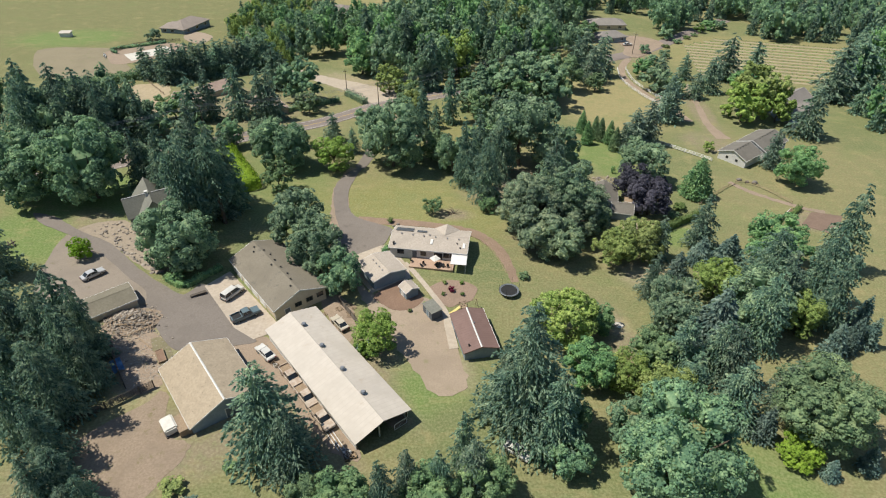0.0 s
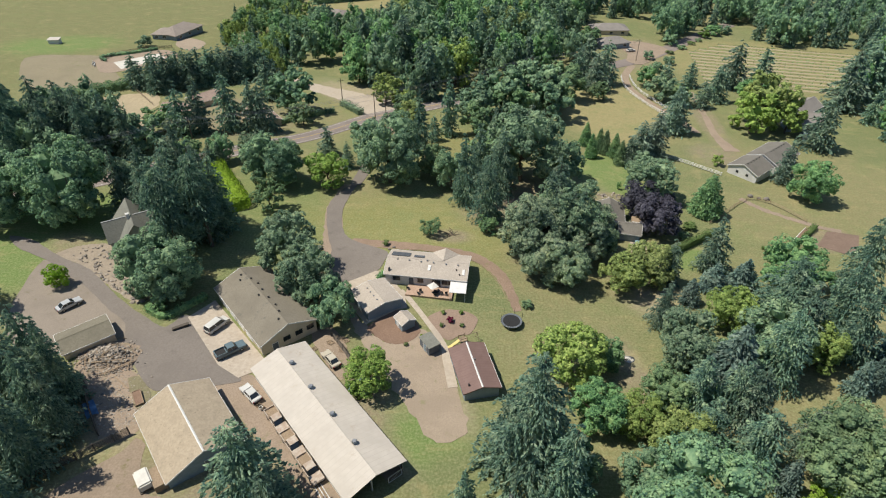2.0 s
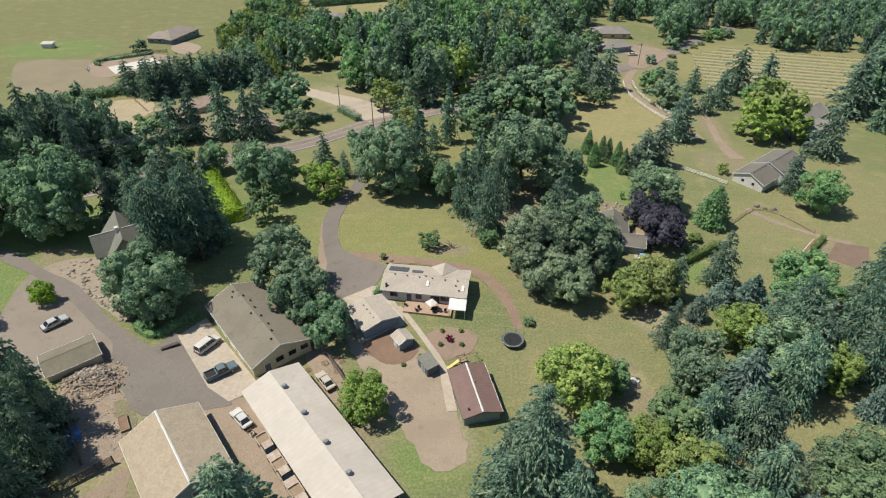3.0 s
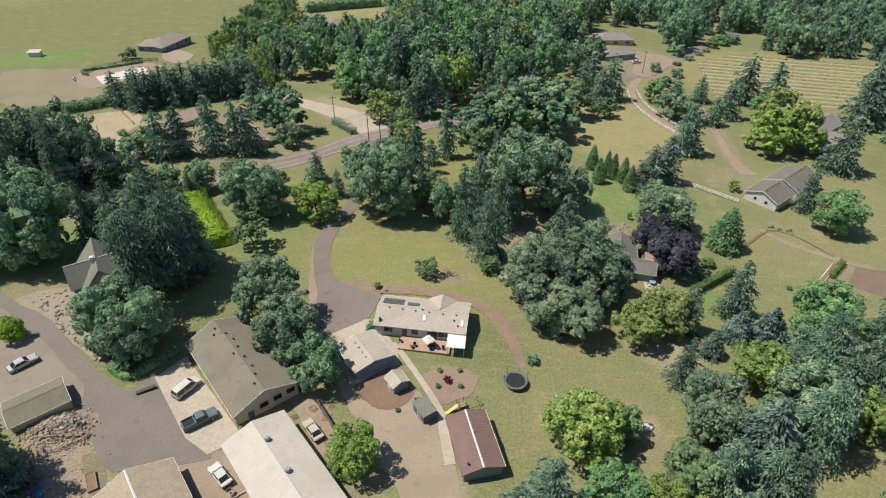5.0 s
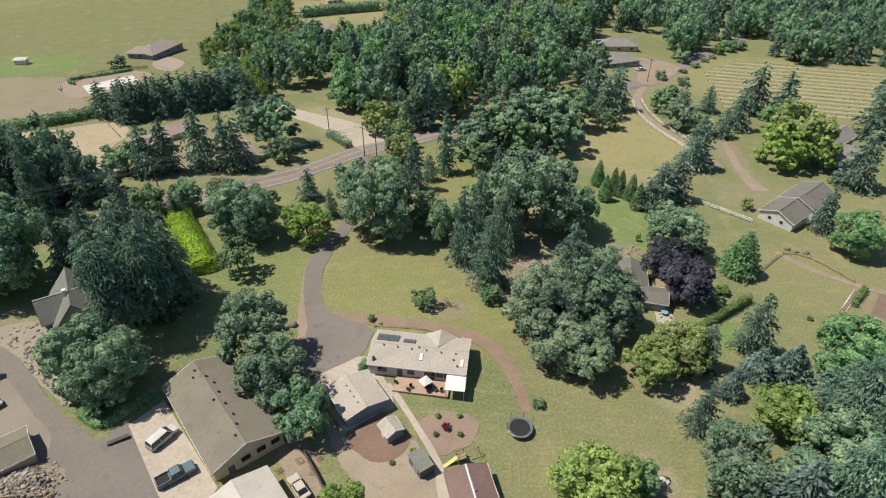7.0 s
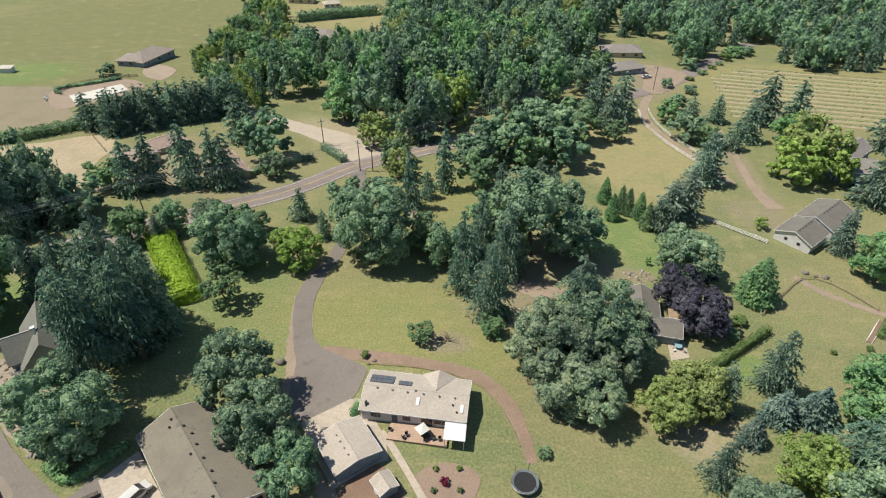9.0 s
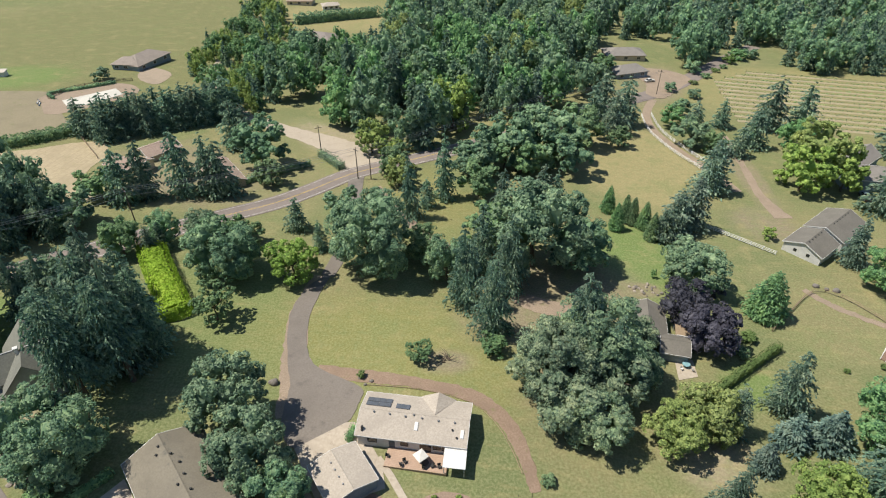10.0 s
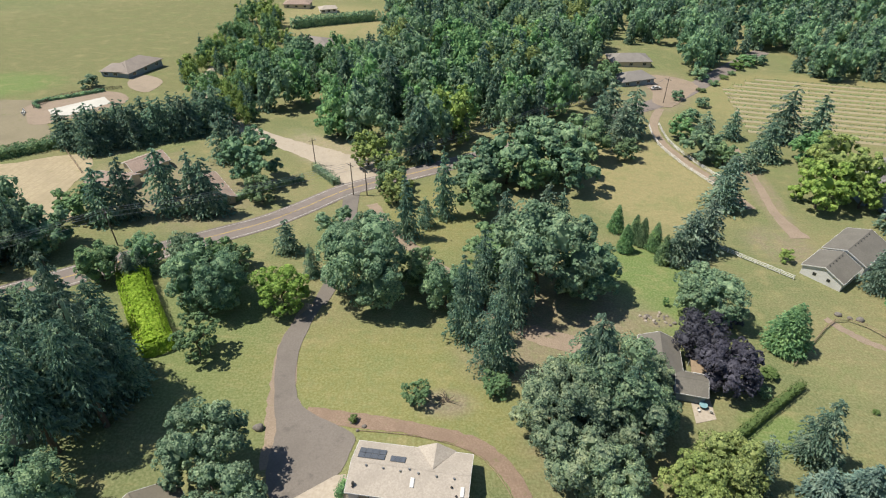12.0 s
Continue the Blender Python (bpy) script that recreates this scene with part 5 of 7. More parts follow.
plant('fir', -50.9, 40.8, 9.0, 3.2)
plant('fir', 11.6, 62.2, 28.0, 9.2)
plant('fir', 8.4, 64.5, 17.0, 4.1)
plant('fir', 1.2, 53.0, 14.0, 2.8)
plant('fir', 3.3, 49.1, 13.0, 3.6)
plant('fir', -6.3, 47.4, 12.0, 2.9)
plant('fir', -10.2, 45.1, 12.0, 2.8)
plant('fir', -2.2, 47.4, 12.0, 3.0)
plant('fir', 15.8, 56.3, 20.0, 5.1)
plant('fir', -75.5, 130.5, 22.0, 5.4)
plant('fir', -89.6, 182.8, 17.0, 5.6)
plant('fir', -84.5, 186.0, 19.0, 5.2)
plant('fir', -76.0, 189.9, 21.0, 5.6)
plant('fir', -68.3, 189.6, 20.0, 5.3)
plant('fir', -65.2, 189.6, 18.0, 5.6)
plant('fir', -12.9, 181.2, 20.0, 3.6)
plant('fir', -8.5, 187.6, 9.5, 2.9)
plant('fir', -4.0, 193.0, 22.0, 3.8)
plant('fir', 22.5, 125.6, 25.0, 6.1)
plant('fir', 27.9, 121.1, 20.0, 4.7)
plant('fir', -40.5, 172.2, 10.0, 3.5)
plant('fir', -32.9, 163.5, 9.0, 2.5)
plant('fir', 7.6, 135.2, 21.0, 4.7)
plant('fir', 1.5, 144.7, 22.0, 5.0)
plant('fir', 5.5, 156.7, 20.0, 4.8)
plant('fir', 58.8, 119.2, 16.0, 4.7)
plant('fir', 47.5, 114.2, 12.0, 3.4)
plant('fir', 42.0, 99.0, 12.0, 3.5)
plant('fir', 65.2, 99.2, 20.0, 7.5)
plant('fir', 66.8, 93.8, 18.0, 5.8)
plant('blue_spruce', 48.4, 81.6, 17.0, 5.9)
plant('fir', 40.9, 75.7, 15.0, 4.8)
plant('fir', 48.7, 73.4, 15.0, 4.4)
plant('blue_spruce', 56.6, 112.1, 8.0, 3.3)
plant('blue_spruce', 63.4, 112.3, 9.0, 3.7)
plant('blue_spruce', 49.9, 106.7, 7.0, 2.6)
plant('blue_spruce', 82.7, 91.4, 9.0, 2.5)
plant('blue_spruce', 81.4, 85.9, 8.0, 2.2)
plant('blue_spruce', 78.4, 85.7, 8.0, 2.2)
plant('blue_spruce', 76.5, 83.6, 6.0, 1.8)
plant('blue_spruce', 72.5, 82.4, 9.0, 2.6)
plant('blue_spruce', 58.1, 54.6, 4.5, 1.6)
plant('blue_spruce', 64.8, 56.4, 6.0, 1.8)
plant('blue_spruce', 50.6, 61.6, 8.0, 2.4)
plant('blue_spruce', 62.4, 111.8, 9.0, 3.4)
plant('fir', 88.7, 113.4, 24.0, 5.9)
plant('fir', 77.2, 99.6, 20.0, 5.2)
plant('fir', 76.0, 91.4, 20.0, 4.7)
plant('fir', 47.2, 65.5, 14.0, 4.9)
plant('fir', 40.5, 68.5, 13.0, 4.0)
plant('fir', 59.0, 84.4, 20.0, 5.1)
plant('fir', 150.4, 236.1, 26.0, 9.9)
plant('fir', 168.0, 252.6, 26.0, 10.5)
plant('fir', 121.2, 195.6, 22.0, 7.0)
plant('fir', 114.7, 256.9, 21.0, 7.1)
plant('fir', 126.8, 258.5, 19.0, 6.8)
plant('fir', 101.9, 239.4, 16.0, 5.6)
plant('fir', 97.4, 257.1, 12.0, 4.4)
plant('fir', 85.7, 252.8, 12.0, 4.7)
plant('pine', 75.0, 204.1, 18.0, 6.3)
plant('pine', 61.9, 182.7, 16.0, 5.6)
plant('pine', 56.4, 178.8, 14.0, 5.5)
plant('fir', 52.5, 175.8, 10.0, 3.8)
plant('thuja', 66.7, 146.1, 12.5, 4.5)
plant('fir', -71.1, 157.9, 9.0, 2.5)
plant('fir', -69.7, 160.5, 8.0, 2.5)
plant('fir', -68.1, 140.6, 16.0, 4.3)
plant('fir', -69.8, 134.1, 22.0, 6.0)
plant('fir', 23.1, 189.7, 14.0, 3.8)
plant('fir', 27.1, 190.8, 12.0, 3.3)
plant('fir', 11.8, 181.8, 16.0, 3.9)
plant('fir', 16.7, 176.7, 16.0, 3.8)
plant('fir', 11.2, 150.5, 22.0, 4.8)
plant('fir', 54.1, 263.3, 20.0, 6.9)
plant('fir', 60.1, 255.0, 19.0, 6.7)
plant('fir', 48.5, 253.3, 18.0, 5.9)
plant('fir', 54.6, 245.9, 17.0, 6.5)
plant('fir', -74.1, 226.2, 18.0, 6.0)
plant('fir', -85.1, 251.7, 17.6, 6.5)
plant('fir', -70.6, 227.2, 16.0, 5.7)
plant('fir', -68.4, 128.4, 24.0, 6.9)
plant('fir', -59.9, 124.1, 26.0, 6.0)
plant('fir', -25.4, 270.2, 24.0, 7.1)
plant('fir', -22.9, 314.1, 26.0, 8.3)
plant('fir', -73.5, 124.8, 18.0, 5.6)
plant('fir', 93.7, 231.8, 12.0, 4.7)
plant('fir', 56.2, 68.1, 12.0, 3.5)
plant('fir', 47.0, 75.2, 15.0, 4.6)
plant('fir', -73.0, 68.1, 21.0, 5.5)
# Unseen fir beyond the left edge, added for its shadow on lane and lawn.
plant('fir', -97.0, 94.1, 21.0, 5.5)
plant('thuja', 41.7, 189.3, 8.5, 2.1)
plant('thuja', 41.5, 179.7, 8.5, 2.0)
plant('thuja', 44.9, 184.5, 8.5, 2.0)
plant('thuja', 46.8, 183.1, 8.5, 2.0)
plant('thuja', 49.3, 181.1, 8.5, 2.0)
plant('thuja', 49.8, 175.6, 8.5, 1.9)
plant('fir', -127.8, 231.9, 13.7, 5.3)
plant('fir', -119.8, 228.7, 14.9, 5.2)
plant('fir', -121.4, 236.3, 13.7, 5.3)
plant('fir', -114.9, 231.0, 15.9, 5.2)
plant('fir', -113.4, 233.0, 14.9, 5.3)
plant('fir', -114.8, 240.9, 13.7, 5.4)
plant('fir', -108.4, 235.4, 15.9, 5.3)
plant('fir', -106.7, 237.5, 14.9, 5.4)
plant('fir', -107.8, 245.7, 13.7, 5.5)
plant('fir', -101.6, 240.1, 15.9, 5.4)
plant('fir', -99.8, 242.2, 14.9, 5.5)
plant('fir', -100.6, 250.7, 13.7, 5.6)
plant('fir', -94.5, 244.9, 15.9, 5.5)
plant('fir', -92.6, 247.1, 14.9, 5.6)
plant('fir', -93.1, 256.0, 13.7, 5.7)
plant('fir', -87.2, 250.0, 15.9, 5.6)
plant('fir', -125.5, 230.1, 10.5, 4.8)
plant('fir', -117.7, 226.3, 12.7, 4.7)
plant('fir', -114.9, 229.3, 11.5, 4.7)
plant('fir', -114.8, 238.0, 10.5, 5.0)
plant('fir', -107.2, 234.0, 12.7, 4.8)
plant('fir', -104.0, 237.2, 11.5, 5.0)
plant('fir', -103.3, 246.5, 10.5, 5.2)
plant('fir', -95.8, 242.3, 12.7, 5.1)
plant('fir', -92.3, 245.7, 11.5, 5.2)
plant('fir', -91.0, 255.6, 10.5, 5.4)


# ---- far woods, counted by nobody ----
def inside(p, poly):
    x, y, hit = p[0], p[1], False
    for (ax, ay), (bx, by) in zip(poly, poly[1:] + poly[:1]):
        if (ay > y) != (by > y) and x < (bx - ax) * (y - ay) / (by - ay) + ax:
            hit = not hit
    return hit


def wood_mesh(name, poly, spacing, mix, seed, material, high=(15, 22), keep=None):
    """Many light trees of one leaf colour in one mesh."""
    rng = np.random.default_rng(seed)
    rr = random.Random(seed)
    forms = []
    for k in range(6):  # the last two are lighter still, for the farthest trees
        if mix == "fir":
            f = fir_crown(seed + k, boughs=(44, 26)[k > 3], leaves=(34, 16)[k > 3], leaf=(0.17, 0.30)[k > 3], power=(0.68, 0.55, 0.6, 0.75, 0.6, 0.7)[k])
        else:
            f = broad_crown(seed + k, masses=(11, 6)[k > 3], lobes=(7, 4)[k > 3], leaves=(10, 7)[k > 3], size=(0.105, 0.20)[k > 3], twig=(0.3, 0.55))
        forms.append((np.array(f.v), f.f))
    xs, ys = [p[0] for p in poly], [p[1] for p in poly]
    verts, faces, n = [], [], 0
    y = min(ys)
    while y < max(ys):
        x = min(xs) + (spacing / 2 if int(y / spacing) % 2 else 0)
        while x < max(xs):
            px, py = x + rr.uniform(-0.45, 0.45) * spacing, y + rr.uniform(-0.45, 0.45) * spacing
            if inside((px, py), poly) and rr.random() < (keep or 1.0) * (1.0 if py < 415 else 0.6):
                v, f = forms[rr.randrange(4) if py < 400 else rr.randrange(4, 6)]
                h, a = rr.uniform(*high), rr.uniform(0, 6.28)
                r = h * (rr.uniform(0.22, 0.28) if mix == "fir" else rr.uniform(0.30, 0.38))
                c, sn = math.cos(a), math.sin(a)
                q = np.empty_like(v)
                q[:, 0], q[:, 1] = (v[:, 0] * c - v[:, 1] * sn) * r + px, (v[:, 0] * sn + v[:, 1] * c) * r + py
                q[:, 2] = (v[:, 2] * h if mix == "fir" else v[:, 2] * h * 0.5 + h * 0.5) + terrain(px, py)
                verts.append(q)
                faces += [tuple(i + n for i in face) for face in f]
                n += len(v)
            x += spacing
        y += spacing * 0.87
    me = bpy.data.meshes.new(name)
    me.from_pydata(np.concatenate(verts).tolist(), [], faces)
    me.materials.append(material)
    return me


CENTRE_WOOD = [(-81, 264), (-66, 262), (-50, 249), (-38, 245), (-24, 222), (-13, 228), (6, 241.5), (18, 250), (34, 264), (48, 282), (56, 298), (63, 337), (68, 361), (111, 454), (165, 636), (-60, 590), (-43, 432), (-38, 331), (-41, 300), (-59, 295), (-72, 293), (-85, 276)]
RIGHT_WOOD = [(73, 377), (99, 386), (116, 382), (104, 330), (151, 372), (174, 386), (160, 339), (179, 330), (202, 326), (276, 323), (579, 691), (165, 636), (92, 390)]
FRONT_WOOD = [(-85, 276), (-97, 300), (-101, 326), (-93, 336), (-60, 338), (-42, 345), (-38, 331), (-41, 300), (-59, 295), (-72, 293)]
EDGE_WOOD = [(-116, 288), (-98, 271), (-81, 246), (-74, 254), (-85, 315), (-79, 334), (-100, 402), (-120, 434), (-132, 414), (-120, 387), (-119, 355), (-120, 310)]
LEFT_WOOD = [(-135, 138), (-112, 147), (-106, 155), (-101, 165), (-103, 172), (-118, 178), (-140, 184), (-168, 180)]
CORNER_WOOD = [(193, 316), (291, 370), (171, 168), (150, 196), (150, 225)]

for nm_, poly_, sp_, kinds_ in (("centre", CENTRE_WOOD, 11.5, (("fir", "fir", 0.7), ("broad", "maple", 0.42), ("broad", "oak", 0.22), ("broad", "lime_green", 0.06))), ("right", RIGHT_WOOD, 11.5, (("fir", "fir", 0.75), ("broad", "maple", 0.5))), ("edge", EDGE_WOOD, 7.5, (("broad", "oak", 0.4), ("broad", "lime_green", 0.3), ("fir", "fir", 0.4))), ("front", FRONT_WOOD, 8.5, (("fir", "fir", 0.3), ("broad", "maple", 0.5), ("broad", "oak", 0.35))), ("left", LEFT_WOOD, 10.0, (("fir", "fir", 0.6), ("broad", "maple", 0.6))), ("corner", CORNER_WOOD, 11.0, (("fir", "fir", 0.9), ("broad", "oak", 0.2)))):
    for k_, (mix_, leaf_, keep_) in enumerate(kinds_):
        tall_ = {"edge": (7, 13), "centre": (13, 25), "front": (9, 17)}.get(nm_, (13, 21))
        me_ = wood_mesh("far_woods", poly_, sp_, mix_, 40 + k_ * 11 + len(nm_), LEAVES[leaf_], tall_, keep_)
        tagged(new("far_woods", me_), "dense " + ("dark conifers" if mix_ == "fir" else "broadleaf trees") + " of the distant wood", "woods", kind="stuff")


# ---- hedges and shrubs ----
def leafy_row(name, points, wide, high, leaf, label, category="hedge", density=26, size=0.34, seed=3, round_top=True):
    """A clipped or loose hedge along a line: a leafy skin round a dark heart."""
    rng = random.Random(seed)
    s = Solid()
    ob = thing(name, points[0][0], points[0][1], 0, label, category)
    base = ob.matrix_basis.translation
    line = rounded(points, closed=False, steps=6)
    for a, b in zip(line, line[1:]):
        ln = math.hypot(b[0] - a[0], b[1] - a[1])
        if ln < 1e-3:
            continue
        ux, uy = (b[0] - a[0]) / ln, (b[1] - a[1]) / ln
        za, zb = terrain(*a) - base.z, terrain(*b) - base.z
        w = wide * 0.32
        core = [(a[0] - uy * w, a[1] + ux * w, za - 0.1), (a[0] + uy * w, a[1] - ux * w, za - 0.1), (b[0] + uy * w, b[1] - ux * w, zb - 0.1), (b[0] - uy * w, b[1] + ux * w, zb - 0.1)]
        core += [(x, y, z + high * 0.74) for x, y, z in core]
        if wide < 5 or (a != line[0] and b != line[-1]):
            s.add([(x - base.x, y - base.y, z) for x, y, z in core], [(3, 2, 1, 0), (4, 5, 6, 7), (0, 1, 5, 4), (1, 2, 6, 5), (2, 3, 7, 6), (3, 0, 4, 7)])
        for _ in range(int(ln * (wide + 2 * high) * density / 3)):
            t, q = rng.random(), rng.uniform(-high, wide + high)
            px, py, pz = a[0] + ux * ln * t - base.x, a[1] + uy * ln * t - base.y, za + (zb - za) * t
            if q < 0 or q > wide:
                side = -1 if q < 0 else 1
                up = high + q if q < 0 else high - (q - wide)
                bulge = wide / 2 * rng.uniform(0.85, 1.12)
                c, n = Vector((px + uy * side * bulge, py - ux * side * bulge, pz + up)), Vector((uy * side, -ux * side, 0.3))
            else:
                off = q - wide / 2
                sag = (abs(off) / (wide / 2)) ** 2 * 0.18 * high if round_top else 0
                c, n = Vector((px + uy * off, py - ux * off, pz + high * rng.uniform(0.92, 1.08) - sag)), Vector((uy * off * 0.5, -ux * off * 0.5, 1))
            c.z += (c.z - pz) * 0.16 * math.sin(px * 1.1 + 0.7 * py + seed) * math.cos(py * 0.8 - px * 0.5) + rng.uniform(-0.12, 0.12) * min(1.0, high / 2)
            spray(s, c, n + rand_dir(rng) * 0.55, rand_dir(rng), size * rng.uniform(0.7, 1.4), size * 0.8, rng)
    for (ex, ey), (qx, qy) in ((line[0], line[1]), (line[-1], line[-2])):  # rounded leafy ends
        ln = math.hypot(ex - qx, ey - qy) or 1
        ux, uy = (ex - qx) / ln, (ey - qy) / ln
        for _ in range(int(wide * high * density * 0.6)):
            off, up = rng.uniform(-0.5, 0.5), rng.random()
            push = 0.42 * wide * math.sqrt(max(0, 1 - 4 * off * off)) * math.sqrt(max(0, 1 - 0.7 * up * up)) * rng.uniform(0.8, 1.1) * 0.6
            c = Vector((ex + ux * push - uy * off * wide - base.x, ey + uy * push + ux * off * wide - base.y, terrain(ex, ey) - base.z + up * high))
            spray(s, c, Vector((ux, uy, 0.2 + up)) + rand_dir(rng) * 0.5, rand_dir(rng), size * rng.uniform(0.7, 1.4), size * 0.8, rng)
    part("foliage", s, LEAVES[leaf], ob)
    return ob


def shrub(name, x, y, radius, high, leaf, label, seed=1):
    ob = thing(name, x, y, 0, label, "shrub")
    rng = random.Random(seed)
    part("foliage", broad_crown(seed, 8, 6, 24, 0.13, 0.92, (0.32, 0.5)), LEAVES[leaf], ob, at=pose(0, 0, high * 0.52) @ Matrix.Diagonal((radius, radius, high * 0.55, 1)))
    part("stem", Solid().tube((0, 0, -0.1), (0, 0, high * 0.5), 0.06, 0.03, 6), BARK, ob)
    return ob


leafy_row("lime_hedge", [(-72.3, 160.4), (-68.5, 154.0), (-62.8, 145.6), (-56.8, 137.0)], 6.0, 3.2, "hedge", "broad lime green clipped hedge", size=0.46, density=52)
leafy_row("clipped_hedge", [(46.6, 121.4), (55.0, 127.9), (65.0, 135.4)], 1.5, 2.2, "shrub", "narrow dark clipped hedge behind the house garden", density=30)
leafy_row("road_hedge", [(-67.2, 191.5), (-61.5, 200.0), (-53.8, 208.4), (-47, 214)], 2.0, 2.2, "maple", "dark clipped hedge along the road")
leafy_row("junction_hedge", [(-45, 222), (-40, 216), (-36.5, 211.5)], 2.6, 2.6, "maple", "dark clipped hedge at the road junction")
leafy_row("field_hedge", [(-156, 211), (-143.5, 220.5), (-130.5, 231.9), (-124, 238)], 5.0, 3.2, "oak", "loose hedge along the tan field", size=0.6, density=14)
leafy_row("arena_hedge", [(-156.5, 262.5), (-160.5, 267.5), (-151, 275.5), (-142.7, 283.3)], 1.2, 1.4, "maple", "low dark hedge round the arena", size=0.5, density=16)
leafy_row("far_hedge", [(-94, 396), (-86, 402), (-70, 413), (-50, 425)], 5.0, 5.5, "maple", "tall dark hedge behind the brown roofed house", size=0.8, density=9)
leafy_row("house_hedge", [(-17.0, 107.6), (-16.3, 109.9)], 1.3, 1.8, "oak", "rounded green hedge at the end of the house", density=40, size=0.25)
leafy_row("lane_hedge", [(-62.0, 95.5), (-57.5, 93.2), (-55, 96), (-52, 100)], 1.6, 1.3, "oak", "low green hedge by the lane", density=30)
leafy_row("garden_hedge", [(88.5, 135.5), (94.5, 141.8)], 1.4, 1.5, "shrub", "short hedge beside the vegetable garden", density=26)
for i, (x_, y_, r_, h_, leaf_, lab_) in enumerate((
    (-2.95, 94.4, 0.5, 0.8, "shrub", "round green shrub in the flower bed"), (-1.3, 95.7, 0.75, 1.2, "red_shrub", "dark red rounded shrub in the flower bed"), (1.1, 94.6, 0.5, 0.85, "shrub", "round green shrub in the flower bed"),
    (-2.8, 98.0, 0.5, 0.9, "lime_green", "pale shrub at the bed's edge"), (0.9, 98.2, 0.5, 0.8, "lime_green", "pale shrub at the bed's edge"), (-6.4, 91.0, 0.6, 0.9, "yellow", "yellow green shrub beside the storage shed"),
    (14.6, 101.8, 1.2, 1.5, "oak", "low green shrub by the track's end"), (-9.6, 88.8, 0.5, 0.6, "shrub", "small shrub at the mulch bed's edge"),
    (-60.0, 96.2, 2.2, 2.4, "oak", "rounded shrub beside the lane"), (-64.5, 100.0, 1.8, 2.0, "maple", "rounded dark shrub beside the lane"), (-34.5, 42.0, 1.6, 1.8, "oak", "green scrub in the dry yard"), (-40.5, 46.5, 1.9, 1.6, "lime_green", "scrubby bush in the dry yard"), (-33.5, 50.5, 1.1, 1.2, "oak", "small green bush in the dry yard"),
    (-37.0, 44.0, 1.5, 1.5, "pine", "grey dead looking bush in the dry yard"), (-17.0, 121.6, 0.9, 1.4, "shrub", "shrub at the corner of the drive"), (-150, 287, 4.0, 5.5, "maple", "round dark tree-like shrub by the farmhouse"),
    (-16.0, 76.5, 1.2, 1.4, "maple", "dark shrub beside the barn"), (109, 326, 4.2, 6, "maple", "bushy dark shrub beside the far road"), (140, 352, 4.6, 6, "oak", "round bush at the vineyard's edge"), (133, 345, 3.4, 4.5, "shrub", "round bush at the vineyard's edge"), (148, 356, 4.0, 5, "maple", "round bush at the vineyard's edge"), (90, 297, 2.8, 4, "maple", "bushy dark shrub beside the far road"), (104, 309, 2.2, 1.6, "shrub", "low scrub on the road bank"), (113, 319, 2.6, 2.0, "oak", "low scrub on the road bank"), (121, 329, 2.2, 1.8, "shrub", "low scrub on the road bank"), (127, 336, 2.0, 1.8, "oak", "low scrub on the road bank"), (98, 290, 3.0, 4, "maple", "bushy shrub beside the lane"),
    (84.3, 131.5, 0.8, 1.0, "shrub", "small green garden bush on dry grass"), (76.0, 130.0, 0.7, 1.0, "shrub", "small bush in the dry meadow"), (88, 176, 1.6, 3.4, "oak", "upright shrub beside the garage"), (81.5, 178.5, 1.8, 3.6, "lime_green", "upright light green shrub beside the garage"),
    (46.0, 158.5, 0.7, 2.6, "oak", "young sapling on the bright lawn"), (58.5, 153, 2.2, 2.8, "purple", "dark shrub at the lawn's edge"), (60.0, 138.0, 1.8, 2.2, "shrub", "garden shrub beyond the hedge"), (57.0, 133.0, 1.4, 2.0, "oak", "garden shrub beyond the hedge"))):
    shrub("shrub", x_, y_, r_, h_, leaf_, lab_, 30 + i)


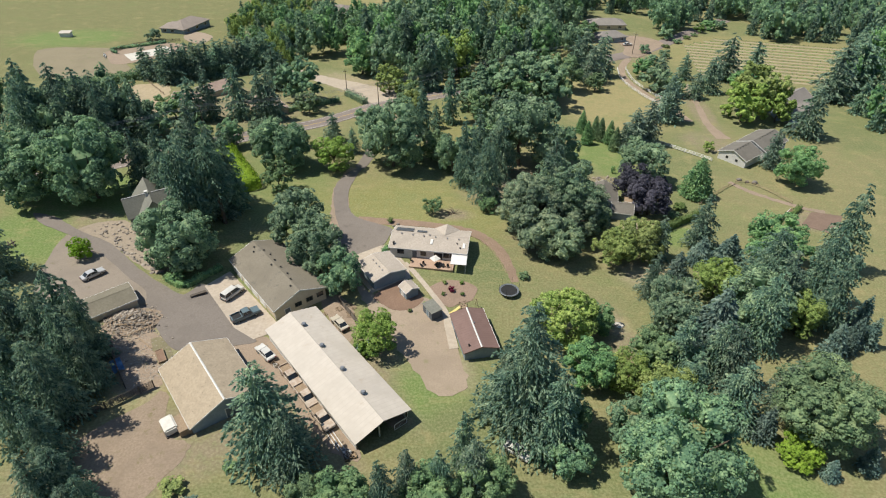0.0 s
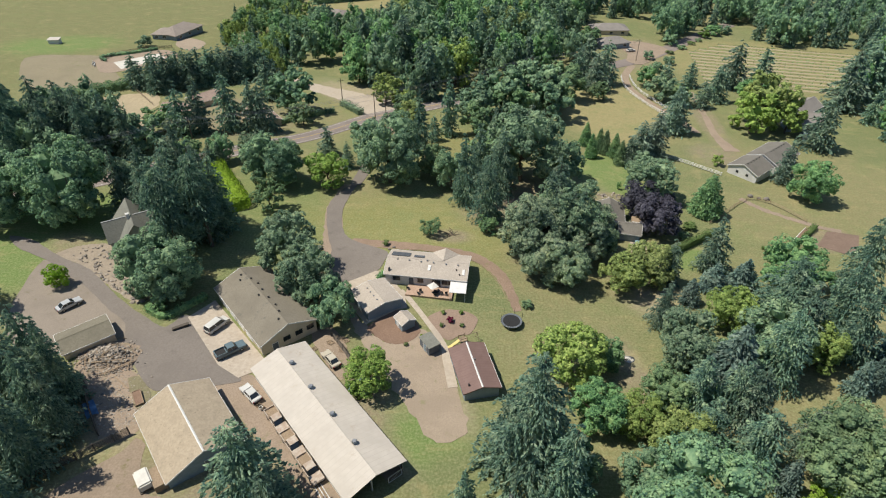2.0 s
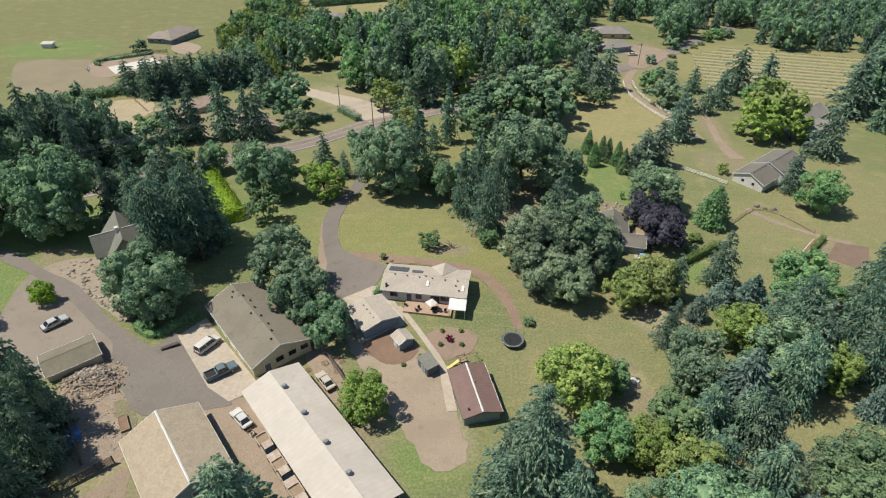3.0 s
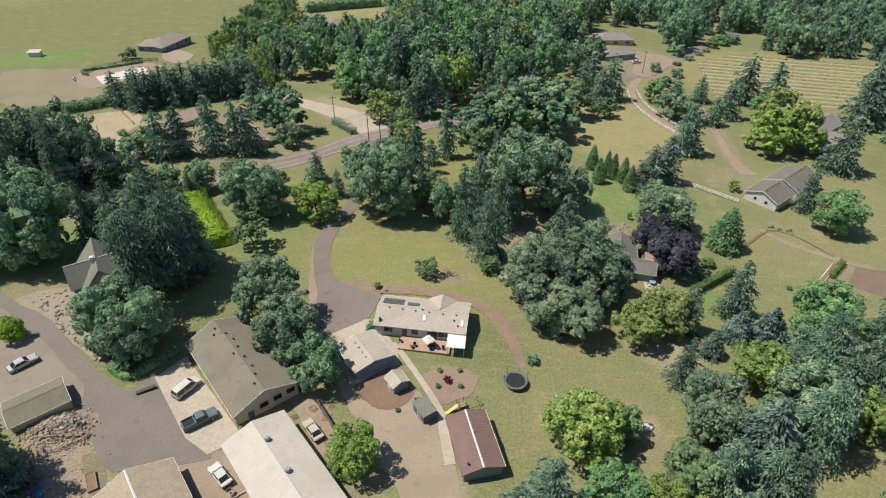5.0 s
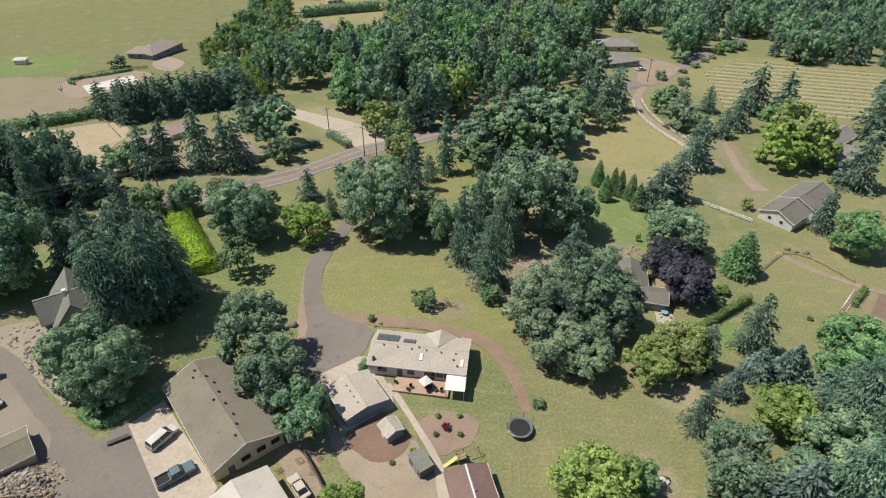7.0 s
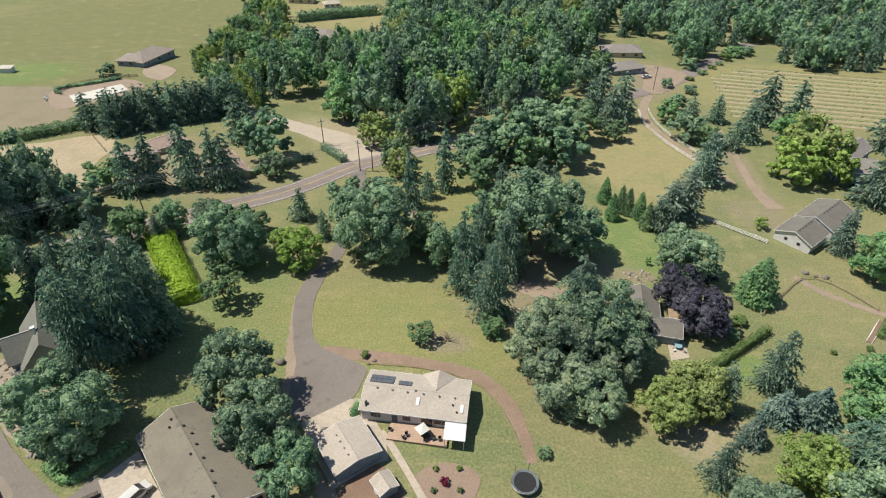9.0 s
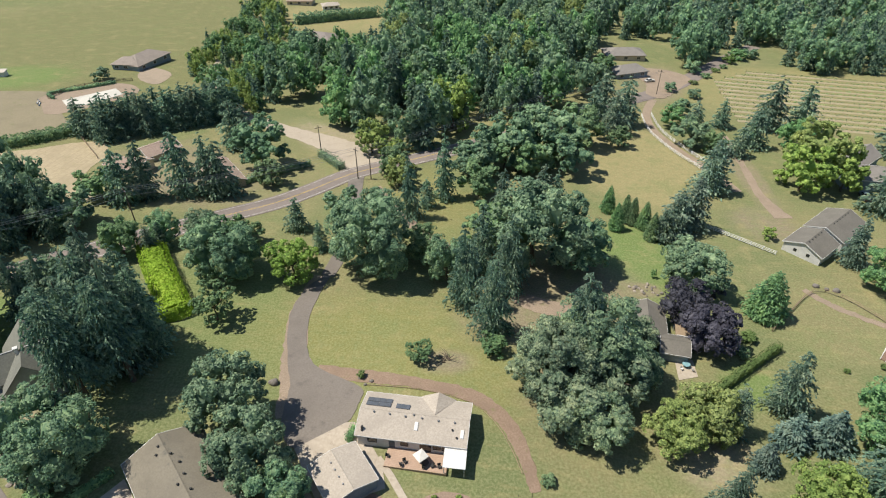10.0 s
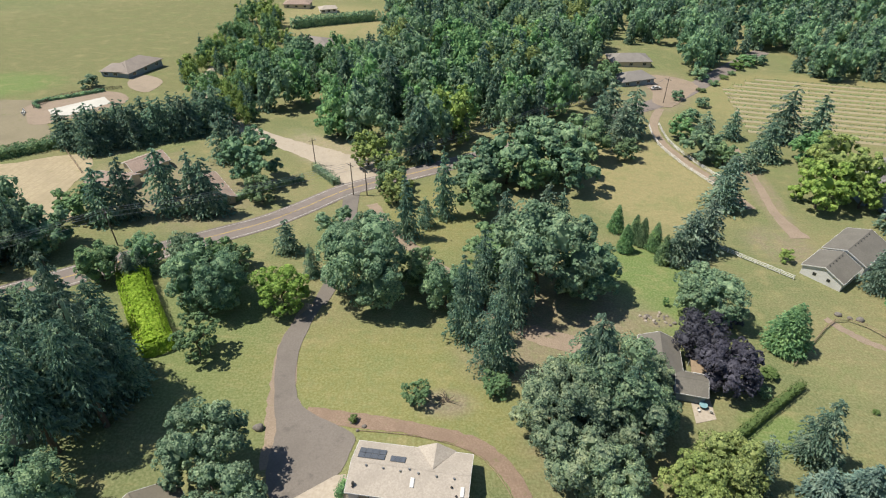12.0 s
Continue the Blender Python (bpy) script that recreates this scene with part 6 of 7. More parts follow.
# ---- vehicles ----
def car(name, label, x, y, turn, paint, kind="sedan"):
    ob = thing(name, x, y, turn, label, "pickup truck" if kind == "pickup" else "van" if kind == "van" else "car", lift=0.12)
    if kind == "pickup":
        ln, wd = 5.6, 1.95
        body = [(-2.8, 0.45), (2.8, 0.45), (2.8, 0.95), (1.2, 1.08), (-2.8, 1.08)]
        cabin = [(-0.75, 1.06), (1.3, 1.06), (0.75, 1.78), (-0.55, 1.80)]
        axles = (-1.75, 1.75)
    elif kind == "van":
        ln, wd = 4.9, 1.9
        body = [(-2.45, 0.4), (2.45, 0.4), (2.45, 0.85), (1.5, 1.05), (-2.45, 1.05)]
        cabin = [(-2.42, 1.03), (1.55, 1.03), (0.75, 1.82), (-2.2, 1.85)]
        axles = (-1.45, 1.5)
    else:
        ln, wd = 4.7, 1.8
        body = [(-2.35, 0.35), (2.35, 0.35), (2.35, 0.72), (1.0, 0.92), (-1.5, 0.95), (-2.3, 0.90)]
        cabin = [(-1.75, 0.92), (1.05, 0.90), (0.35, 1.40), (-1.05, 1.42)]
        axles = (-1.4, 1.4)
    shell = part("body", Solid().prism(body, "y", -wd / 2, wd / 2), paint, ob, bevel=0.07)
    inset = 0.10
    top = Solid().add([(px, sy * (wd / 2 - (inset if pz < 1.3 else 0.24)), pz) for sy in (-1, 1) for px, pz in cabin], [(0, 1, 2, 3), (7, 6, 5, 4), (0, 4, 5, 1), (1, 5, 6, 2), (2, 6, 7, 3), (3, 7, 4, 0)])
    cab = part("cabin", top, GLASS, ob, "dark glazed cabin", bevel=0.03)
    a, b = cabin[3], cabin[2]
    part("roof_panel", Solid().box(a[0] - 0.03, -wd / 2 + 0.22, a[1] - 0.03, b[0] + 0.03, wd / 2 - 0.22, a[1] + 0.035), paint, ob, bevel=0.02)
    for t_ in ((0.0, 0.45, 1.0) if kind != "pickup" else (0.0, 0.5)):
        p0 = (cabin[0][0] + (cabin[1][0] - cabin[0][0]) * t_, cabin[0][1])
        p1 = (cabin[3][0] + (cabin[2][0] - cabin[3][0]) * t_, cabin[3][1])
        for sy in (-1, 1):
            part("pillar", Solid().tube((p0[0], sy * (wd / 2 - 0.10), p0[1]), (p1[0], sy * (wd / 2 - 0.24), p1[1]), 0.05, sides=5), paint, cab)
    if kind == "pickup":
        part("bed", Solid().box(-2.62, -wd / 2 + 0.14, 1.084, -0.9, wd / 2 - 0.14, 1.10), TIMBER if name == "old_pickup" else RUBBER, ob, "open load bed")
        for box_ in ((-2.8, -wd / 2, -2.64, wd / 2), (-2.64, -wd / 2, -0.8, -wd / 2 + 0.12), (-2.64, wd / 2 - 0.12, -0.8, wd / 2)):
            part("bed_side", Solid().box(box_[0], box_[1], 1.06, box_[2], box_[3], 1.36), paint, ob, bevel=0.02)
    for ax in axles:
        for sy in (-1, 1):
            w = part("wheel", Solid().tube((ax, sy * (wd / 2 - 0.2), 0.32), (ax, sy * (wd / 2 + 0.02), 0.32), 0.33, sides=16), RUBBER, ob)
            part("rim", Solid().tube((ax, sy * (wd / 2 + 0.015), 0.32), (ax, sy * (wd / 2 + 0.035), 0.32), 0.2, sides=12), GALV, w)
    for sy in (-1, 1):
        part("headlight", Solid().box(ln / 2 - 0.04, sy * 0.62 - 0.2, 0.6, ln / 2 + 0.02, sy * 0.62 + 0.2, 0.76), TRIM, ob)
        part("tail_light", Solid().box(-ln / 2 - 0.02, sy * 0.72 - 0.12, 0.62, -ln / 2 + 0.04, sy * 0.72 + 0.12, 0.86), LAMP_RED, ob)
        part("mirror", Solid().box(0.75, sy * (wd / 2 + 0.08) - 0.1, 0.98, 0.87, sy * (wd / 2 + 0.08) + 0.1, 1.14), paint, ob, bevel=0.02)
    part("front_bumper", Solid().box(ln / 2 - 0.05, -wd / 2 + 0.05, 0.36, ln / 2 + 0.09, wd / 2 - 0.05, 0.55), DARK_METAL, ob, bevel=0.03)
    part("rear_bumper", Solid().box(-ln / 2 - 0.09, -wd / 2 + 0.05, 0.36, -ln / 2 + 0.05, wd / 2 - 0.05, 0.55), DARK_METAL, ob, bevel=0.03)
    return ob


car("minivan", "white minivan parked on the concrete pad", -46.5, 91.2, 60, CAR_WHITE, "van")
car("pickup_truck", "grey blue pickup truck parked on the concrete pad", -41.7, 84.6, 40, CAR_BLUE, "pickup")
car("white_sedan", "white sedan parked between the barns", -34.9, 74.5, 137, CAR_WHITE)
car("cream_sedan", "cream sedan parked in the narrow yard behind the barn", -22.9, 83.6, 130, surface("cream_car_paint", (0.52, 0.46, 0.36), (0.58, 0.52, 0.42), 1.0, 0.5, 0.35, spec=0.5))
car("silver_sedan", "pale silver sedan parked on gravel", -77.5, 95.1, 52, CAR_SILVER)
car("blue_car", "dark car half hidden by the tree", -16.6, 77.8, 30, CAR_BLUE)
car("dark_pickup", "dark pickup in front of the blue grey house", 121.5, 204.5, 80, CAR_BLUE, "pickup")
car("dark_pickup", "dark pickup in front of the blue grey house", 127.5, 203.0, 100, CAR_BLUE, "pickup")
car("white_sedan", "white car at the far bend", 84.5, 309.0, 20, CAR_WHITE)

RUSTY = surface("rust_stained_white_paint", (0.42, 0.31, 0.23), (0.60, 0.52, 0.43), 1.4, 0.5, 0.7, stain=(0.34, 0.17, 0.10))
for x_, y_ in ((-28.9, 69.0), (-25.2, 64.6), (-21.6, 60.3)):
    car("old_pickup", "old rust stained white pickup parked along the barn", x_, y_, -49, RUSTY, "pickup")
car("white_sedan", "pale car half hidden under the tall fir", 9.9, 56.0, -35, CAR_WHITE)
clutter_rng = random.Random(11)
for i in range(40):
    t_ = clutter_rng.random()
    x_, y_ = -33.5 + 17.5 * t_ + clutter_rng.uniform(-0.6, 0.6), 73.4 - 20.0 * t_ + clutter_rng.uniform(-0.6, 0.6)
    if -32.2 < x_ < -19.4:
        continue
    w_, d_, h_ = clutter_rng.uniform(0.5, 1.4), clutter_rng.uniform(0.4, 1.0), clutter_rng.uniform(0.3, 0.9)
    cr = thing("crate", x_, y_, clutter_rng.uniform(-70, -30), clutter_rng.choice(("weathered timber crate beside the barn", "pale wooden box among barn clutter")), "crate")
    mt_ = clutter_rng.choice((TIMBER, TIMBER_DARK, CANVAS, GALV))
    part("bottom", Solid().box(-w_ / 2, -d_ / 2, -0.05, w_ / 2, d_ / 2, 0.08), mt_, cr)
    for k in range(2):
        part("side", Solid().box(-w_ / 2, (k - 0.5) * d_ - 0.03, 0.08, w_ / 2, (k - 0.5) * d_ + 0.03, h_), mt_, cr)
        part("end", Solid().box((k - 0.5) * w_ - 0.03, -d_ / 2 + 0.03, 0.08, (k - 0.5) * w_ + 0.03, d_ / 2 - 0.03, h_), mt_, cr)
for i in range(9):
    x_, y_ = -21.0 - 6.0 * clutter_rng.random(), 86.5 + 4.0 * clutter_rng.random()
    pl = thing("pallet", x_, y_, clutter_rng.uniform(0, 90), "worn timber pallet by the workshop wall", "pallet")
    for k in range(5):
        part("board", Solid().box(-0.55, -0.5 + k * 0.23, 0.1, 0.55, -0.38 + k * 0.23, 0.13), TIMBER, pl)
    for k in (-0.5, 0, 0.5):
        part("bearer", Solid().box(k - 0.05, -0.5, -0.02, k + 0.05, 0.54, 0.1), TIMBER_DARK, pl)
boards = thing("board_stack", -19.0, 56.6, -52, "long pale boards leaning along the barn", "boards")
for i in range(7):
    part("board", Solid().box(-3.2 + 0.2 * (i % 3), -0.5 + i * 0.16, 0.02 + 0.03 * (i % 2), 3.0 + 0.15 * (i % 2), -0.38 + i * 0.16, 0.1), TIMBER if i % 3 else TRIM, boards)

tank = thing("camper_shell", -45.2, 57.0, -50, "old white camper shell beside the outbuilding", "camper shell")
part("shell", Solid().box(-1.6, -1.0, 0.3, 1.6, 1.0, 1.7), CANVAS, tank, bevel=0.22)
part("base", Solid().box(-1.7, -1.05, -0.1, 1.7, 1.05, 0.35), TIMBER_DARK, tank, bevel=0.04)
part("window_strip", Solid().box(-1.0, -1.02, 0.9, 1.0, -0.98, 1.3), GLASS, tank)
bench = thing("lumber_rack", -53.4, 90.6, 33, "dark timber beam rack at the lane's edge", "rack")
part("beam", Solid().box(-1.6, -0.35, 0.3, 1.6, 0.35, 0.6), TIMBER_DARK, bench, bevel=0.03)
for k in (-1.2, 1.2):
    part("foot", Solid().box(k - 0.12, -0.4, -0.1, k + 0.12, 0.4, 0.3), TIMBER_DARK, bench)

# rubble heap: the larger pieces are things of one pile
heap = thing("rubble_pile", -61.5, 78.0, 0, "heap of broken concrete and stones beside the barn", "rubble")
rub = random.Random(5)
for i in range(290):
    u_, v_ = rub.random(), rub.gauss(0, 1)
    x_ = -66.2 + 13.5 * u_ + v_ * 1.5
    y_ = 82.6 - 15.0 * u_ + v_ * 1.6
    if i < 215:  # the heap itself
        x_, y_ = -63.0 + rub.gauss(0, 2.7), 82.0 + rub.gauss(0, 1.6)
    hx, hy = x_ + 61.5, y_ - 78.0
    up = 1.3 * math.exp(-((x_ + 63.0) ** 2 / 18 + (y_ - 82.0) ** 2 / 8))
    sz = rub.uniform(0.13, 0.40) * (1.15 if up > 0.5 else 0.85)
    base_z = terrain(x_, y_) - terrain(-61.5, 78.0)
    part("stone", Solid().lump((0, 0, 0), (sz, sz * rub.uniform(0.6, 1), sz * rub.uniform(0.35, 0.7)), rub, 0.42, 1), STONE if i % 4 else ROCK, heap, at=pose(hx, hy, base_z + up + sz * 0.15, rub.uniform(-30, 30), rub.uniform(-30, 30), rub.uniform(0, 360)))
small = Solid()
for i in range(1500):
    u_, v_ = rub.random(), rub.gauss(0, 1)
    x_, y_ = -66.5 + 14.5 * u_ + v_ * 1.8, 83.0 - 16.0 * u_ + v_ * 1.8
    up = 1.3 * math.exp(-((x_ + 63.0) ** 2 / 18 + (y_ - 82.0) ** 2 / 8))
    sz = rub.uniform(0.06, 0.2)
    small.lump((x_ + 61.5, y_ - 78.0, terrain(x_, y_) - terrain(-61.5, 78.0) + up), (sz, sz * 0.8, sz * 0.6), rub, 0.3, 1)
tagged(part("rubble_gravel", small, STONE, heap), kind="stuff")
for i in range(34):  # broken boards thrown over the heap
    x_, y_ = -63.0 + rub.gauss(0, 2.8), 81.8 + rub.gauss(0, 1.7)
    up = 1.3 * math.exp(-((x_ + 63.0) ** 2 / 18 + (y_ - 82.0) ** 2 / 8))
    half = rub.uniform(0.3, 1.1)
    part("broken_board", Solid().box(-half, -0.07, -0.02, half, 0.07, 0.03), TIMBER if i % 3 else TIMBER_DARK, heap, at=pose(x_ + 61.5, y_ - 78.0, terrain(x_, y_) - terrain(-61.5, 78.0) + up + 0.15, rub.uniform(-14, 14), rub.uniform(-14, 14), rub.uniform(0, 180)))
hm = Solid()
for j in range(13):
    for i in range(13):
        x_, y_ = -67.8 + i * 0.83, 76.0 + j * 0.83
        hm.v.append((x_ + 61.5, y_ - 78.0, terrain(x_, y_) - terrain(-61.5, 78.0) - 0.12 + 1.35 * math.exp(-((x_ + 63.0) ** 2 / 18 + (y_ - 82.0) ** 2 / 8)) + rub.uniform(-0.1, 0.1)))
hm.f = [(j * 13 + i, j * 13 + i + 1, j * 13 + i + 14, j * 13 + i + 13) for j in range(12) for i in range(12)]
part("mound", hm, DIRT, heap)
for k_, (x_, y_, a_) in enumerate(((-62.5, 80.0, 10), (-60.0, 79.0, 40), (-58.0, 76.0, -35))):
    pk = thing("plank", x_, y_, a_, "pale plank lying on the rubble", "plank", lift=0.9 - 0.4 * k_)
    part("board", Solid().box(-2.4, -0.1, 0, 2.4, 0.1, 0.06), TIMBER, pk)
tarp = thing("tarpaulin", -60.0, 69.8, -50, "blue tarpaulin in the shade by the rubble", "tarpaulin", lift=0.06)
ts = Solid()
for j in range(7):
    for i in range(9):
        ts.v.append((-1.8 + i * 0.45, -0.9 + j * 0.3, 0.25 * math.sin(i * 1.3) * math.cos(j * 0.9) + 0.25))
ts.f = [(j * 9 + i, j * 9 + i + 1, j * 9 + i + 10, j * 9 + i + 9) for j in range(6) for i in range(8)]
part("sheet", ts, BLUE_TARP, tarp, smooth=True)
draped("weed_plot", rounded([(-57.2, 77.0), (-54.6, 77.2), (-51.4, 72.8), (-52.6, 70.6), (-55.0, 73.4)]), surface("weedy_soil", (0.20, 0.17, 0.10), (0.27, 0.24, 0.14), 3.0, 0.6, stain=(0.12, 0.16, 0.06)), 0.06, "weedy kitchen plot beside the outbuilding", "garden bed", 0.15)
raised = thing("planter_box", -53.4, 72.6, -55, "timber planter box with weeds by the outbuilding", "planter")
part("soil", Solid().box(-1.6, -0.6, -0.1, 1.6, 0.6, 0.42), MULCH, raised)
for sy in (-1, 1):
    part("side_board", Solid().box(-1.7, sy * 0.65 - 0.05, -0.1, 1.7, sy * 0.65 + 0.05, 0.5), TIMBER, raised)
    part("end_board", Solid().box(sy * 1.65 - 0.05, -0.6, -0.1, sy * 1.65 + 0.05, 0.6, 0.5), TIMBER, raised)

# stone edged slope below the steep house
edging = random.Random(8)
draped("rocky_bank", rounded([(-90.5, 112.8), (-85, 117.5), (-79, 116.5), (-73, 110), (-66.5, 103.5), (-63, 98.8), (-66, 97.6), (-72, 101.4), (-77, 105.0), (-82.5, 108.8)]), surface("stony_tan_soil", (0.31, 0.25, 0.185), (0.40, 0.33, 0.25), 2.4, 0.6, stain=(0.19, 0.18, 0.10)), 0.04, "stony tan bank beside the lane", "bank", 0.3)
for i in range(150):
    t_ = edging.random()
    u_ = edging.random() ** 1.6
    x_, y_ = -88.0 + 23.0 * t_ + 0.65 * 6.0 * u_, 113.6 - 17.0 * t_ + 0.75 * 6.0 * u_
    sz = edging.uniform(0.18, 0.55)
    st = new("boulder", Solid().lump((0, 0, 0), (sz, sz * edging.uniform(0.5, 1), sz * 0.55), edging, 0.3, 1).mesh("boulder", STONE if i % 3 else ROCK))
    st.matrix_basis = pose(x_, y_, terrain(x_, y_) + sz * 0.2, edging.uniform(-20, 20), edging.uniform(-20, 20), edging.uniform(0, 360))
    tagged(st, "pale landscaping stone on the slope beside the lane", "rock", "stones on the slope")
for x_, y_, sz in ((-32.6, 119.8, 0.95), (-17.2, 121.2, 0.4), (-15.0, 120.4, 0.45), (-16.0, 119.6, 0.35), (84, 158, 0.8), (86, 157, 0.6), (88, 156.5, 0.9), (-103, 102.5, 0.6)):
    st = new("boulder", Solid().lump((0, 0, 0), (sz, sz * 0.8, sz * 0.7), edging, 0.15, 2).mesh("boulder", ROCK, True))
    st.matrix_basis = pose(x_, y_, terrain(x_, y_) + sz * 0.3)
    tagged(st, "rounded grey boulder on the grass", "rock")

for i in range(20):  # rockery on the bright lawn
    x_, y_, sz = 42.8 + edging.gauss(0, 1.7), 153.6 + edging.gauss(0, 1.3), edging.uniform(0.25, 0.65)
    st = new("boulder", Solid().lump((0, 0, 0), (sz, sz * edging.uniform(0.6, 1), sz * 0.7), edging, 0.25, 1).mesh("boulder", STONE if i % 2 else ROCK))
    st.matrix_basis = pose(x_, y_, terrain(x_, y_) + sz * 0.2, edging.uniform(-20, 20), edging.uniform(-20, 20), edging.uniform(0, 360))
    tagged(st, "pale stone of the rockery on the lawn", "rock", "stones of the rockery")

# ---- garden things ----
tr = thing("trampoline", 11.0, 96.2, 0, "round black trampoline with net posts", "trampoline")
ring_n = 28
rim, mat_, skirt_ = Solid(), Solid(), Solid()
for i in range(ring_n):
    a0, a1 = 2 * math.pi * i / ring_n, 2 * math.pi * (i + 1) / ring_n
    rim.tube((2.1 * math.cos(a0), 2.1 * math.sin(a0), 0.9), (2.1 * math.cos(a1), 2.1 * math.sin(a1), 0.9), 0.05, sides=5)
mat_.add([(1.78 * math.cos(2 * math.pi * i / ring_n), 1.78 * math.sin(2 * math.pi * i / ring_n), 0.88 - 0.0 * i) for i in range(ring_n)] + [(0, 0, 0.84)], [(i, (i + 1) % ring_n, ring_n) for i in range(ring_n)])
skirt_.add([(r * math.cos(2 * math.pi * i / ring_n), r * math.sin(2 * math.pi * i / ring_n), z) for i in range(ring_n) for r, z in ((1.72, 0.9), (2.12, 0.96), (2.12, 0.88))], [(3 * i + p, 3 * i + q, 3 * ((i + 1) % ring_n) + q, 3 * ((i + 1) % ring_n) + p) for i in range(ring_n) for p, q in ((0, 1), (1, 2), (2, 0))])
part("rim", rim, GALV, tr)
part("jumping_mat", mat_, RUBBER, tr)
part("pad", skirt_, WALL_DARK, tr, "blue grey edge pad")
for i in range(6):
    a = math.pi / 3 * i + 0.2
    part("leg", Solid().tube((2.1 * math.cos(a), 2.1 * math.sin(a), -0.15), (2.1 * math.cos(a), 2.1 * math.sin(a), 0.9), 0.03, sides=6), GALV, tr)
    part("net_post", Solid().tube((2.16 * math.cos(a), 2.16 * math.sin(a), 0.8), (2.2 * math.cos(a), 2.2 * math.sin(a), 2.7), 0.035, sides=6), DARK_METAL, tr)

deck = thing("deck", -5.7, 104.1, -7, "cedar deck along the back of the house", "deck")
part("decking", Solid().box(-5.0, -1.7, 0.25, 4.8, 1.75, 0.4), DECKING, deck)
part("skirt_board", Solid().box(-5.05, -1.78, -0.6, 4.85, -1.71, 0.42), TIMBER, deck)
for i in range(6):
    part("post", Solid().box(-4.9 + i * 1.9, -1.7, -0.7, -4.78 + i * 1.9, -1.58, 0.25), TIMBER_DARK, deck)
awning = thing("patio_canopy", 0.2, 103.3, -5, "white flat patio canopy on posts", "canopy")
part("roof_sheet", Solid().prism([(-1.7, 2.35), (1.75, 2.55), (1.75, 2.63), (-1.7, 2.43)], "x", -1.75, 1.75), TRIM, awning)
for sx in (-1, 1):
    for sy in (-1, 1):
        part("post", Solid().box(sx * 1.55 - 0.05, sy * 1.5 - 0.05, -0.3, sx * 1.55 + 0.05, sy * 1.5 + 0.05, 2.4), TRIM, awning)
umb = thing("patio_umbrella", -5.1, 103.7, 40, "square off-white patio umbrella on the deck", "umbrella", lift=0.4)
umb.scale = (0.8, 0.8, 0.9)
part("canopy", Solid().add([(-1.15, -1.15, 2.05), (1.15, -1.15, 2.05), (1.15, 1.15, 2.05), (-1.15, 1.15, 2.05), (0, 0, 2.5), (0, 0, 2.44)], [(0, 1, 4), (1, 2, 4), (2, 3, 4), (3, 0, 4), (1, 0, 5), (2, 1, 5), (3, 2, 5), (0, 3, 5)]), CANVAS, umb)
part("pole", Solid().tube((0, 0, 0), (0, 0, 2.5), 0.03), GALV, umb)
part("foot", Solid().tube((0, 0, 0), (0, 0, 0.08), 0.3, sides=12), DARK_METAL, umb)
table = thing("patio_table", -4.4, 103.3, 20, "dark patio table under the umbrella", "table", lift=0.4)
part("tabletop", Solid().tube((0, 0, 0.7), (0, 0, 0.74), 0.6, sides=16), DARK_METAL, table)
for i in range(4):
    part("leg", Solid().tube((0.4 * math.cos(i * 1.57), 0.4 * math.sin(i * 1.57), 0), (0.4 * math.cos(i * 1.57), 0.4 * math.sin(i * 1.57), 0.7), 0.03, sides=5), DARK_METAL, table)


def patio_chair(x, y, turn):
    ob = thing("patio_chair", x, y, turn, "dark metal patio chair on the deck", "chair", "chairs on the deck", lift=0.4)
    part("seat", Solid().box(-0.27, -0.27, 0.4, 0.27, 0.27, 0.46), DARK_METAL, ob)
    part("backrest", Solid().box(-0.27, 0.22, 0.46, 0.27, 0.28, 0.95), DARK_METAL, ob)
    for sx in (-0.24, 0.24):
        for sy in (-0.24, 0.24):
            part("leg", Solid().tube((sx, sy, 0), (sx, sy, 0.4), 0.025, sides=5), DARK_METAL, ob)
    return ob


for x_, y_, a_ in ((-7.6, 103.6, 30), (-8.1, 103.1, 120), (-3.3, 103.0, -60), (-4.6, 102.7, 180), (-10.4, 104.6, 80), (-2.2, 102.9, 10)):
    patio_chair(x_, y_, a_)
slide = thing("play_set", 0.9, 89.2, 25, "timber play set with a yellow slide", "play set")
for sx in (0, 1.3):
    for sy in (0, 1.1):
        part("post", Solid().box(sx - 0.05, sy - 0.05, -0.2, sx + 0.05, sy + 0.05, 2.1), TIMBER, slide)
part("platform", Solid().box(-0.1, -0.1, 1.1, 1.4, 1.2, 1.18), TIMBER, slide)
part("rail", Solid().box(-0.05, -0.05, 1.7, 1.35, 0.0, 1.8), TIMBER, slide)
part("rail", Solid().box(-0.05, 1.1, 1.7, 1.35, 1.15, 1.8), TIMBER, slide)
part("slide", Solid().prism([(-0.1, 1.2), (-0.1, 1.1), (-1.9, 0.1), (-2.5, 0.05), (-2.5, 0.15), (-1.9, 0.22)], "y", 0.25, 0.85), YELLOW, slide, "yellow plastic slide")
part("swing_beam", Solid().tube((1.3, 0.5, 2.0), (3.6, 0.5, 2.0), 0.06), TIMBER, slide)
part("swing_leg", Solid().tube((3.6, 0.5, 2.0), (3.8, -0.4, -0.2), 0.05), TIMBER, slide)
part("swing_leg", Solid().tube((3.6, 0.5, 2.0), (3.8, 1.4, -0.2), 0.05), TIMBER, slide)
brush = thing("dead_branches", -1.6, 125.9, 0, "bare dead branches lying on the lawn", "branches")
brng = random.Random(4)
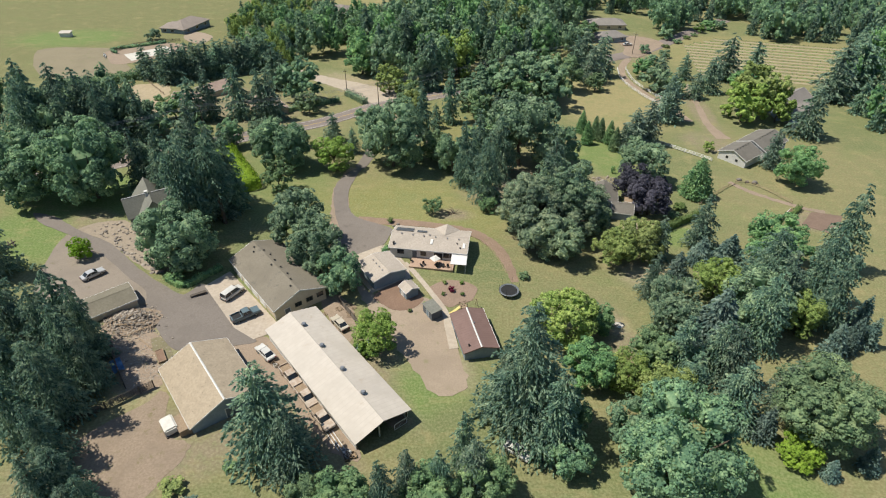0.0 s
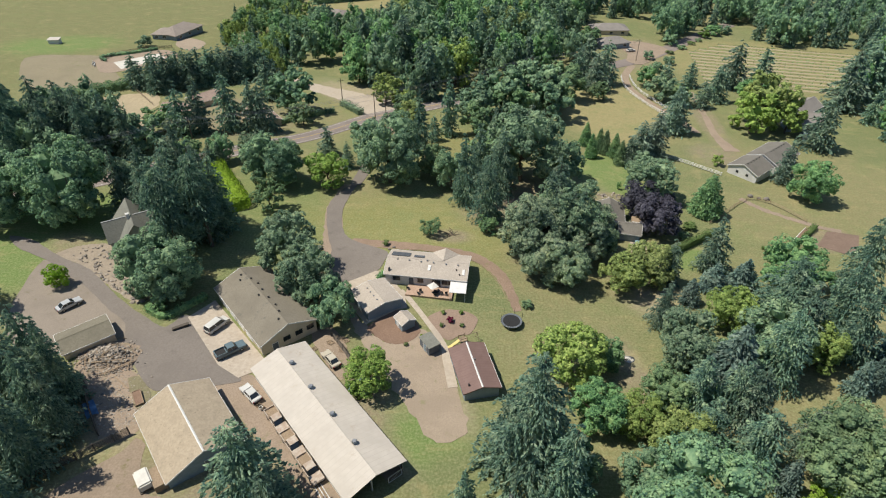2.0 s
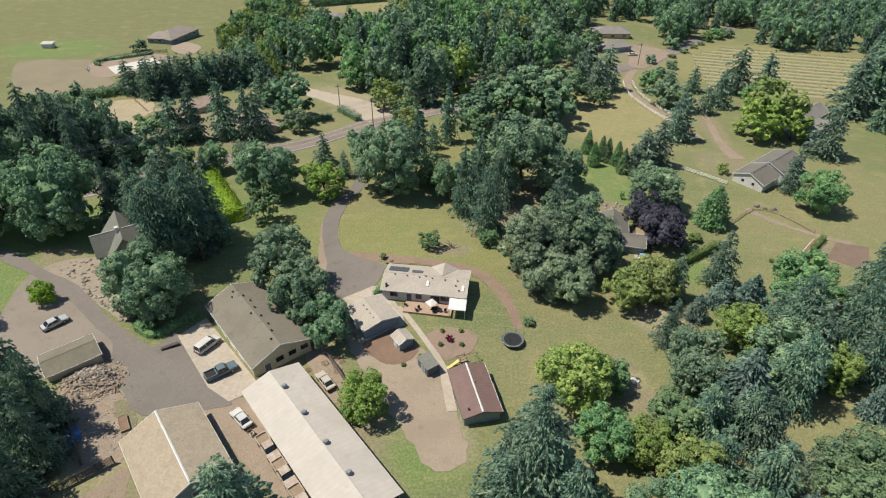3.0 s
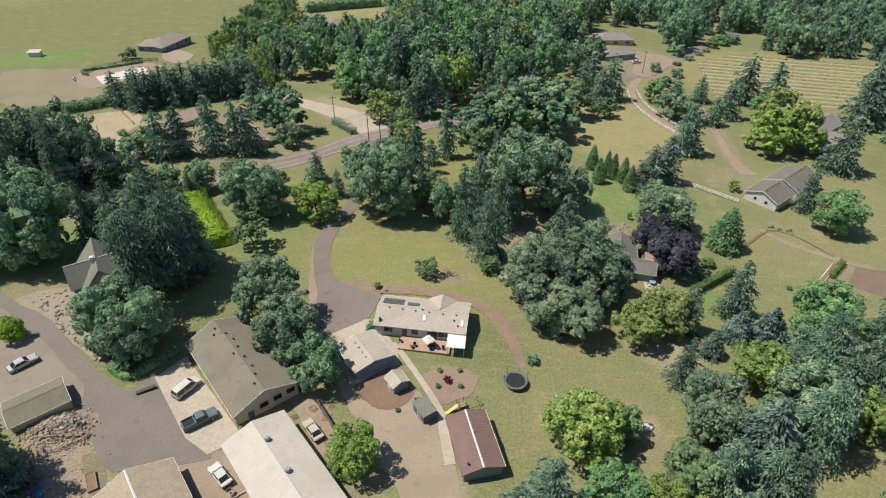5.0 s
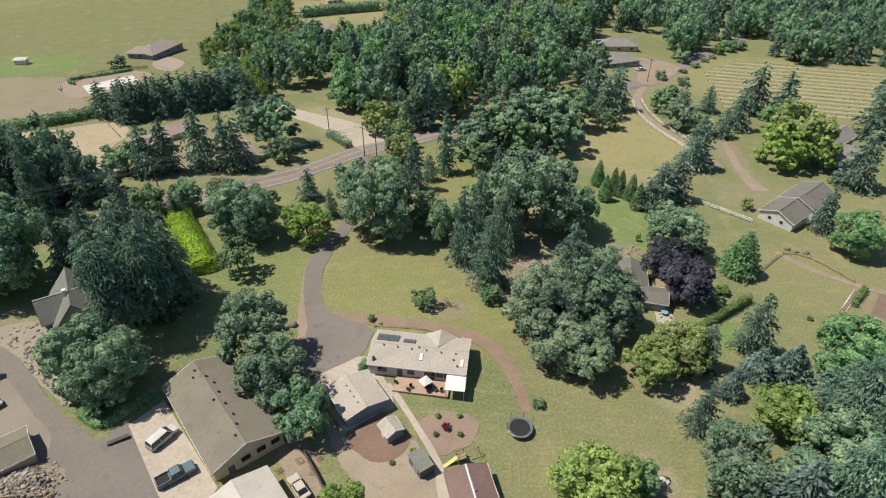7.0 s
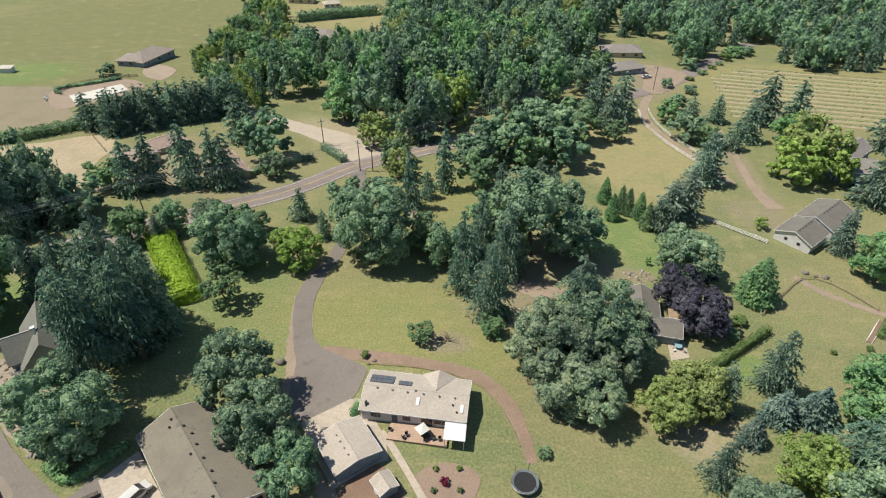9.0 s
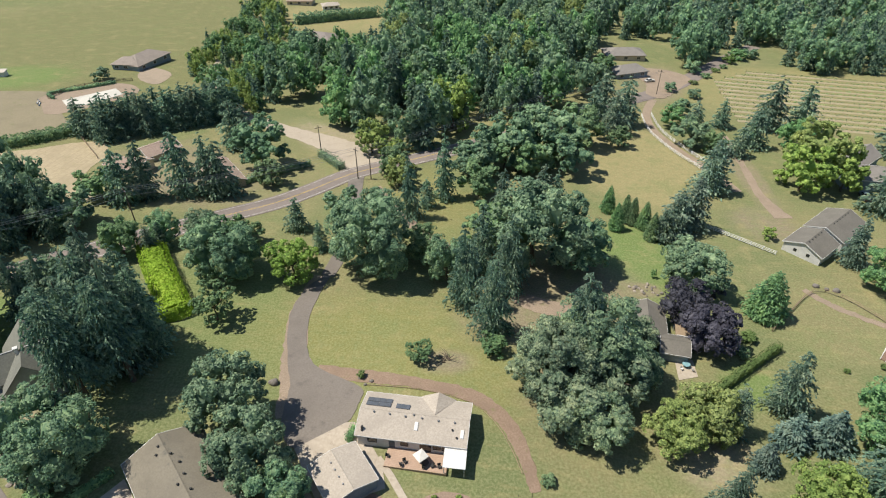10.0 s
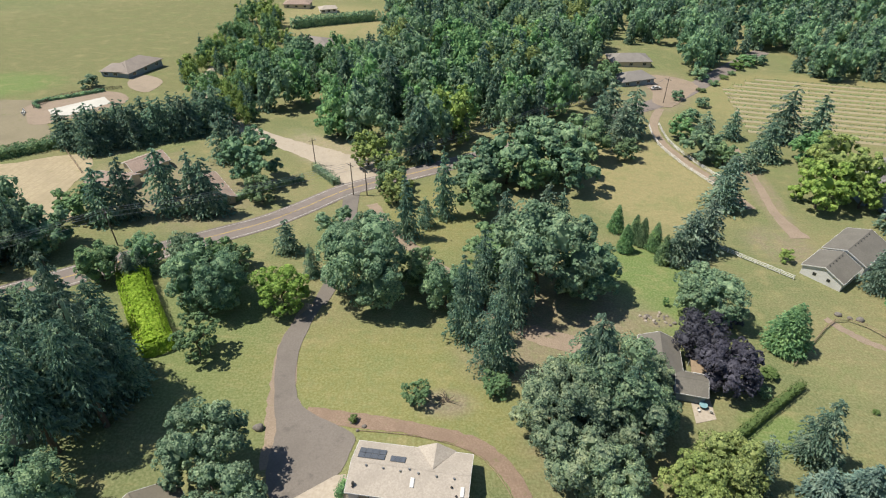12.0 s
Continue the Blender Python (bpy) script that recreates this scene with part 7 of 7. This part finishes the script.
for i in range(9):
    a = brng.uniform(0, 6.28)
    p0 = Vector((brng.uniform(-0.6, 0.6), brng.uniform(-0.6, 0.6), 0.1))
    p1 = p0 + Vector((math.cos(a), math.sin(a), 0.35)) * brng.uniform(0.8, 1.8)
    p2 = p1 + Vector((math.cos(a + 0.5), math.sin(a + 0.5), 0.2)) * brng.uniform(0.5, 1.2)
    part("branch", Solid().tube(p0, p1, 0.09, 0.06, 6).tube(p1, p2, 0.06, 0.02, 6), BARK, brush)
pit = thing("burn_pit", 32.5, 88.2, 0, "burnt pale ash patch in the meadow", "fire pit", lift=0.02)
part("ash", Solid().lump((0, 0, 0.0), (1.5, 0.9, 0.035), brng, 0.2, 3), SAND, pit, smooth=True)
for i in range(4):
    part("charred_stick", Solid().tube((-1.2 + 0.3 * i, -0.6, 0.05), (-0.4 + 0.25 * i, -0.1 + 0.1 * i, 0.15), 0.05, sides=5), TIMBER_DARK, pit)
sculpt = thing("timber_playframe", -101.5, 104.0, 60, "dark weathered timber frame on the lawn", "frame")
for i in range(4):
    part("log", Solid().tube((-1.4 + i * 0.8, -0.8, 0.2), (-1.0 + i * 0.8, 0.9, 0.9), 0.16, sides=7), TIMBER_DARK, sculpt)
part("log", Solid().tube((-1.6, 0, 0.5), (1.8, 0, 0.7), 0.15, sides=7), TIMBER_DARK, sculpt)


# ---- fences, poles, wires ----
def rail_fence(name, points, material, label, high=1.2, rails=3, spacing=2.6, thick=0.07):
    ob = thing(name, points[0][0], points[0][1], 0, label, "fence")
    base = ob.matrix_basis.translation
    line = rounded(points, False, 12)
    posts, left = [line[0]], 0.0
    for a, b in zip(line, line[1:]):
        left += math.hypot(b[0] - a[0], b[1] - a[1])
        if left >= spacing:
            posts.append(b)
            left = 0.0
    pts = [Vector((x - base.x, y - base.y, terrain(x, y) - base.z)) for x, y in posts]
    for p in pts:
        part("post", Solid().box(p.x - thick, p.y - thick, p.z - 0.3, p.x + thick, p.y + thick, p.z + high + 0.08), material, ob)
    for a, b in zip(pts, pts[1:]):
        for k in range(rails):
            z = Vector((0, 0, high * (k + 0.8) / rails))
            part("rail", Solid().tube(a + z, b + z, 0.07, sides=4), material, ob)
    return ob


rail_fence("white_fence", [(66.0, 183.4), (72.8, 177.6), (80.6, 170.6)], TRIM, "white three rail fence across the meadow")
rail_fence("white_fence", [(70.2, 266), (68.9, 250), (72.4, 233.0), (77.4, 219.8), (80, 209)], TRIM, "white rail fence along the lane")
rail_fence("white_fence", [(74.2, 267), (73.6, 250.4), (77.2, 235), (82.2, 222.0)], TRIM, "white rail fence along the lane")
rail_fence("wire_fence", [(66.5, 141.1), (74, 148.5), (82.4, 155.7), (88.5, 153.6), (94.8, 142.3)], TIMBER, "thin timber fence round the dry paddock", 1.0, 2, 3.0, 0.04)
rail_fence("arena_fence", [(-158.5, 262.5), (-155.6, 274.5), (-145, 284.0), (-136, 288)], TIMBER_DARK, "dark curved fence round the arena", 1.3, 4, 3.0)
rail_fence("yard_fence", [(-64.8, 53.3), (-63.4, 54.7), (-57.6, 59.8), (-50.7, 66.2)], TIMBER_DARK, "dark board fence round the dry yard", 1.7, 7, 2.2)
rail_fence("yard_fence", [(-63.2, 74.6), (-61.0, 71.0), (-55.4, 64.0)], TIMBER_DARK, "dark board fence behind the rubble", 1.5, 6, 2.2)
rail_fence("workshop_fence", [(-24.0, 90.2), (-20.6, 85.6), (-17.4, 80.4)], TIMBER_DARK, "dark board fence behind the workshop", 1.6, 6, 2.0)
rail_fence("field_fence", [(-134, 236), (-128, 229), (-120, 220), (-113, 212)], TIMBER, "field fence beside the tan paddock", 1.2, 2, 4.0, 0.05)
rail_fence("lawn_edging", [(-15.8, 119.6), (-6.0, 118.4), (3.0, 115.8), (7.2, 111.6), (9.8, 106.0), (11.2, 101.5)], TIMBER, "low timber edging along the dirt track", 0.16, 1, 2.4, 0.05)


def utility_pole(x, y, high, label, turn=45):
    ob = thing("utility_pole", x, y, turn, label, "utility pole")
    part("pole", Solid().tube((0, 0, -0.4), (0, 0, high), 0.17, 0.11, 8), TIMBER_DARK, ob)
    part("crossarm", Solid().box(-1.2, -0.06, high - 0.9, 1.2, 0.06, high - 0.75), TIMBER_DARK, ob)
    for k in (-1.05, 0, 1.05):
        part("insulator", Solid().tube((k, 0, high - 0.75), (k, 0, high - 0.55), 0.05, sides=6), TRIM, ob)
    return ob


POLES = [(-118.0, 142.0, 10.5), (-81.5, 171.5, 10.5), (-30.2, 204.5, 10.5), (29.0, 252.0, 11.0), (83.2, 292.5, 10.5)]
for x_, y_, h_ in POLES:
    utility_pole(x_, y_, h_, "weathered timber utility pole beside the road", -40)
utility_pole(-45.6, 225.1, 9.5, "timber utility pole on the side road", 30)
utility_pole(-26.3, 204.6, 8.5, "timber utility pole at the junction", -40)
wires = new("power_lines")
tagged(wires, "sagging power lines between the utility poles", "power line")
for (ax, ay, ah), (bx, by, bh_) in zip(POLES, POLES[1:]):
    for off_, drop_ in ((-1.05, 0.55), (0, 0.55), (1.05, 0.55), (0.2, 2.4)):
        d_ = Vector((bx - ax, by - ay, 0)).normalized()
        n_ = Vector((-d_.y, d_.x, 0)) * off_
        a_, b_ = Vector((ax, ay, terrain(ax, ay) + ah - drop_)) + n_, Vector((bx, by, terrain(bx, by) + bh_ - drop_)) + n_
        sag_ = [a_.lerp(b_, k / 12) - Vector((0, 0, 4 * (k / 12) * (1 - k / 12))) for k in range(13)]
        part("wire", Solid().pipe(sag_, 0.03), GALV, wires)

# vineyard rows
VINE_SOIL = surface("pale_vineyard_soil", (0.39, 0.33, 0.205), (0.46, 0.39, 0.25), 2.0, 0.3, 0.95)
for r_ in range(13):
    sx, sy = 107.0 + r_ * 0.9 + 6 * max(0, r_ - 9), 265.0 + r_ * 5.4
    ex, ey = sx + 98.0, sy - 15.5
    row = thing("vine_row", sx, sy, 0, "young vines on wires in a vineyard row", "vines", "rows of the vineyard")
    base = row.matrix_basis.translation
    vr = random.Random(200 + r_)
    s = Solid()
    count = 84
    for k in range(count):
        t_ = (k + vr.uniform(-0.3, 0.3)) / (count - 1)
        x_, y_ = sx + (ex - sx) * t_, sy + (ey - sy) * t_
        c_ = Vector((x_ - base.x, y_ - base.y, terrain(x_, y_) - base.z + 0.8))
        for _ in range(6):
            spray(s, c_ + Vector((vr.uniform(-0.6, 0.6), vr.uniform(-0.25, 0.25), vr.uniform(-0.35, 0.2))), rand_dir(vr) + Vector((0, 0, 0.8)), rand_dir(vr), 0.5, 0.35, vr)
        if k % 12 == 0:
            part("stake", Solid().tube(c_ - Vector((0, 0, 1.0)), c_ + Vector((0, 0, 0.9)), 0.035, sides=4), TIMBER, row)
    part("vine_leaves", s, LEAVES["oak"], row)
    band("vine_soil", [(sx, sy), ((sx + ex) / 2, (sy + ey) / 2), (ex, ey)], [2.4, 2.4], VINE_SOIL, 0.06, "bare soil strip under the vines", "soil")
# vegetable garden
draped("vegetable_plot", [(91.0, 133.0), (97.2, 140.4), (104.9, 139.0), (98.5, 128.0)], surface("dark_garden_soil", (0.20, 0.135, 0.10), (0.27, 0.19, 0.14), 3.0, 0.3), 0.05, "tilled brown vegetable plot", "garden bed")
for k_ in range(4):
    gb = thing("raised_bed", 86.8 + k_ * 1.3, 135.2 + k_ * 1.4, -45, "long pale timber raised bed", "raised bed", "raised beds by the plot")
    part("soil", Solid().box(-0.45, -1.9, -0.1, 0.45, 1.9, 0.26), MULCH, gb)
    for sx in (-1, 1):
        part("side_board", Solid().box(sx * 0.5 - 0.05, -2.0, -0.1, sx * 0.5 + 0.05, 2.0, 0.34), TRIM, gb)
hut = thing("stock_shelter", -193, 287, 5, "small white field shelter on the green", "shelter")
part("wall", Solid().box(-2.4, -1.4, -0.5, 2.4, -1.25, 1.9).box(-2.4, -1.25, -0.5, -2.25, 1.4, 1.9).box(2.25, -1.25, -0.5, 2.4, 1.4, 1.9), WALL_WHITE, hut)
part("roof", Solid().prism([(-1.8, 1.9), (1.8, 2.3), (1.8, 2.42), (-1.8, 2.02)], "x", -2.8, 2.8), WHITE_METAL, hut)
for k_, (x_, y_) in enumerate(((-159.5, 258.0), (-158.0, 256.5))):
    cv = thing("jump_rail", x_, y_, -65, "white jump rails beside the arena", "rails")
    part("rail", Solid().box(-2.0, -0.3, 0.3, 2.0, -0.1, 0.5), TRIM, cv)
    for k in (-1.8, 1.8):
        part("stand", Solid().box(k - 0.1, -0.4, -0.1, k + 0.1, 0.0, 1.0), TRIM, cv)
